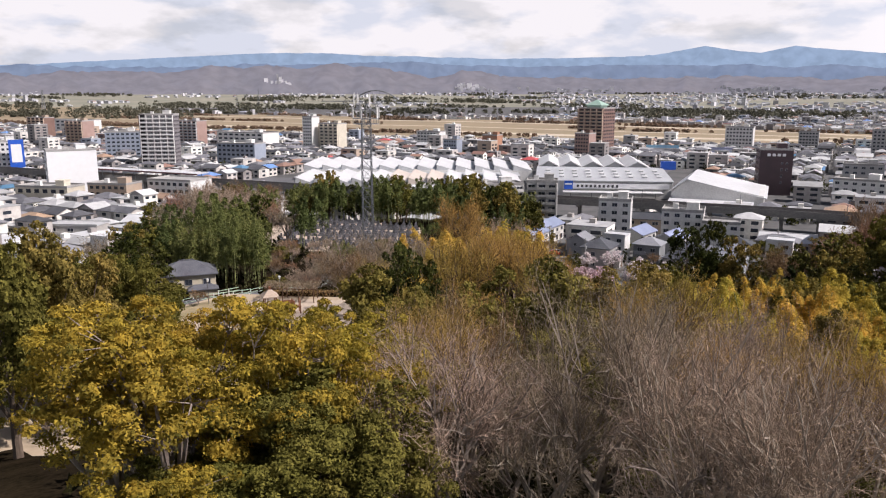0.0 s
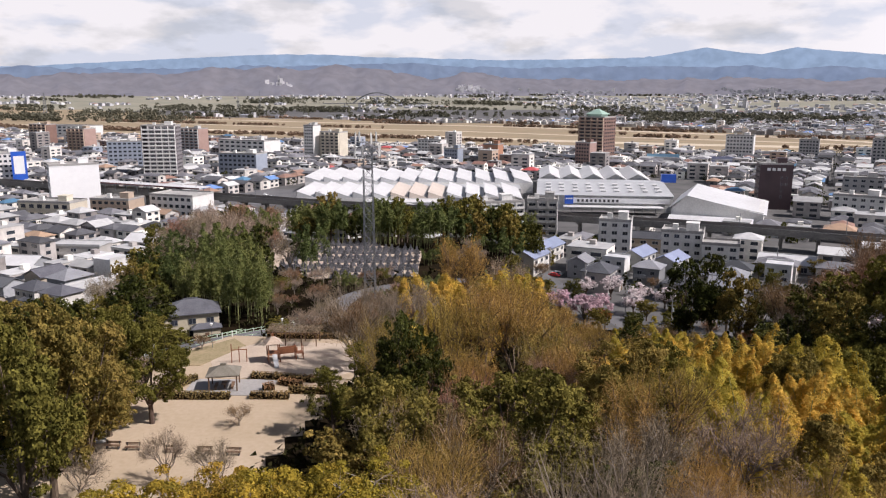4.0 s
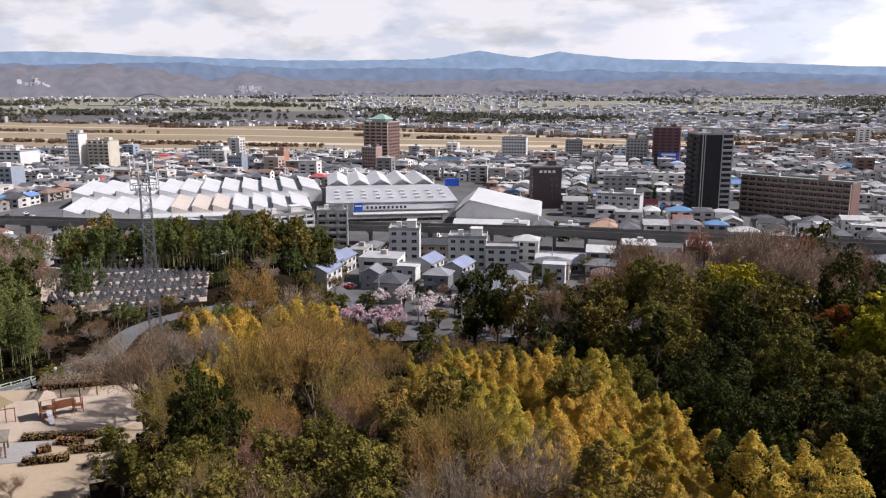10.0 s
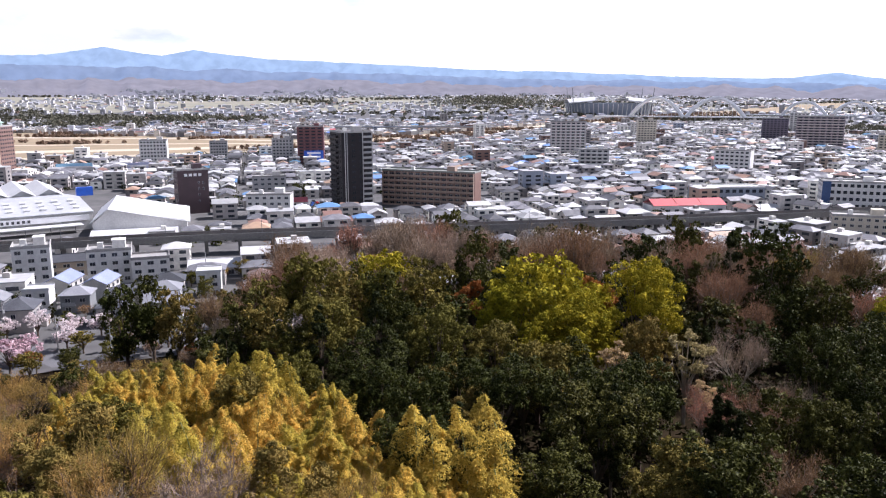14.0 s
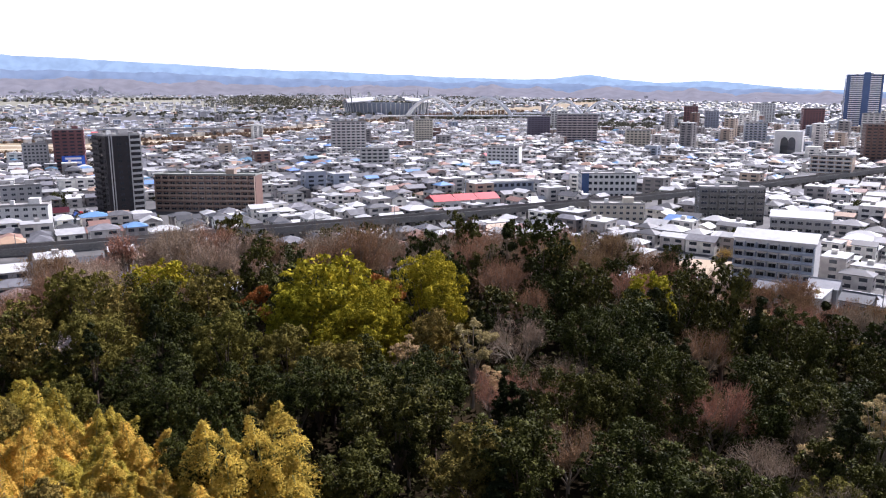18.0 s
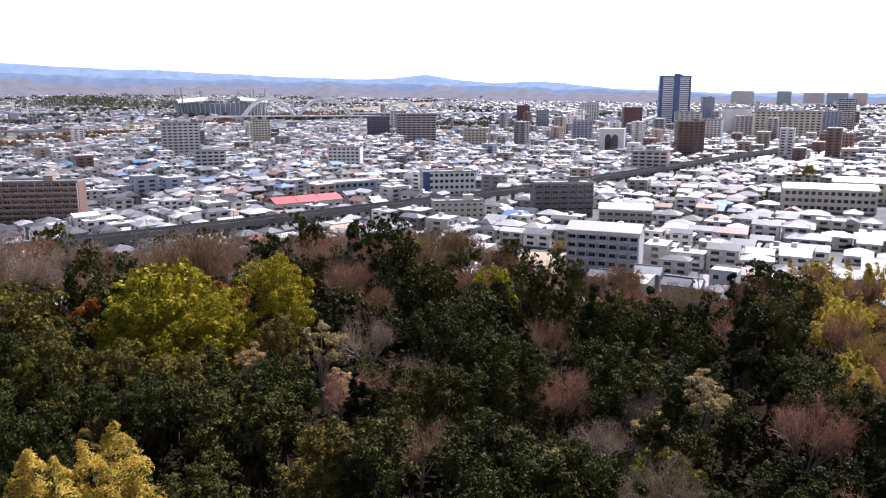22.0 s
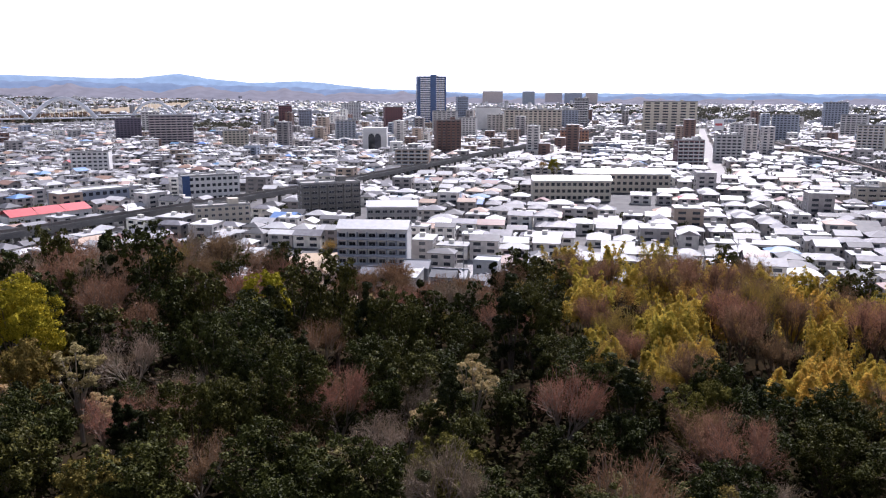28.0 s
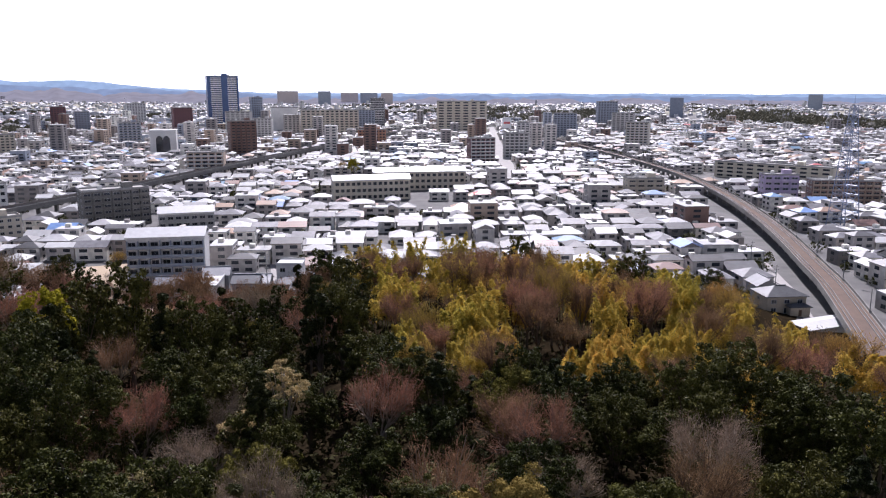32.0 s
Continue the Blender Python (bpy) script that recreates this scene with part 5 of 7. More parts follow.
def strip(line, half, z, mi=0, s=None, off=0.0, thick=0.0):
    """A ribbon along a line, mitred at the bends; with thick it becomes a slab."""
    s = s or Shape()
    n = len(line)
    left, right = [], []
    for i, (x, y) in enumerate(line):
        x0, y0 = line[max(0, i - 1)]
        x1, y1 = line[min(n - 1, i + 1)]
        ln = math.hypot(x1 - x0, y1 - y0)
        nx, ny = -(y1 - y0) / ln, (x1 - x0) / ln
        zz = z(x, y) if callable(z) else z
        left.append((x + nx * (off + half), y + ny * (off + half), zz))
        right.append((x + nx * (off - half), y + ny * (off - half), zz))
    k = len(s.v)
    s.v += [p for q in zip(left, right) for p in q]
    for i in range(n - 1):
        o = k + 2 * i
        s.f.append([o, o + 1, o + 3, o + 2])
        s.m.append(mi)
    if thick:
        k2 = len(s.v)
        s.v += [(p[0], p[1], p[2] - thick) for q in zip(left, right) for p in q]
        for i in range(n - 1):
            o, q = k + 2 * i, k2 + 2 * i
            s.f += [[o, o + 2, q + 2, q], [o + 1, q + 1, q + 3, o + 3], [q, q + 2, q + 3, q + 1]]
            s.m += [mi] * 3
    return s


def curve_line(pts, n=8):
    """Rounds the bends of a line."""
    out = []
    P = [pts[0]] + list(pts) + [pts[-1]]
    for i in range(1, len(P) - 2):
        p0, p1, p2, p3 = (np.array(P[i + k], float) for k in (-1, 0, 1, 2))
        for j in range(n):
            t = j / n
            out.append(tuple(0.5 * (2 * p1 + (p2 - p0) * t + (2 * p0 - 5 * p1 + 4 * p2 - p3) * t * t + (3 * p1 - p0 - 3 * p2 + p3) * t ** 3)))
    out.append(pts[-1])
    return out


BALLAST = mat("rusty_ballast", (0.16, 0.105, 0.075), (0.10, 0.07, 0.055), rough=0.95, scale=0.3, fine=4.0, bump=0.3)


def catenary_mast(h=7.0, reach=2.6):
    ob = thing("catenary_mast", 0, 0, -500, 0, "grey steel catenary mast beside the railway deck", "mast", "catenary masts")
    part("post", Shape().tube((0, 0, 0), (0, 0, h), 0.16, 0.11, 6).mesh("post", STEEL), ob)
    part("arm", Shape().tube((0, 0, h - 0.9), (0, reach, h - 0.6), 0.07, 0.05, 4).tube((0, 0, h - 0.1), (0, reach, h - 0.6), 0.04, 0.04, 4).mesh("arm", STEEL), ob)
    return ob


MAST = catenary_mast()


def viaduct(line, z, half, label, deck_mat, wall_mat, pier_step, parapet, tracks):
    ob = thing("railway_viaduct", 0, 0, 0, 0, label, "viaduct")
    ln = curve_line(line)
    part("deck", strip(ln, half, z, thick=1.3).mesh("deck", wall_mat), ob)
    part("trackbed", strip(ln, half - 0.6, z + 0.06).mesh("trackbed", deck_mat), ob)
    for sg in (-1, 1):
        part("parapet", strip(ln, 0.14, z + parapet, off=sg * (half - 0.14), thick=parapet).mesh("parapet", wall_mat), ob)
    for off in tracks:
        part("rail", strip(ln, 0.07, z + 0.34, off=off, thick=0.25).mesh("rail", STEEL), ob)
    ps = Shape().box(0, 0, 0, 1.5, 1.8, z - 2.2).box(0, 0, z - 2.2, 1.7, half * 1.7, 0.95)
    ps2 = ps.mesh("pier", wall_mat)
    for x, y, a in along(ln, pier_step):
        if math.hypot(x, y) < 1000:
            part("pier", ps2, ob, pose(x, y, 0, 0, 0, a))
    for i, (x, y, a) in enumerate(along(ln, 40)):
        if math.hypot(x, y) < 1100:
            n = radians(a + 90)
            copy_thing(MAST, pose(x + math.cos(n) * -(half - 0.45), y + math.sin(n) * -(half - 0.45), z + 0.06, 0, 0, a))
    return ob


viaduct(LINE_A, 7.6, 4.8, "long weathered concrete railway viaduct crossing the town", BALLAST, DARK_CONCRETE, 14, 1.5, (-2.9, -1.8, 1.8, 2.9))
viaduct(LINE_B, 6.2, 4.6, "curving double-track railway viaduct with a rust-brown trackbed", BALLAST, DARK_CONCRETE, 13, 0.9, (-2.9, -1.8, 1.8, 2.9))

station = thing("platform_canopy", -164, 441, 7.6, -25.3, "long pale station platform roof with a dark red fascia", "station")
part("roof", Shape().box(0, 0, 4.6, 84, 9.5, 0.35).mesh("roof", WHITE_METAL), station)
part("fascia", Shape().box(0, -4.85, 4.2, 84.4, 0.2, 0.8).mesh("fascia", MAROON), station)
for k in range(10):
    part("post", Shape().box(-38 + 8.4 * k, -3.6, 0, 0.3, 0.3, 4.6).mesh("post", STEEL), station)
    part("post", Shape().box(-38 + 8.4 * k, 3.6, 0, 0.3, 0.3, 4.6).mesh("post", STEEL), station)

# ---- streets ----
FLAT = lambda x, y: hill(x, y) + 0.06
for nm, line, half, m in (("road_main", STREET, 7.0, PALE_ROAD), ("road_south", STREET_B, 1.9, PALE_ROAD), ("road_temple", STREET_C, 3.2, ASPHALT),
                          ("road_under_line", [(194, -153), (227, -171), (269, -189), (315, -205), (368, -222), (440, -247)], 2.6, PALE_ROAD),
                          ("road_crossing", [(176, -196), (215, -212), (270, -232), (330, -252)], 2.8, ASPHALT)):
    fine = [(p[0], p[1]) for p in along(line, 6)]
    tagged(new(nm, strip(fine, half, FLAT).mesh(nm, m)), "paved street between the houses", "road", kind="structure")
lots = Shape()
for cx, cy, w, d, a in ((262, 412, 34, 30, -0.3), (96, 470, 30, 120, -0.1), (-105, 480, 50, 70, -0.3), (104, 226, 26, 18, -0.5), (140, 560, 60, 40, -0.5), (330, 330, 40, 26, -1.0)):
    lots.box(cx, cy, -0.2, w, d, 0.26, a)
tagged(new("pavement_lots", lots.mesh("pavement_lots", ASPHALT)), "asphalt parking lots", "pavement", kind="structure")

# ---- works with the saw-tooth roof ----


def sawtooth_works():
    ob = thing("factory_shed", -12, 425, 0, -3, "white factory shed with two rows of saw-tooth roofs", "factory")
    for row, (y0, dep, w, h) in enumerate(((0, 50, 126, 6.2), (72, 64, 148, 6.8))):
        teeth = 12
        part("wall", Shape().box(-2, y0 + dep / 2, -0.3, w, dep, h + 0.3).mesh("wall", WHITE), ob)
        tw = w / teeth
        s = Shape()
        up = 3.4
        s.add([(0, 0, 0), (tw, 0, 0), (0.3, 0, up), (0, dep, 0), (tw, dep, 0), (0.3, dep, up)], [(0, 1, 2), (3, 5, 4), (1, 4, 5, 2)])
        s.add([(-0.25, -0.3, up + 0.05), (0.35, -0.3, up + 0.05), (0.35, dep + 0.3, up + 0.05), (-0.25, dep + 0.3, up + 0.05)], [(0, 1, 2, 3)])
        g = Shape()
        for k in range(8):
            g.box(-0.03, dep * (k + 0.5) / 8, 0.5, 0.12, dep / 8 - 0.6, up - 0.9)
        s.add([(0, 0, 0), (0.3, 0, up), (0.3, dep, up), (0, dep, 0)], [(0, 1, 2, 3)])
        rm, gm = s.mesh("roof_tooth", WHITE_METAL), g.mesh("glazing", GLASS)
        old = s.mesh("roof_tooth", CREAM_METAL)
        for i in range(teeth):
            t = part("roof_tooth", old if row == 0 and i in (5, 6, 7) else rm, ob, pose(-2 - w / 2 + tw * i, y0, h))
            part("glazing", gm, t)
    part("valley_roof", Shape().box(-2, 61, 0, 130, 22, 5.6).mesh("valley_roof", GREY_METAL), ob)
    lean = Shape().box(8, -6, 0, 66, 11, 5.2)
    part("lean_to", lean.mesh("lean_to", WHITE), ob)
    part("lean_to_roof", Shape().box(8, -6, 5.2, 67, 12, 0.35).mesh("lean_to_roof", WHITE_METAL), ob)
    for i in range(6):
        part("shutter", Shape().box(0, 0, 0, 5, 0.2, 4).mesh("shutter", GREY_METAL), ob, pose(-20 + i * 11, -11.6, 0))
    RESERVED.append((-12, 500, 95))


def main_hall():
    ob = thing("factory_hall", 92, 412, 0, -8, "large white factory hall with a long grey roof and sign front", "factory")
    part("wall", Shape().box(0, 40, -0.3, 72, 78, 9.3).mesh("wall", WHITE), ob)
    part("roof", Shape().gable(0, 40, 9.2, 73, 80, 3.2, t=0.4).mesh("roof", GREY_METAL), ob)
    vent = Shape().box(0, 0, 0, 2.6, 1.6, 0.8).gable(0, 0, 0.8, 3.0, 2.0, 0.5).mesh("roof_vent", WHITE_METAL)
    for i in range(9):
        for j in range(3):
            part("roof_vent", vent, ob, pose(-30 + i * 7.5, 10 + j * 9, 9.2 + 3.2 * (10 + j * 9) / 40))
    for i in range(5):
        part("roof_bay", Shape().gable(0, 0, 0, 62, 13.5, 3.6, math.pi / 2, t=0.3, wall=0).mesh("roof_bay", WHITE_METAL), ob, pose(-29 + i * 14, 112, 9.2))
    part("wall", Shape().box(0, 112, -0.3, 70, 62, 9.3).mesh("wall", WHITE), ob)
    part("sign_fascia", Shape().box(6, -1.2, 5.2, 56, 0.6, 2.6).mesh("sign_fascia", SIGN_WHITE), ob)
    part("canopy", Shape().box(4, -5, 3.6, 52, 8, 0.4).mesh("canopy", WHITE_METAL), ob)
    for i in range(5):
        part("canopy_post", Shape().box(0, 0, 0, 0.3, 0.3, 3.6).mesh("canopy_post", STEEL), ob, pose(-18 + i * 11, -8.6, 0))
    part("sign_panel", Shape().box(-19, -1.8, 4.6, 4.6, 0.4, 4.6).mesh("sign_panel", BLUE_SIGN), ob)
    part("sign_bar", Shape().box(-19, -2.05, 7.2, 3.6, 0.1, 0.7).mesh("sign_bar", SIGN_WHITE), ob)
    for i in range(10):
        part("sign_character", Shape().box(0, 0, 0, 1.2, 0.12, 1.4).mesh("sign_character", DARK_STEEL), ob, pose(-14 + i * 2.3, -1.6, 5.8))
    part("roof_sign", Shape().box(44, 70, 9, 9, 3, 5).mesh("roof_sign", BLUE_SIGN), ob)
    RESERVED.extend([(92, 450, 50), (90, 515, 50)])


def gable_hall():
    ob = thing("warehouse", 146, 388, 0, -24, "white gabled warehouse with a broad sheet roof", "warehouse")
    part("wall", Shape().box(0, 0, -0.3, 42, 52, 8.3).add([(-21, -26, 8), (21, -26, 8), (-14, -26, 14.4)], [(0, 1, 2)]).mesh("wall", WHITE), ob)
    s = Shape()
    s.add([(-22, -27, 8.6), (-14, -27, 14.8), (-14, 27, 14.8), (-22, 27, 8.6), (22.5, -27, 7.2), (22.5, 27, 7.2)], [(0, 1, 2, 3), (1, 4, 5, 2)])
    s.add([(-22, -27, 8.2), (-14, -27, 14.4), (22.5, -27, 6.8), (-22, -27, 8.6), (-14, -27, 14.8), (22.5, -27, 7.2)], [(0, 1, 4, 3), (1, 2, 5, 4)])
    part("roof", s.mesh("roof", WHITE_METAL), ob)
    part("annex_roof", Shape().box(-2, -33, 0, 36, 13, 4.4).gable(-2, -33, 4.5, 38, 14, 1.6).mesh("annex_roof", WHITE_METAL), ob)
    part("door", Shape().box(-21.1, -10, 0, 0.2, 7, 5.4).mesh("door", DARK_STEEL), ob)
    for k in range(4):
        part("window", win(4, 1.4), ob, pose(-21, 2 + k * 5.5, 4.4, 0, 0, -90))


sawtooth_works()
main_hall()
gable_hall()

# red-roofed depot by the southern line
depot = thing("depot", 396, 232, 0, -34, "long white depot with a bright red sheet roof", "depot")
part("wall", Shape().box(0, 0, -0.2, 44, 14, 6.2).mesh("wall", WHITE), depot)
for k in range(3):
    part("roof", Shape().gable(0, 0, 6.1, 14.2, 16, 3.0, wall=None).mesh("roof", RED_ROOF), depot, pose(-14.6 + 14.6 * k, 0, 0))
for k in range(8):
    part("window", win(2.6, 1.4), depot, pose(-18 + k * 5.2, -7, 2.4))
RESERVED.append((396, 232, 26))

# ---- masts ----


def lattice(name, label, x, y, z, h, w0, w1, panels, m, cat, bar=0.09):
    ob = thing(name, x, y, z, 12, label, cat)
    legs = []
    for sx, sy in ((-1, -1), (1, -1), (1, 1), (-1, 1)):
        part("leg", Shape().tube((sx * w0 / 2, sy * w0 / 2, -0.5), (sx * w1 / 2, sy * w1 / 2, h), bar * 1.5, bar, 5).mesh("leg", m), ob)
        legs.append((sx, sy))
    for k in range(panels):
        t0, t1 = k / panels, (k + 1) / panels
        a, b = w0 + (w1 - w0) * t0, w0 + (w1 - w0) * t1
        s = Shape()
        for i in range(4):
            (ax, ay), (bx, by) = legs[i], legs[(i + 1) % 4]
            s.tube((ax * a / 2, ay * a / 2, h * t0), (bx * b / 2, by * b / 2, h * t1), bar * 0.6, bar * 0.6, 3)
            s.tube((bx * a / 2, by * a / 2, h * t0), (ax * b / 2, ay * b / 2, h * t1), bar * 0.6, bar * 0.6, 3)
            s.tube((ax * b / 2, ay * b / 2, h * t1), (bx * b / 2, by * b / 2, h * t1), bar * 0.7, bar * 0.7, 3)
        part("bracing", s.mesh("bracing", m), ob)
    return ob


mast = lattice("radio_mast", "slim grey steel lattice radio mast with an antenna platform", -14, 163, hill(-14, 163), 37, 2.3, 1.8, 18, STEEL, "mast", 0.075)
for k, (zz, rr) in enumerate(((34.0, 2.7), (37.0, 2.5))):
    ring = Shape()
    for i in range(8):
        a0, a1 = i * math.pi / 4, (i + 1) * math.pi / 4
        for dz in (0, 1.1):
            ring.tube((rr * math.cos(a0), rr * math.sin(a0), zz + dz), (rr * math.cos(a1), rr * math.sin(a1), zz + dz), 0.06, 0.06, 4)
        ring.tube((rr * math.cos(a0), rr * math.sin(a0), zz), (rr * math.cos(a0), rr * math.sin(a0), zz + 1.1), 0.05, 0.05, 4)
        ring.tube((0.9 * math.cos(a0), 0.9 * math.sin(a0), zz), (rr * math.cos(a0), rr * math.sin(a0), zz), 0.05, 0.05, 4)
    part("platform", ring.mesh("platform", STEEL), mast)
for i in range(9):
    a = i * 2 * math.pi / 9
    part("antenna", Shape().box(0, 0, 0, 0.35, 0.2, 2.3).tube((0, 0.15, -0.4), (0, 0.15, 2.6), 0.05, 0.05, 4).mesh("antenna", WHITE), mast, pose(2.75 * math.cos(a), 2.75 * math.sin(a), 35.2 + (i % 2) * 2.6, 0, 0, math.degrees(a) + 90))
pyl = lattice("power_pylon", "tall blue-grey steel lattice transmission pylon", 337, -280, 0, 62, 11, 2.4, 14, mat("pylon_steel", (0.30, 0.36, 0.50), (0.22, 0.27, 0.38), rough=0.5, metal=0.3), "pylon", 0.16)
for zz, rr in ((44, 7), (51, 6), (58, 5)):
    part("cross_arm", Shape().tube((-rr, 0, zz), (rr, 0, zz), 0.14, 0.14, 4).tube((-rr, 0, zz), (0, 0, zz + 2.5), 0.1, 0.1, 4).tube((rr, 0, zz), (0, 0, zz + 2.5), 0.1, 0.1, 4).mesh("cross_arm", STEEL), pyl)
part("spike", Shape().tube((0, 0, 62), (0, 0, 68), 0.12, 0.04, 4).mesh("spike", STEEL), pyl)
for az, rr, hh in ((26.3, 2300, 60), (12.5, 2600, 60), (14, 2500, 45), (-34, 3000, 50)):
    x, y = polar(az, rr)
    lattice("power_pylon", "distant grey steel transmission pylon on the plain", x, y, hill(x, y), hh, 9, 2, 8, STEEL, "pylon", 0.3)

# ---- stadium and bridges ----
sx, sy = 1946, 1413
stad = thing("stadium", sx, sy, hill(sx, sy), towards(sx, sy, 8), "large stadium with a blue-grey bowl, arched roof and four masts", "stadium")
bowl = Shape()
for i in range(40):
    a0 = 2 * math.pi * i / 40
    bowl.v += [(130 * k * math.cos(a0), 100 * k * math.sin(a0), zz) for k, zz in ((0.93, 0), (1.0, 34), (0.8, 34))]
    o, q = 3 * i, 3 * ((i + 1) % 40)
    bowl.f += [[o, q, q + 1, o + 1], [o + 1, q + 1, q + 2, o + 2]]
    bowl.m += [0, 0]
part("bowl", bowl.mesh("bowl", BLUE_GREY), stad)
for sg in (-1, 1):
    r_ = Shape()
    for i in range(12):
        t0, t1 = i / 12 * 2 - 1, (i + 1) / 12 * 2 - 1
        q = [(sg * (45 + 80 * k), 92 * t, 36 + 9 * (1 - t * t) + 7 * (1 - k)) for t in (t0, t1) for k in (0, 1)]
        q += [(p[0], p[1], p[2] - 2.5) for p in q]
        r_.add(q, [(0, 1, 3, 2), (4, 6, 7, 5), (0, 4, 5, 1), (2, 3, 7, 6)])
    part("stand_roof", r_.mesh("stand_roof", WHITE_METAL), stad)
    part("roof_arch", Shape().box(sg * 45, 0, 46, 3, 170, 3).mesh("roof_arch", WHITE), stad)
for px, py in ((-110, -86), (110, -86), (-110, 86), (110, 86)):
    part("support_mast", Shape().tube((px, py, 0), (px * 1.06, py * 1.06, 78), 2.4, 0.8, 6).mesh("support_mast", STEEL), stad)
for i in range(26):
    a = math.pi * 1.05 + i * math.pi * 0.9 / 26
    part("column", Shape().tube((125 * math.cos(a), 97 * math.sin(a), 0), (131 * math.cos(a), 101 * math.sin(a), 33), 1.4, 1.4, 4).mesh("column", WHITE), stad)


BRIDGE_WHITE = mat("bridge_white_paint", (0.93, 0.93, 0.93), (0.88, 0.88, 0.89), rough=0.35, scale=0.05, fine=0.5, spec=0.6)


def arch_bridge(label, p0, p1, spans, rise, m, z=8.0, fat=2.4, lean=7.0):
    x0, y0, x1, y1 = *p0, *p1
    ln = math.hypot(x1 - x0, y1 - y0)
    g = hill((x0 + x1) / 2, (y0 + y1) / 2)
    ob = thing("arch_bridge", x0, y0, g, math.degrees(math.atan2(y1 - y0, x1 - x0)), label, "bridge")
    part("deck", Shape().box(ln / 2, 0, z, ln + 160, 16, 2.6).mesh("deck", m), ob)
    for s0, s1 in spans:
        for sg in (-1, 1):
            s = Shape()
            n = 14
            pts = [(s0 + (s1 - s0) * i / n, sg * (9 - lean * 4 * (i / n) * (1 - i / n) * 0.6), z + rise * 4 * (i / n) * (1 - i / n)) for i in range(n + 1)]
            for i, p in enumerate(pts):
                along_ = Vector(pts[min(n, i + 1)]) - Vector(pts[max(0, i - 1)])
                q = along_.to_track_quat("Z", "Y")
                s.v += [tuple(Vector(p) + q @ Vector((fat * math.cos(k * math.pi / 3), fat * math.sin(k * math.pi / 3), 0))) for k in range(6)]
            s.f += [[6 * i + k, 6 * i + (k + 1) % 6, 6 * i + 6 + (k + 1) % 6, 6 * i + 6 + k] for i in range(n) for k in range(6)]
            s.m += [0] * (6 * n)
            ar = part("arch", s.mesh("arch", m), ob)
            for p in pts[1:-1]:
                part("hanger", Shape().tube(p, (p[0], sg * 8, z), 0.25, 0.25, 3).mesh("hanger", m), ar)
    for i in range(int(ln // 80) + 1):
        part("pier", Shape().box(0, 0, 0, 4, 12, z).mesh("pier", CONCRETE), ob, pose(i * 80, 0, 0))
    return ob


arch_bridge("white double-arch road bridge over the river", polar(-55.4, 2000), polar(-63.4, 2000), ((5, 132), (138, 274)), 46, BRIDGE_WHITE, z=10.0, fat=5.0)
arch_bridge("white arch bridge farther along the river", polar(-65.4, 2150), polar(-71.4, 2150), ((5, 108), (116, 220)), 34, BRIDGE_WHITE, z=12.0, fat=3.8)
arch_bridge("grey steel arch bridge across the distant river", (-330, 2900), (-90, 2890), ((30, 210),), 40, STEEL, fat=2.2)
low = thing("road_bridge", 790, 1090, 0, -38, "low concrete road bridge under construction over the river", "bridge")
part("deck", Shape().box(90, 0, 9, 260, 12, 2.4).mesh("deck", CONCRETE), low)
part("parapet", Shape().box(90, -6, 11.4, 260, 0.5, 1.0).mesh("parapet", BLUE_GREY), low)
for i in range(6):
    part("pier", Shape().box(-30 + i * 46, 0, 0, 4, 9, 9).mesh("pier", DARK_CONCRETE), low)

# ---- details on the landmark buildings ----


def sign_board(x, y, z, w, h, a, m, label, bars=2, bar_m=SIGN_WHITE):
    ob = thing("billboard", x, y, z, a, label, "sign")
    part("panel", Shape().box(0, 0, 0, w, 0.6, h).mesh("panel", m), ob)
    for i in range(bars):
        part("lettering_bar", Shape().box(0, -0.36, h * (0.25 + 0.4 * i / max(1, bars - 1) if bars > 1 else 0.4), w * 0.7, 0.12, h * 0.2).mesh("lettering_bar", bar_m), ob)
    for s_ in (-1, 1):
        part("support", Shape().box(s_ * w * 0.35, 0.5, -min(z, 6), 0.4, 0.4, min(z, 6) + h * 0.9).mesh("support", STEEL), ob)
    return ob


sign_board(-279, 522, 5, 9, 20, towards(-279, 522), BLUE_SIGN, "tall blue sign tower with white bars", 3)
sign_board(398, 622, 6, 18, 9, -34, BLUE_SIGN, "blue shop billboard with white lettering bars")
sign_board(205, 690, 4, 28, 6, -18, mat("pale_blue_panel", (0.35, 0.62, 0.80), (0.28, 0.52, 0.70), rough=0.5), "long pale-blue shop front with white bars", 1)
sign_board(255, 672, 4, 40, 5, -18, mat("lavender_panel", (0.50, 0.52, 0.70), (0.42, 0.45, 0.62), rough=0.5), "long lavender shop fascia", 1)
sign_board(1002, -300, 22, 12, 14, -100, SIGN_WHITE, "white rooftop sign with a red base band", 1, RED_ROOF)
arc = thing("wedding_hall", 878, 121, 0, towards(878, 121, -6), "white hall front with a tall dark arched window", "building")
part("wall", Shape().box(0, 9, -0.3, 27, 18, 28.9).mesh("wall", WHITE), arc)
for k in (-1, 1):
    s_ = Shape().box(k * 3.6, -0.1, 4, 7.2, 0.5, 14)
    for i in range(8):
        a0, a1 = math.pi * i / 8, math.pi * (i + 1) / 8
        s_.add([(k * 3.6, -0.35, 18), (k * 3.6 + 3.6 * math.cos(a0), -0.35, 18 + 5 * math.sin(a0)), (k * 3.6 + 3.6 * math.cos(a1), -0.35, 18 + 5 * math.sin(a1))], [(0, 1, 2)])
    part("arched_window", s_.mesh("arched_window", GLASS), arc)
part("roof", Shape().box(0, 9, 28.6, 28, 19, 0.6).mesh("roof", WHITE_METAL), arc)
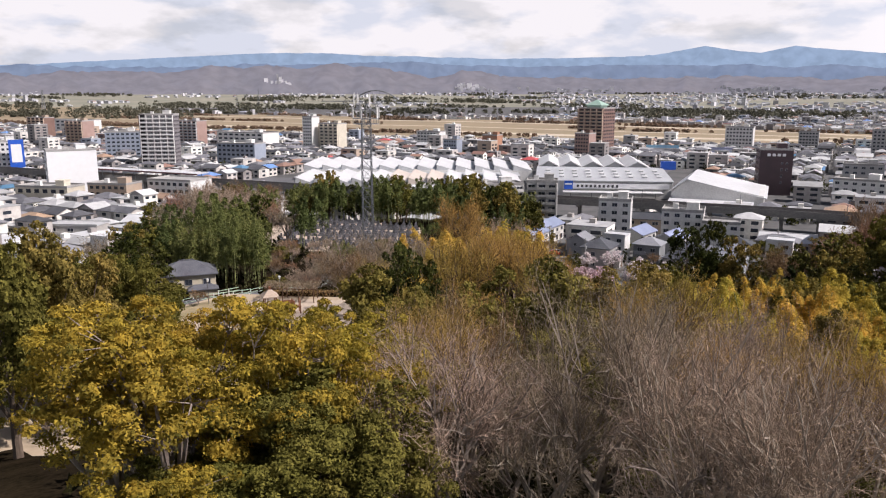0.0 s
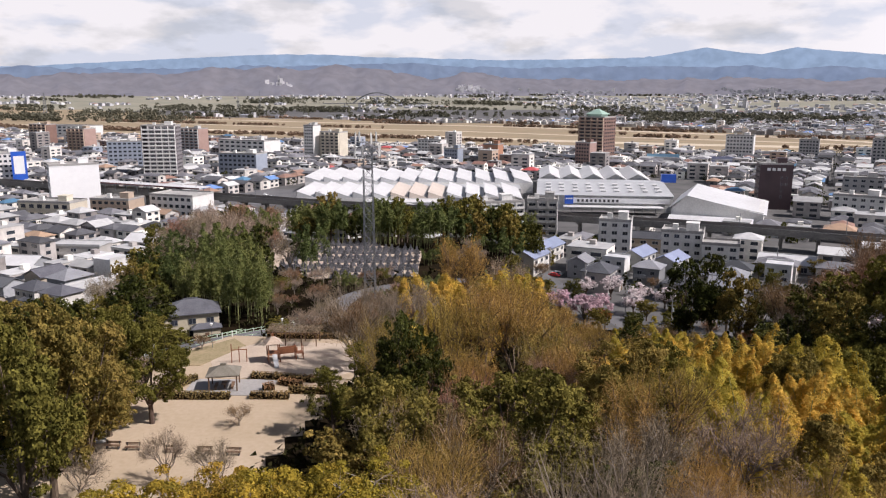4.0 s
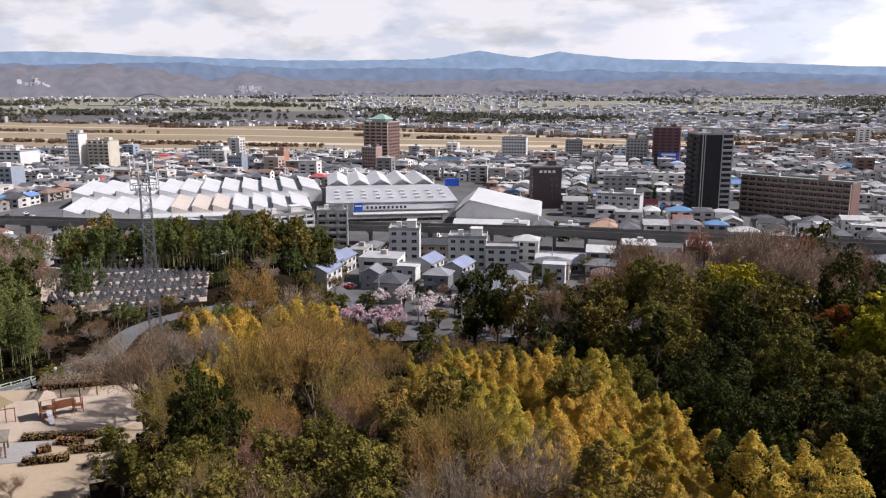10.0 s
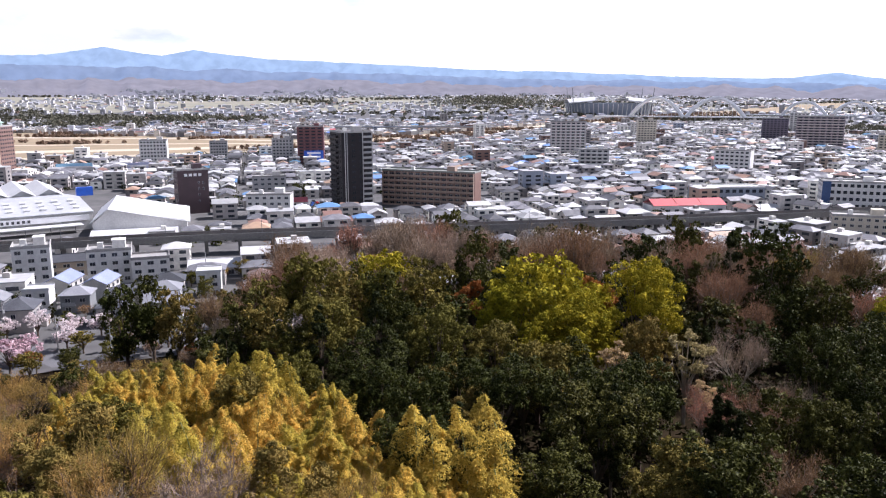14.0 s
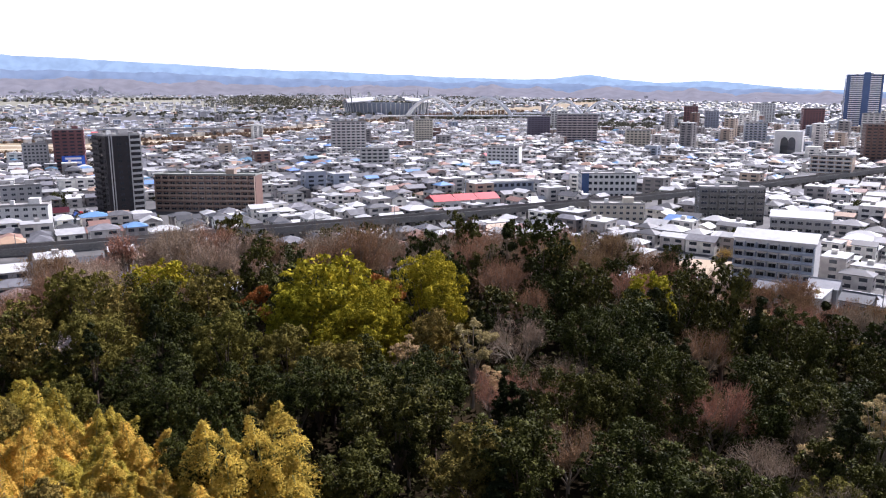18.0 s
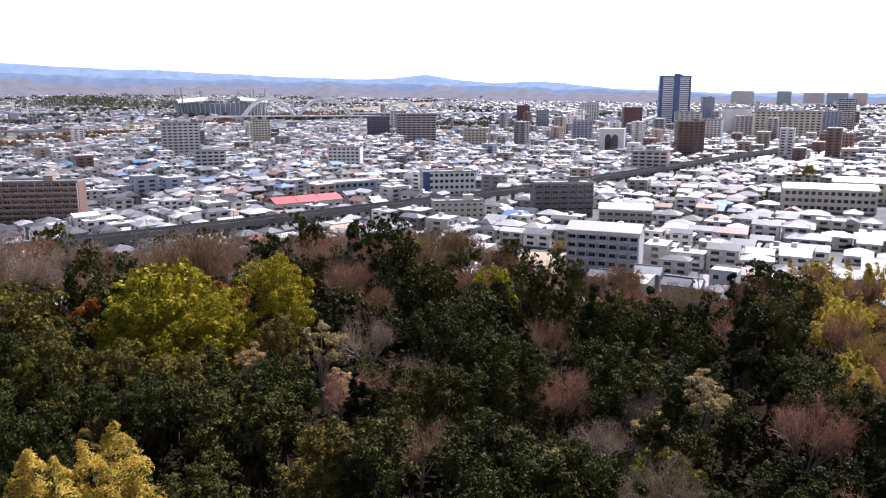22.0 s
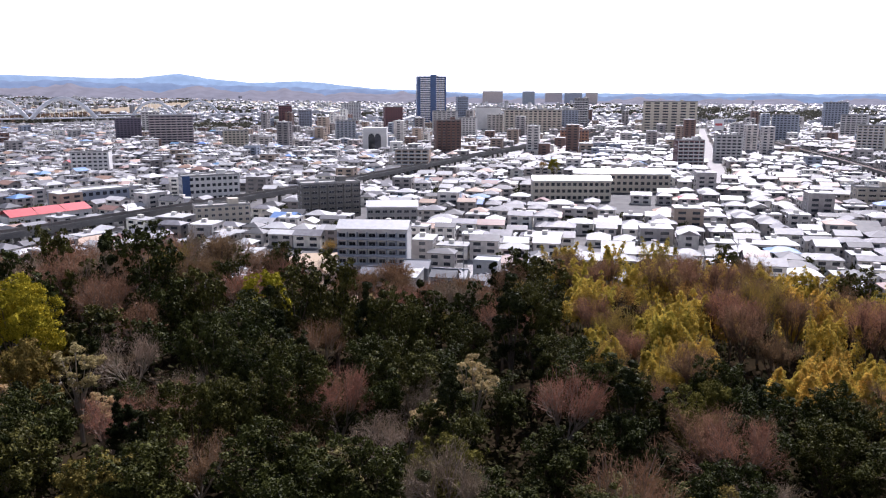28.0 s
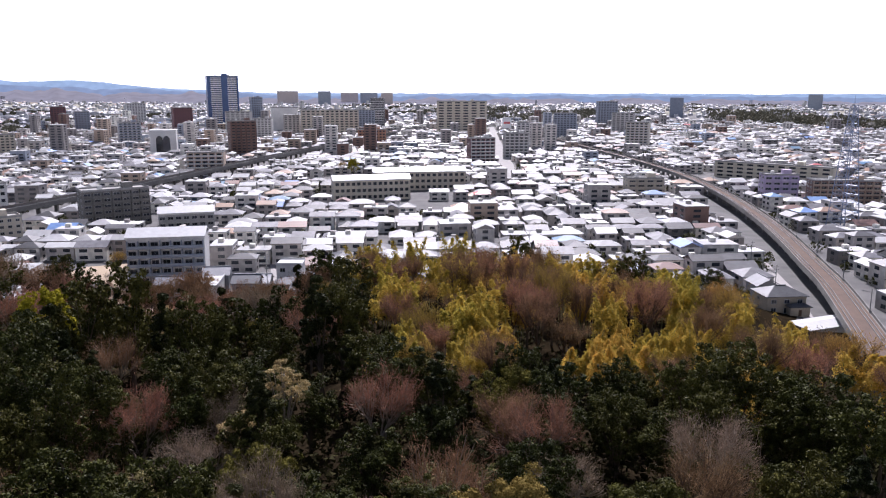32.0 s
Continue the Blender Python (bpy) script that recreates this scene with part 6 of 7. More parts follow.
RESERVED.append((878, 121, 22))

# ---- houses ----
HOUSE = []


def house(kind, label, w, d, floors, wall, roof, style, extra=0.0):
    ob = thing("house", 0, 0, -500, 0, label, "house", "houses of the town")
    h = 2.75 * floors + 0.3
    ws = Shape().box(0, 0, -0.3, w, d, h + 0.3)
    if extra:
        ws.box(w * 0.25, -d / 2 - extra / 2, -0.3, w * 0.5, extra, 3.2)
    if style == "gable":
        ws.add([(-w / 2, -d / 2, h), (-w / 2, d / 2, h), (-w / 2, 0, h + d * 0.24)], [(0, 2, 1)])
        ws.add([(w / 2, -d / 2, h), (w / 2, d / 2, h), (w / 2, 0, h + d * 0.24)], [(0, 1, 2)])
    part("wall", ws.mesh("wall", wall), ob)
    rs = Shape()
    if style == "hip":
        rs.hip(0, 0, h + 0.2, w + 1.2, d + 1.2, d * 0.27)
        rs.box(0, 0, h + 0.1 + d * 0.27, max(w - d, 0.4), 0.35, 0.28)
    elif style == "gable":
        rs.gable(0, 0, h + 0.12, w + 1.0, d + 1.2, (d + 1.2) * 0.24)
        rs.box(0, 0, h + 0.08 + (d + 1.2) * 0.24, w + 1.0, 0.3, 0.22)
    else:
        rs.box(0, 0, h, w + 0.3, d + 0.3, 0.3)
        rs.box(0, -d / 2 - 0.05, h + 0.3, w + 0.3, 0.2, 0.5).box(0, d / 2 + 0.05, h + 0.3, w + 0.3, 0.2, 0.5)
    if extra:
        rs.hip(w * 0.25, -d / 2 - extra / 2, 3.1, w * 0.5 + 0.9, extra + 0.9, 0.9)
    part("roof", rs.mesh("roof", roof), ob)
    for k in range(floors):
        n = 3 if w > 9 else 2
        for i in range(n):
            if k == 0 and extra and i == n - 1:
                continue
            part("window", win(1.7, 1.3 if k else 1.9), ob, pose(-w / 2 + w * (i + 0.5) / n, -d / 2, k * 2.75 + (0.9 if k else 0.35)))
        part("window", win(1.2, 1.1), ob, pose(-w / 2, 0.6, k * 2.75 + 1.0, 0, 0, -90))
    part("door", Shape().box(0, -0.03, 0, 0.95, 0.1, 2.05).box(0.36, -0.1, 0.95, 0.04, 0.06, 0.3).mesh("door", WOOD), ob,
         pose(w * 0.25, -d / 2 - extra, 0.05))
    if floors > 1 and not extra:
        part("balcony", Shape().box(0, -0.6, 0, w * 0.45, 1.2, 0.15).box(0, -1.15, 0.15, w * 0.45, 0.08, 0.95).mesh("balcony", wall), ob, pose(-w * 0.2, -d / 2, 2.75))
    HOUSE.append(ob)


house("a", "two-storey white house with a grey tiled hip roof", 9.5, 8, 2, HOUSE_PALE, TILE_ROOF, "hip", 2.0)
house("b", "two-storey cream house with a dark tiled gable roof", 10, 7.5, 2, HOUSE_BEIGE, TILE_ROOF, "gable")
house("c", "two-storey grey house with a slate gable roof", 8.5, 7.5, 2, HOUSE_GREY, SLATE_ROOF, "gable")
house("d", "two-storey pale house with a brown tiled hip roof", 9, 8.5, 2, HOUSE_PALE, BROWN_ROOF, "hip")
house("e", "three-storey white box house with a flat roof", 8, 7.5, 3, WHITE, WHITE_METAL, "flat")
house("f", "large old house with a grey tiled hip roof", 12.5, 9, 2, HOUSE_BEIGE, TILE_ROOF, "hip", 2.4)
house("g", "single-storey workshop with a pale sheet gable roof", 13, 9, 1, HOUSE_GREY, WHITE_METAL, "gable")
house("h", "two-storey apartment house with a pale flat roof", 15, 7.5, 2, HOUSE_PALE, ROOF_PALE, "flat")
house("i", "two-storey white house with a pale slate hip roof", 9, 8, 2, HOUSE_GREY, SLATE_ROOF, "hip")

SHEET_BLUE = mat("blue_grey_sheet_roof", (0.27, 0.31, 0.42), (0.20, 0.235, 0.33), rough=0.5, scale=0.2, fine=3.0, obj_var=0.15)
house("j", "two-storey terrace house with a blue-grey sheet roof", 13, 8, 2, HOUSE_PALE, SHEET_BLUE, "gable")
for x, y, a in ((37, 280, 58), (34, 264, 58), (75, 276, 52), (84, 266, 52), (44, 292, 58)):
    copy_thing(HOUSE[-1], pose(x, y, hill(x, y), 0, 0, a))
    RESERVED.append((x, y, 8))
for x, y, k, a in ((-138, 296, 7, -6), (-152, 276, 6, -6), (86, 309, 1, -20), (-118, 318, 6, -14), (129, 274, 6, -28)):
    copy_thing(HOUSE[k], pose(x, y, hill(x, y), 0, 0, a)).scale = (1.4, 1.25, 1.0)
    RESERVED.append((x, y, 9))

# things that keep their ground free of houses
RESERVED += [(42, 207, 13), (58, 226, 12), (302, 70, 22), (320, 84, 16), (284, 62, 14), (150, 515, 30), (165, 545, 30), (-15, 505, 92), (60, 470, 40), (50, 385, 26), (80, 372, 24), (100, 450, 60), (100, 520, 48), (143, 400, 46), (-90, 470, 40), (235, 30, 24), (245, 52, 16), (337, -280, 12), (600, -60, 40), (450, -95, 30), (300, 400, 20), (330, 330, 28), 
             (262, 412, 24)]


def open_ground(x, y, size):
    if near_line(x, y, LINE_A) < 12 + size or near_line(x, y, LINE_B) < 11 + size or near_line(x, y, STREET) < 8 + size * 0.6 or near_line(x, y, STREET_B) < 1 + size * 0.6 or near_line(x, y, STREET_C) < 3 + size * 0.7:
        return False
    return all(math.hypot(x - a, y - b) > c + size * 0.6 for a, b, c in RESERVED)



town, town_n = Shape(), 0
near_houses = 0
garden_near = []
LOT_U, LOT_V = 12.5, 12.0
SOUTH = radians(-8.0)
for sector, iu, iv in [(k, i, j) for k in (0, 1) for i in range(-150, 260) for j in range(-150, 260)]:
    if True:
        turn = SOUTH if sector else GRID
        u = iu * LOT_U + (iu // 6) * 5.0
        v = iv * LOT_V + (iv // 2) * 4.6
        if sector:
            u = iu * 12.0 + (iu // 2) * 4.4
            v = iv * 12.8 + (iv // 7) * 4.0 + (iu // 2) * 31.7 % 23
        u += RNG.uniform(-1.2, 1.2)
        v += RNG.uniform(-0.8, 0.8)
        x, y = u * math.cos(turn) - v * math.sin(turn), u * math.sin(turn) + v * math.cos(turn)
        if (azimuth(x, y) < -67) != (sector == 1):
            continue
        r, az = math.hypot(x, y), azimuth(x, y)
        if r > 1750 or az > 36 or az < -138 or r < wood_edge(az) + 16 or hill(x, y) > 2.5:
            continue
        if r < 320 and az > 4 and not (az > 20 and r > 245):
            continue
        if -31 < az < -13 and r < 242:
            continue
        roll = RNG.uniform()
        if roll < 0.07 or is_field(x, y) or not open_ground(x, y, 6):
            continue
        if y > 0 and is_field(x * 1.05, y * 1.05):
            continue
        quarter = int(RNG.integers(0, 4)) * 90
        if roll < 0.6:
            quarter = pick((270, 4), (90, 2), (0, 1)) if sector else pick((0, 3), (180, 1), (270, 1))
        if r < 278 and -128 < az < 32:
            src = HOUSE[int(pick((0, 4), (1, 4), (2, 3), (3, 1), (4, 2.5), (5, 2), (6, 1.4), (7, 1.2), (8, 3)))]
            ob = copy_thing(src, pose(x, y, hill(x, y), 0, 0, math.degrees(turn) + quarter + RNG.uniform(-3, 3)))
            k = RNG.uniform(0.9, 1.1)
            ob.scale = (k, k * RNG.uniform(0.95, 1.05), k * RNG.uniform(0.95, 1.08))
            near_houses += 1
            garden_near.append((x, y))
            continue
        # farther houses: walls, roof and window strips, joined
        a = turn + radians(quarter) + RNG.uniform(-0.05, 0.05)
        w, d = RNG.uniform(8.5, 13.5), RNG.uniform(6.5, 10)
        downtown = 820 < r < 1700 and -112 < az < -74
        kind = pick(("hip", 5), ("gable", 3), ("flat", 2.2), ("big", 2.4 if downtown else 0.45))
        rm = int(pick((1, 6), (2, 3.0), (3, 1.1), (4, 0.35), (9, 0.03)))
        h = pick((5.6, 6), (3.2, 1), (8.4, 1.2))
        if kind == "big":
            w, d, h = RNG.uniform(12, 15), RNG.uniform(11, 13), float(pick((9, 3), (12, 2), (16, 1.2 if r > 450 else 0), (24, 0.25 if r > 600 else 0), (34, 0.5 if downtown else 0)))
            kind = "flat"
        tall = h > 11
        town.box(x, y, -0.2, w, d, h + 0.2, a, int(pick((0, 5), (6, 1.6), (7, 1.2), (8, 1))) if tall else 0)
        if kind == "hip":
            town.hip(x, y, h + 0.15, w + 1.1, d + 1.1, d * 0.23, a, rm)
        elif kind == "gable":
            town.gable(x, y, h + 0.15, w + 1.0, d + 1.1, d * 0.23, a, rm, wall=0)
        else:
            town.box(x, y, h, w + 0.3, d + 0.3, 0.35, a, 2)
            town.box(x + 1, y + 1, h + 0.35, 2.2, 2.2, 1.6, a, 0)
        if r < 1000 or tall:
            c, s = math.cos(a), math.sin(a)
            fl = max(1, int(h / 2.8))
            for k in range(fl):
                for ox, oy, aa in ((-w * 0.24, -d / 2, 0), (w * 0.24, -d / 2, 0), (-w / 2, 0, 1.5708), (-w * 0.24, d / 2, 0), (w * 0.24, d / 2, 0), (w / 2, 0, 1.5708)):
                    hw = w * 0.13 if not aa else d * 0.15
                    ex, ey = (c, s) if not aa else (-s, c)
                    g_ = 1 + 0.04 / max(abs(ox), abs(oy))
                    bx, by = x + ox * g_ * c - oy * g_ * s, y + ox * g_ * s + oy * g_ * c
                    zb = k * 2.8 + 0.8
                    town.add([(bx - ex * hw, by - ey * hw, zb), (bx + ex * hw, by + ey * hw, zb), (bx + ex * hw, by + ey * hw, zb + 1.35), (bx - ex * hw, by - ey * hw, zb + 1.35)], [(0, 1, 2, 3)], 5)
        town_n += 1
tagged(new("town_houses", town.mesh("town_houses", WALL_MIX, ROOF_MIX, ROOF_PALE, ROOF_WARM, ROOF_BLUE, GLASS, TAN, BLUE_GREY, BROWN_TILE, RED_ROOF)), "dense low town of pale houses with grey roofs", "houses", kind="stuff")

# far suburbs across the river and to the south
far = Shape()
for i in range(11000):
    az = RNG.uniform(-140, 34)
    rr = math.sqrt(RNG.uniform(1500 ** 2, 4300 ** 2))
    x, y = polar(az, rr)
    if is_field(x, y) or math.hypot(x - 1870, y - 1000) < 330 or (rr < 1760 and not is_field(x * 0.9, y * 0.9) and y < 900):
        continue
    u, v = uv(x, y)
    if noise.noise(Vector((x * 0.0016, y * 0.0016, 2))) < -0.3 and az > -50 or -9 < az < 3 and rr < 2700:
        continue
    if az > -8 and noise.noise(Vector((x * 0.0024, y * 0.0024, 8))) < 0.12:
        continue
    a = GRID + RNG.uniform(-0.4, 0.4)
    w, d, h = RNG.uniform(9, 18), RNG.uniform(8, 13), float(pick((6, 8), (9, 1.6), (13, 0.5), (24, 0.07)))
    g = hill(x, y)
    far.box(x, y, g - 0.5, w, d, h + 0.5, a, 0)
    if h < 8:
        far.hip(x, y, g + h + 0.1, w + 1, d + 1, d * 0.25, a, int(pick((1, 5), (2, 3), (3, 1))))
    else:
        far.box(x, y, g + h, w + 0.3, d + 0.3, 0.5, a, 2)
for i in range(4600):                  # and up the lower slopes of the hills
    az, q = RNG.uniform(-60, 12), RNG.uniform(0.02, 0.6) ** 1.5
    if noise.noise(Vector((az * 0.22, q * 4, 5))) < (-0.12 if az < -9 else 0.25):
        continue
    x, y = polar(az, 4420 - 420 * (1 - q))
    g = ridge_slope(az, q, ridge_top(az, 4420, NEAR_RIDGE, 9.0, 26), 9.0)
    w, h = RNG.uniform(9, 20), float(pick((6, 7), (10, 1), (22, 0.12)))
    far.box(x, y, g - 12, w, 12, h + 12, radians(az), 0, top=2)
tagged(new("far_suburbs", far.mesh("far_suburbs", WALL_HAZED, ROOF_HAZED, ROOF_PALE, ROOF_WARM)), "distant suburbs across the plain, houses coloured paler for haze", "houses", kind="stuff")

# woods, river belts and copses far off
def copse(name, label, spots, m, size, per):
    cen = []
    for x, y, spread, hh, n in spots:
        for k in range(n):
            px, py = RNG.normal(size=2)
            p = np.array([x + px * spread[0] * UX - py * spread[1] * UY, y + px * spread[0] * UY + py * spread[1] * UX, 0])
            p[2] = hill(p[0], p[1])
            rr, h2 = hh * RNG.uniform(0.4, 0.65), hh * RNG.uniform(0.7, 1.15)
            d = unit(RNG.normal(size=(per, 3)) + np.array([0, 0, 0.4]))
            cen.append(p + np.array([0, 0, h2 * 0.5]) + d * np.array([rr, rr, h2 * 0.5]) * RNG.uniform(0.75, 1.05, per)[:, None])
    cen = np.concatenate(cen)
    nor = unit(RNG.normal(size=cen.shape) + np.array([0, 0, 0.6]))
    vs, fs = clumps(cen, nor, size * RNG.uniform(0.6, 1.4, len(cen)), 0.8)
    return tagged(new(name, cloud_mesh(name, vs, fs, m)), label, "trees", kind="stuff")


spots, brush = [], []
for i in range(80):                    # belts along the river fields
    u = RNG.uniform(-1500, 1500)
    lo, hi = river_edges(u)
    v = lo + (hi - lo) * RNG.choice([0.16, 0.2, 0.55, 0.85, 1.0]) + RNG.normal() * 10
    brush.append((u * UX - v * UY, u * UY + v * UX, (34, 3.5), 4.4, 36))
for i in range(110):
    az, rr = RNG.uniform(-130, 34), RNG.uniform(1900, 4350)
    x, y = polar(az, rr)
    spots.append((x, y, (85, 16), 10, 34))
for az, rr, hh in ((-17, 1700, 16), (-18, 1900, 20), (-19.5, 1620, 15), (-21, 1850, 20), (-24, 1950, 18), (-27, 1900, 18), (-47, 3000, 40), (-45.5, 2950, 44), (-44, 2950, 38), (-50, 2900, 30), (27, 2100, 20), (22, 2200, 20), (-70, 1500, 14), (-72, 1450, 14), (-108, 2000, 18), (-111, 2100, 20), (-122.5, 2000, 26), (-124.6, 1900, 30), (-126.5, 1800, 26), (-129, 1700, 22), (-131, 1600, 20), (-106.5, 2600, 24), (-113, 2400, 20), (8, 2500, 16), (14, 2300, 18), (18, 2600, 18), (3, 2900, 18), (-3, 3000, 16), (11, 3200, 20), (20, 1900, 15), (-12, 2500, 18)):
    x, y = polar(az, rr)
    spots.append((x, y, (80, 40), hh, 44))
gardens = []
for i in range(6000):
    az, rr = RNG.uniform(-132, 32), math.sqrt(RNG.uniform(230 ** 2, 1150 ** 2))
    x, y = polar(az, rr)
    if rr > wood_edge(az) + 14 and hill(x, y) < 1.5 and not is_field(x, y) and open_ground(x, y, 0) and noise.noise(Vector((x * 0.012, y * 0.012, 4))) > -0.1:
        gardens.append((x, y, (2.2, 1.2), RNG.uniform(2.4, 6.5), 2))
copse("garden_shrubs", "dark evergreen shrubs and hedges between the town houses", gardens, EVERGREEN, 0.55, 46)
copse("river_brush", "brown leafless brush along the river fields", brush, FAR_BRUSH, 1.7, 30)
copse("distant_woods", "dark copses and tree belts on the river plain", spots, FAR_WOOD, 2.6, 34)

# pale sand banks along the river
for k, (off, wid) in enumerate(((0.06, 13), (0.27, 20), (0.5, 8), (0.8, 12))):
    line = []
    for i in range(60):
        u = -1500 + 52 * i
        lo, hi = river_edges(u)
        v = lo + (hi - lo) * off + 9 * math.sin(u / 90 + k)
        line.append((u * UX - v * UY, u * UY + v * UX))
    tagged(new("ground_sandbank", strip(line, wid, 0.25).mesh("ground_sandbank", SANDBANK)), "pale sand bank along the dry river", "sand", kind="structure")

# ---- the park on the hill ----
def ribbon(name, line, half, zf, m, label, cat):
    fine = [(p[0], p[1]) for p in along(curve_line(line), 2.5)]
    return tagged(new(name, strip(fine, half, zf).mesh(name, m)), label, cat, kind="structure")


lawn = Shape().prism(PARK, 18.0, 20.05).mesh("park_lawn", SAND)
tagged(new("ground_park", lawn), "sandy worn spring lawn of the hill park", "lawn", kind="structure")
pl = [(-34, 113.5), (-16, 113), (-11, 118), (-16, 130), (-30, 131.5), (-38, 124)]
tagged(new("ground_playground", Shape().prism(pl, 19, 20.10).mesh("playground", GRAVEL)), "pale gravel playground", "playground", kind="structure")
tagged(new("ground_bank", Shape().prism([(-43, 119), (-38, 119), (-33, 129), (-36, 133), (-44, 124)], 19, 20.14).mesh("bank", GRASS)), "grassy bank beside the playground", "grass", kind="structure")
tagged(new("pavement_gazebo", Shape().prism([(-37, 106.6), (-25, 106.2), (-24, 112.5), (-37, 113)], 19, 20.13).mesh("pavement_gazebo", PALE_ROAD)), "paved terrace round the gazebo", "pavement", kind="structure")
ribbon("road_park", ROAD, 2.6, lambda x, y: max(hill(x, y), 0) + 0.35, ASPHALT, "narrow grey asphalt road climbing past the park", "road")

GAZEBO_ROOF = mat("weathered_shingle", (0.22, 0.20, 0.16), (0.14, 0.125, 0.10), rough=0.8, scale=0.8, fine=6.0, bump=0.3)
gz = thing("gazebo", -31.5, 109.5, 20.13, 8, "wooden park gazebo with a weathered grey hipped roof", "gazebo")
part("roof", Shape().hip(0, 0, 2.5, 4.8, 4.0, 1.05, t=0.16).box(0, 0, 3.5, 0.9, 0.35, 0.3).mesh("roof", GAZEBO_ROOF), gz, label="weathered grey-brown hipped roof")
for px, py in ((-2.0, -1.7), (2.0, -1.7), (2.0, 1.7), (-2.0, 1.7)):
    part("post", Shape().box(px, py, 0, 0.2, 0.2, 2.45).mesh("post", WOOD), gz)
part("beam", Shape().box(0, -1.7, 2.2, 4.4, 0.16, 0.2).box(0, 1.7, 2.2, 4.4, 0.16, 0.2).mesh("beam", WOOD), gz)
for px in (-1.2, 1.2):
    part("bench", Shape().box(px, 0, 0.38, 0.45, 2.2, 0.08).box(px, -0.9, 0, 0.35, 0.1, 0.38).box(px, 0.9, 0, 0.35, 0.1, 0.38).mesh("bench", WOOD), gz)
part("table", Shape().box(0, 0, 0.66, 0.8, 1.6, 0.08).box(0, 0, 0, 0.25, 0.5, 0.66).mesh("table", WOOD), gz)

ORANGE_WOOD = mat("orange_stained_wood", (0.30, 0.12, 0.055), (0.20, 0.08, 0.04), rough=0.6, scale=1.0, fine=6.0)
pg = thing("play_tower", -26.5, 121, 20.1, 20, "orange timber play tower with a peaked roof and slide", "playground")
for px, py in ((-0.9, -0.9), (0.9, -0.9), (0.9, 0.9), (-0.9, 0.9)):
    part("post", Shape().box(px, py, 0, 0.16, 0.16, 3.3).mesh("post", ORANGE_WOOD), pg)
part("deck", Shape().box(0, 0, 1.4, 2.0, 2.0, 0.1).mesh("deck", ORANGE_WOOD), pg)
part("roof", Shape().hip(0, 0, 3.3, 2.7, 2.7, 1.1, t=0.1).mesh("roof", TAN), pg)
part("finial", Shape().box(0, 0, 4.3, 0.3, 0.3, 0.5).mesh("finial", ORANGE_WOOD), pg)
part("slide", Shape().add([(-0.35, -1, 1.5), (0.35, -1, 1.5), (0.35, -3.6, 0.2), (-0.35, -3.6, 0.2), (-0.35, -1, 1.25), (0.35, -1, 1.25), (0.35, -3.6, 0), (-0.35, -3.6, 0)],
                          [(0, 1, 2, 3)[::-1], (4, 5, 6, 7), (0, 3, 7, 4), (1, 5, 6, 2)]).mesh("slide", GREY_METAL), pg)
part("walkway", Shape().box(2.4, 0, 1.2, 3.0, 1.0, 0.1).box(2.4, 0.5, 1.3, 3.0, 0.06, 0.8).box(2.4, -0.5, 1.3, 3.0, 0.06, 0.8).mesh("walkway", ORANGE_WOOD), pg)
for px in (3.6, 4.8):
    for py in (-0.6, 0.6):
        part("post", Shape().box(px, py, 0, 0.14, 0.14, 2.3).mesh("post", ORANGE_WOOD), pg)
part("low_deck", Shape().box(4.2, 0, 1.0, 1.4, 1.4, 0.1).mesh("low_deck", ORANGE_WOOD), pg)
for i in range(5):
    part("rung", Shape().box(0, 1.1 + 0.08 * i, 0.25 + 0.27 * i, 1.2, 0.08, 0.08).mesh("rung", ORANGE_WOOD), pg)
sw = thing("climbing_frame", -32, 120.5, 20.1, 10, "tall timber posts of a climbing frame", "playground")
for k in range(3):
    part("post", Shape().box(-1.2 + 1.2 * k, 0, 0, 0.14, 0.14, 3.2 - 0.5 * k).mesh("post", ORANGE_WOOD), sw)
part("crossbar", Shape().box(0, 0, 2.1, 2.6, 0.12, 0.12).mesh("crossbar", ORANGE_WOOD), sw)


def bench(x, y, a):
    ob = thing("park_bench", x, y, 20.05, a, "dark wooden park bench on the sandy lawn", "bench", "park benches")
    for k in range(3):
        part("seat_slat", Shape().box(0, -0.2 + 0.17 * k, 0.42, 1.9, 0.14, 0.05).mesh("seat_slat", WOOD), ob)
    for k in range(2):
        part("back_slat", Shape().box(0, 0.3, 0.58 + 0.18 * k, 1.9, 0.05, 0.13).mesh("back_slat", WOOD), ob)
    for px in (-0.75, 0.75):
        part("leg", Shape().box(px, 0, 0, 0.08, 0.5, 0.42).box(px, 0.27, 0.42, 0.08, 0.06, 0.5).mesh("leg", DARK_STEEL), ob)


for i, (x, y) in enumerate(((-40, 89.4), (-37.4, 89.0), (-32.3, 88.2), (-28.2, 87.8), (-24.6, 87.5))):
    bench(x, y, -4 + 4 * (i % 2))
bd = thing("notice_board", -43.2, 91.6, 20.05, 20, "white and blue park notice board on posts", "sign")
part("panel", Shape().box(0, 0, 0.7, 1.8, 0.12, 1.1).mesh("panel", SIGN_WHITE), bd)
part("roof", Shape().gable(0, 0, 1.85, 2.1, 0.8, 0.25, t=0.06).mesh("roof", BLUE_GREY), bd)
part("plinth", Shape().box(0, -0.2, 0, 2.6, 1.6, 0.12).mesh("plinth", CONCRETE), bd)
for px in (-0.85, 0.85):
    part("post", Shape().box(px, 0, 0.1, 0.1, 0.1, 1.75).mesh("post", WOOD), bd)
    part("blue_band", Shape().box(px * 0.5, -0.09, 0.95, 0.6, 0.05, 0.5).mesh("blue_band", BLUE_SIGN), bd)


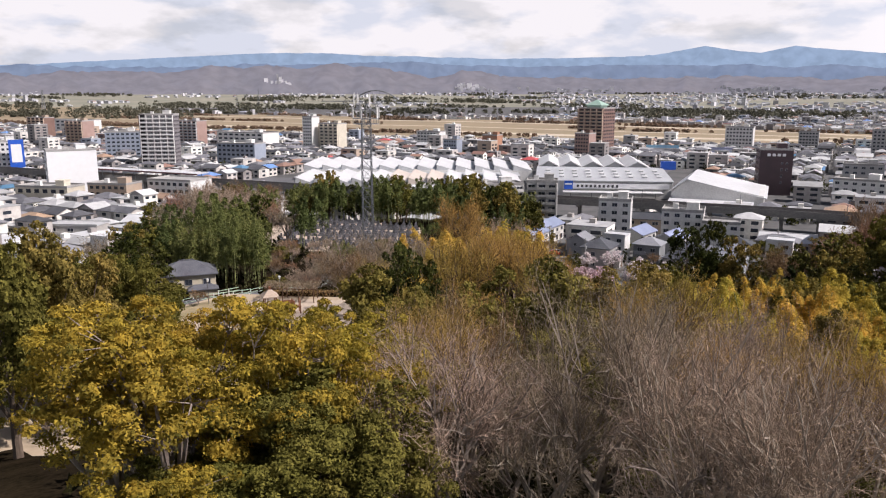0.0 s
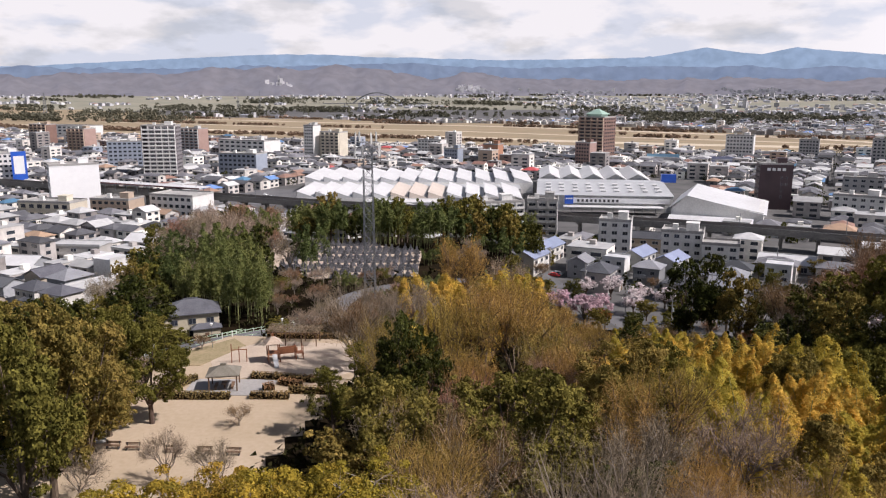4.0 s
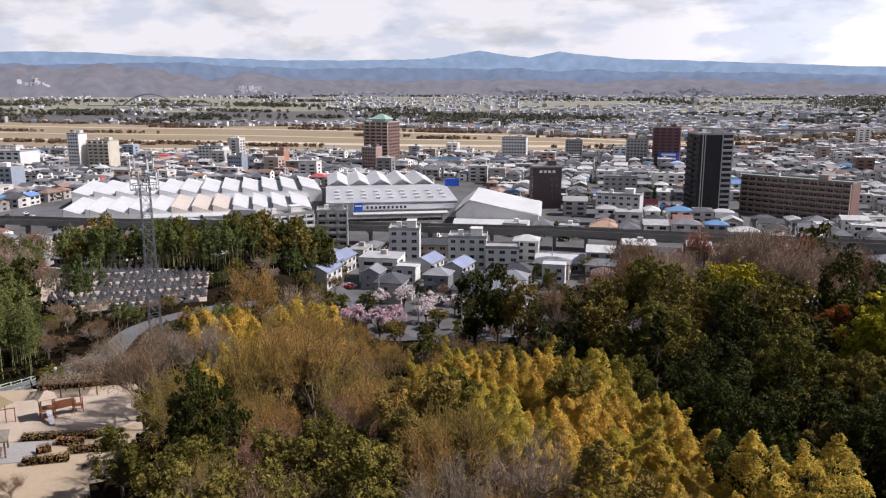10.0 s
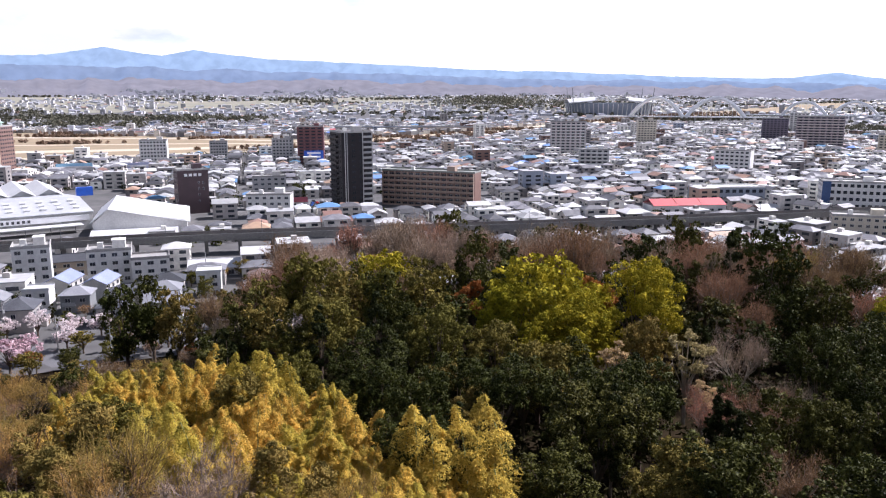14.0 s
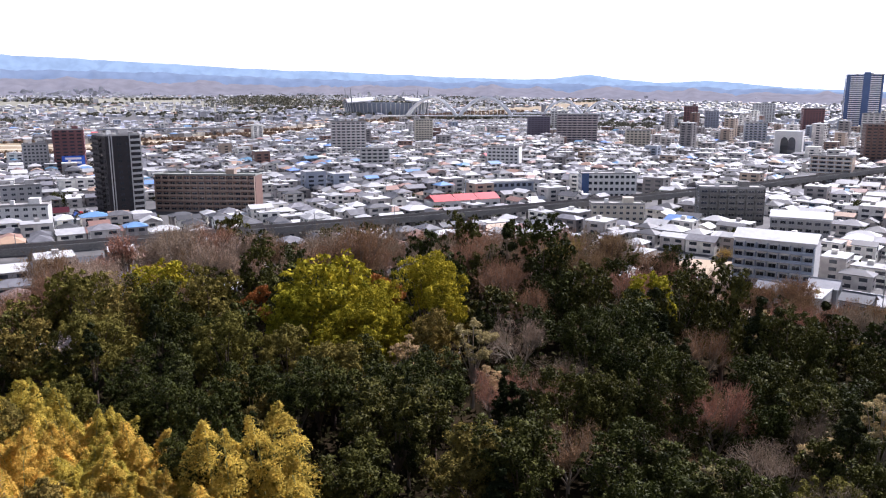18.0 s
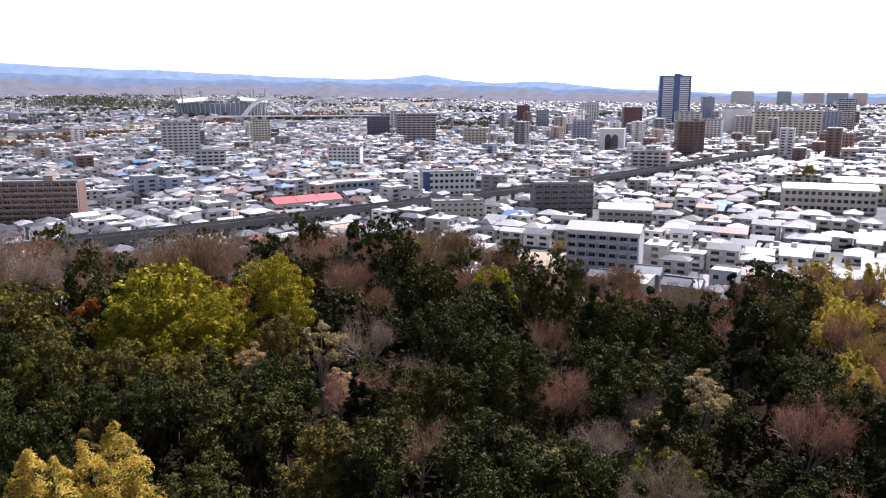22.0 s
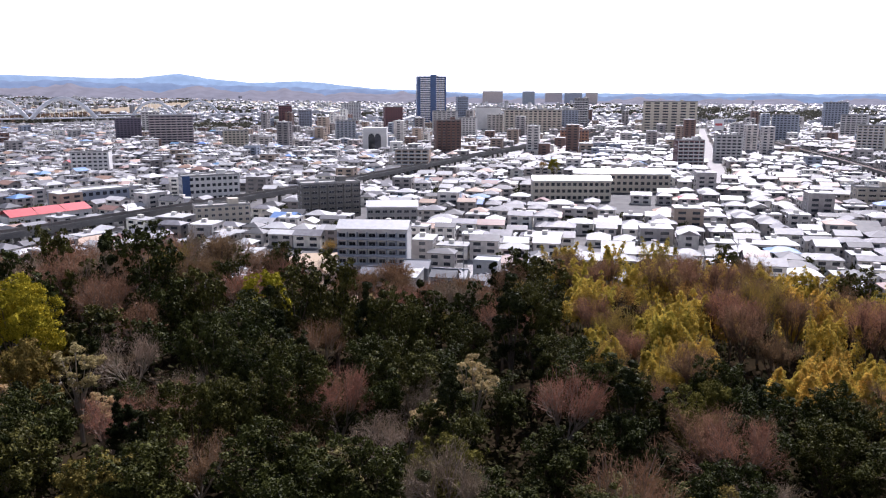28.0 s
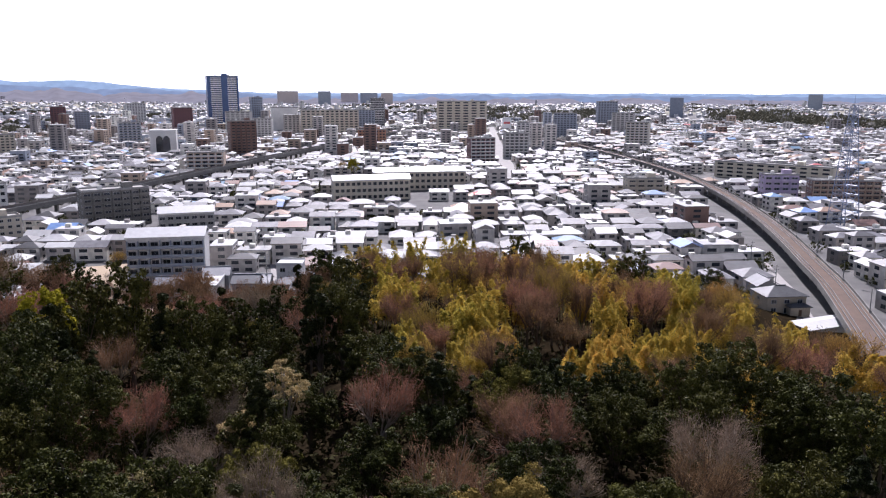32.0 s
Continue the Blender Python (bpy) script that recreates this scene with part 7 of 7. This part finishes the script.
def hedge(x0, y0, x1, y1, w=1.3, h=0.95):
    ln = math.hypot(x1 - x0, y1 - y0)
    n = int(ln * w * 60)
    p = RNG.uniform(-0.5, 0.5, (n, 3)) * np.array([ln, w, h])
    face = RNG.integers(0, 3, n)
    for k, ax in ((0, 2), (1, 1), (2, 1)):
        sel = face == k
        p[sel, ax] = np.sign(p[sel, ax] if ax == 1 else 1) * (w if ax == 1 else h) * RNG.uniform(0.42, 0.53, sel.sum())
    p[:, 2] += h / 2
    vs, fs = clumps(p, unit(RNG.normal(size=(n, 3)) + np.array([0, 0, 0.5])), 0.13 * RNG.uniform(0.7, 1.4, n), 0.7)
    ob = thing("clipped_hedge", (x0 + x1) / 2, (y0 + y1) / 2, 20.06, math.degrees(math.atan2(y1 - y0, x1 - x0)), "low clipped russet-brown hedge around the gazebo terrace", "hedge", "park hedges")
    part("foliage", cloud_mesh("foliage", vs, fs, HEDGE), ob)
    part("core", Shape().box(0, 0, 0, ln * 0.97, w * 0.7, h * 0.8).mesh("core", FOREST_FLOOR), ob)


for q in ((-40, 105.5, -29.5, 105.3), (-26.8, 105.5, -21, 105.2), (-28.5, 113.6, -18, 111.6), (-39.8, 107, -36.8, 113), (-21.5, 107.5, -15, 107), (-25.5, 108.2, -24, 109.0), (-30, 133.5, -17, 133), (-23.5, 111, -20, 109.6)):
    hedge(*q)

# fences and rails along the park road
gr = thing("guard_fence", 0, 0, 0, 0, "pale green and white guard fence along the park road", "fence")
posts = along(curve_line(ROAD[:5]), 2.0)
pm = Shape().box(0, 0, 0, 0.12, 0.12, 1.25).mesh("post", SIGN_WHITE)
GREEN_PAINT = mat("pale_green_paint", (0.42, 0.55, 0.40), (0.34, 0.46, 0.33), rough=0.5)
rm = Shape().box(1.0, 0, 0, 2.05, 0.05, 0.10).mesh("rail", GREEN_PAINT)
for sg in (-2.9, 2.9):
    for x, y, a in posts:
        n = radians(a + 90)
        px, py = x + math.cos(n) * sg, y + math.sin(n) * sg
        pz = hill(px, py)
        part("post", pm, gr, pose(px, py, pz))
        for zz in (0.55, 1.05):
            part("rail", rm, gr, pose(px, py, pz + zz, 0, 0, a))

# the house below the park
hp = copy_thing(HOUSE[5], pose(-49, 150, hill(-49, 150) - 0.4, 0, 0, 20))
hp.scale = (0.82, 0.82, 0.9)
hp["label"] = "dark-roofed two-storey house beside the park road"
for k, (dx, dy) in enumerate(((-62, 150), (-68, 166))):
    copy_thing(HOUSE[k], pose(dx, dy, hill(dx, dy) - 0.3, 0, 0, 15))

# cherries and garden trees
for x, y, h in ((41.5, 205, 8.0), (36, 212, 6.8), (47, 211, 7.0), (31, 206, 6.0)):
    plant("cherry", x, y, h, lod="mid")
for x, y, h in ((55, 232, 7), (62, 226, 7), (48, 236, 6.5), (69, 222, 6.5), (58, 216, 6.5), (75, 232, 6.5), (79, 131, 9), (84, 128, 7.5), (-16, 136, 5.5), (-22, 137, 5), (-5, 142, 6), (-40, 127, 3.4), (-26, 96, 3.5)):
    plant("whitecherry" if x > 40 else "pink", x, y, h, lod="mid")
for x, y, h, kind in ((72, 194, 12, "evergreen"), (66, 198, 11, "olive"), (79, 199, 13, "evergreen"), (84, 190, 12, "evergreen"), (60, 186, 7, "olive"), (53, 196, 6.5, "evergreen"), (66, 206, 7, "pointed"), (90, 202, 12, "bare"), (76, 178, 4.5, "rust"),
                      (96, 190, 13, "evergreen"), (88, 178, 9, "bare"), (100, 205, 11, "olive"), (-30, 80, 8, "bare"), (-24, 78, 7.5, "bare"), (-38, 76, 7, "bare"),
                      (-44, 104, 5, "bare"), (-46, 112, 6, "bare"), (-9, 102, 9.5, "olive"), (-13, 92, 9, "olive"), (44, 322, 7, "olive"), (-152, 622, 11, "ochre"), (310, 62, 10, "ochre"), (262, 24, 9, "ochre"), (640, -60, 14, "lime"), (655, -52, 14, "ochre"),
                      (46, 199, 6, "rust")):
    plant(kind, x, y, h, lod="mid")

# ---- cemetery ----
tagged(new("ground_cemetery", Shape().prism(CEMETERY, 10, 12.08).mesh("ground_cemetery", GRAVEL)), "gravelled terrace of the cemetery", "ground", kind="structure")
base = Shape().box(0, 0, 0, 1.6, 1.8, 0.45).box(0, 0.3, 0.45, 0.95, 0.95, 0.6).mesh("plinth", STONE)
stone = Shape().box(0, 0.35, 1.05, 0.42, 0.42, 1.05).mesh("headstone", STONE)
gp = thing("gravestone", 0, 0, -500, 0, "grey granite family gravestone on a stepped plinth", "gravestone", "graves of the hill cemetery")
part("plinth", base, gp)
part("headstone", stone, gp)
made_g = 0
for i in range(27):
    for j in range(23):
        x, y = -54 + i * 2.1, 207 + j * 2.6
        if j % 5 == 4 or not inside(x, y, CEMETERY) or not inside(x + 2, y - 2, CEMETERY) or RNG.uniform() < 0.12 or x < -47:
            continue
        ob = copy_thing(gp, pose(x + RNG.uniform(-0.2, 0.2), y, 12.08, 0, 0, 188))
        ob.scale = (1.15, 1.0, RNG.uniform(0.7, 1.25))
        made_g += 1
wl_ = thing("retaining_wall", -53, 258, 12, -30, "pale concrete retaining wall beside the cemetery", "wall")
part("wall", Shape().box(0, 0, -2, 12, 0.5, 5).mesh("wall", CONCRETE), wl_)
part("cap", Shape().box(0, 0, 3, 12.2, 0.7, 0.15).mesh("cap", WHITE), wl_)

# ---- sandy square by the apartment block ----
tagged(new("ground_square", Shape().prism([(236, 40), (262, 26), (300, 60), (326, 58), (322, 78), (280, 92), (262, 70)], -0.5, 0.12).mesh("ground_square", SAND)), "bare sandy neighbourhood square", "ground", kind="structure")

# ---- cars ----
def car(m, label):
    ob = thing("car", 0, 0, -500, 0, label, "car", "parked cars")
    b = Shape().box(0, 0, 0.3, 4.2, 1.7, 0.55, taper=0.97).box(0.1, 0, 0.85, 2.5, 1.5, 0.5, taper=0.82)
    part("body", b.mesh("body", m), ob)
    part("windows", Shape().box(0.1, 0, 0.88, 2.45, 1.52, 0.36, taper=0.86).mesh("windows", GLASS), ob)
    for px in (-1.3, 1.3):
        for py in (-0.78, 0.78):
            part("wheel", Shape().tube((px, py - 0.1, 0.31), (px, py + 0.1, 0.31), 0.31, 0.31, 10).mesh("wheel", DARK_STEEL), ob)
    return ob


PAINT = [mat("car_paint", c, tuple(k * 0.9 for k in c), rough=0.25, scale=0.5, fine=2.0) for c in ((0.8, 0.8, 0.8), (0.5, 0.5, 0.52), (0.04, 0.04, 0.05), (0.05, 0.12, 0.4), (0.5, 0.04, 0.04))]
CARS = [car(m, lb) for m, lb in zip(PAINT, ("white hatchback parked in a row", "silver hatchback parked in a row", "black hatchback parked in a row", "blue hatchback parked in a row", "red hatchback parked in a row"))]
for cx, cy, n, rows_, a in ((262, 412, 7, 3, -17), (96, 450, 3, 1, -6), (104, 226, 5, 2, -28), (140, 560, 9, 3, -28), (330, 330, 7, 2, -57), (-105, 480, 6, 3, -17), (40, 268, 2, 1, 60), (345, 0, 3, 1, -8)):
    ca, sa = math.cos(radians(a)), math.sin(radians(a))
    for i in range(n):
        for j in range(rows_):
            if RNG.uniform() < 0.4:
                continue
            lx, ly = (i - n / 2) * 2.9, (j - rows_ / 2) * 8.5
            copy_thing(CARS[int(pick((0, 5), (1, 3), (2, 3), (3, 1), (4, 1)))], pose(cx + lx * ca - ly * sa, cy + lx * sa + ly * ca, 0.08, 0, 0, a + 90))

# ---- utility poles ----
up = thing("utility_pole", 0, 0, -500, 0, "grey concrete utility pole with cross-arms", "pole", "utility poles")
part("post", Shape().tube((0, 0, -0.3), (0, 0, 10.5), 0.17, 0.11, 7).mesh("post", CONCRETE), up)
for zz in (8.6, 9.7):
    part("cross_arm", Shape().box(0, 0, zz, 1.8, 0.1, 0.1).mesh("cross_arm", STEEL), up)
part("transformer", Shape().tube((0.3, 0, 7.0), (0.3, 0, 7.9), 0.25, 0.25, 8).mesh("transformer", GREY_METAL), up)
for line, st in ((STREET_B, 28), (STREET_C, 26), ([(227, -169), (269, -187), (315, -203), (368, -220)], 22), (ROAD[:3], 22), ([(120, 262), (175, 238), (230, 205)], 27), ([(-96, 245), (-90, 300), (-84, 350)], 30), ([(250, -100), (330, -110), (420, -125)], 30)):
    for x, y, a in along(line, st):
        n = radians(a + 90)
        px, py = x + 3.6 * math.cos(n), y + 3.6 * math.sin(n)
        copy_thing(up, pose(px, py, hill(px, py), 0, 0, a + 90))
wr = thing("shed", 186, -146, 0, -80, "low shed with a broad pale sheet roof below the wood", "shed")
part("wall", Shape().box(0, 0, -0.2, 34, 8, 2.9).mesh("wall", GREY_RENDER), wr)
part("roof", Shape().gable(0, 0, 2.8, 35, 9.5, 0.8, t=0.15).mesh("roof", WHITE_METAL), wr)

# wisteria pergola and lamps of the park
pgl = thing("pergola", -24.5, 130.2, 20.1, -4, "long low park pergola under bare brown wisteria", "pergola")
for px in (-4, -1.4, 1.4, 4):
    for py in (-1.5, 1.5):
        part("post", Shape().box(px, py, 0, 0.16, 0.16, 2.3).mesh("post", WOOD), pgl)
for py in (-1.5, 1.5):
    part("beam", Shape().box(0, py, 2.3, 9.0, 0.14, 0.18).mesh("beam", WOOD), pgl)
for k in range(12):
    part("rafter", Shape().box(-4.4 + 0.8 * k, 0, 2.48, 0.1, 4.0, 0.12).mesh("rafter", WOOD), pgl)
wv = RNG.uniform(-0.5, 0.5, (2600, 3)) * np.array([9.6, 4.4, 0.5]) + np.array([0, 0, 2.85])
wvs, wfs = clumps(wv, unit(RNG.normal(size=wv.shape)), RNG.uniform(0.08, 0.2, len(wv)), 0.35)
part("vine", cloud_mesh("vine", wvs, wfs, TWIG), pgl, label="tangle of bare wisteria stems")
for lx, ly in ((-27.5, 134), (-38.5, 128), (-44.5, 117), (-58, 142)):
    lp = thing("park_lamp", lx, ly, hill(lx, ly), 0, "slim grey park lamp with a round head", "lamp", "park lamps")
    part("post", Shape().tube((0, 0, -0.2), (0, 0, 4.0), 0.07, 0.05, 6).mesh("post", STEEL), lp)
    part("head", Shape().tube((0, 0, 4.0), (0, 0, 4.45), 0.12, 0.26, 8).tube((0, 0, 4.45), (0, 0, 4.55), 0.28, 0.1, 8).mesh("head", SIGN_WHITE), lp)

# trees in the gardens between the houses
grown = 0
for i in range(900):
    a2, r2 = (RNG.uniform(-31, -6), RNG.uniform(175, 292)) if i % 2 else (RNG.uniform(-124, -74), RNG.uniform(215, 292))
    x, y = polar(a2, r2)
    if grown >= 96 or r2 < wood_edge(a2) + 6 or not open_ground(x, y, 2) or min(math.hypot(x - p[0], y - p[1]) for p in garden_near) < 7.6:
        continue
    plant(pick(("evergreen", 3), ("olive", 3), ("pink", 2), ("pointed", 1), ("ochre", 1)), x, y, RNG.uniform(4.5, 8.5), lod="back")
    garden_near.append((x, y))
    grown += 1

# ---- the patterns that were copied are not part of the place ----
for src in [o for group in PROTO.values() for o in group] + HOUSE + CARS + [MAST, gp, up]:
    for o in (*src.children_recursive, src):
        bpy.data.objects.remove(o)
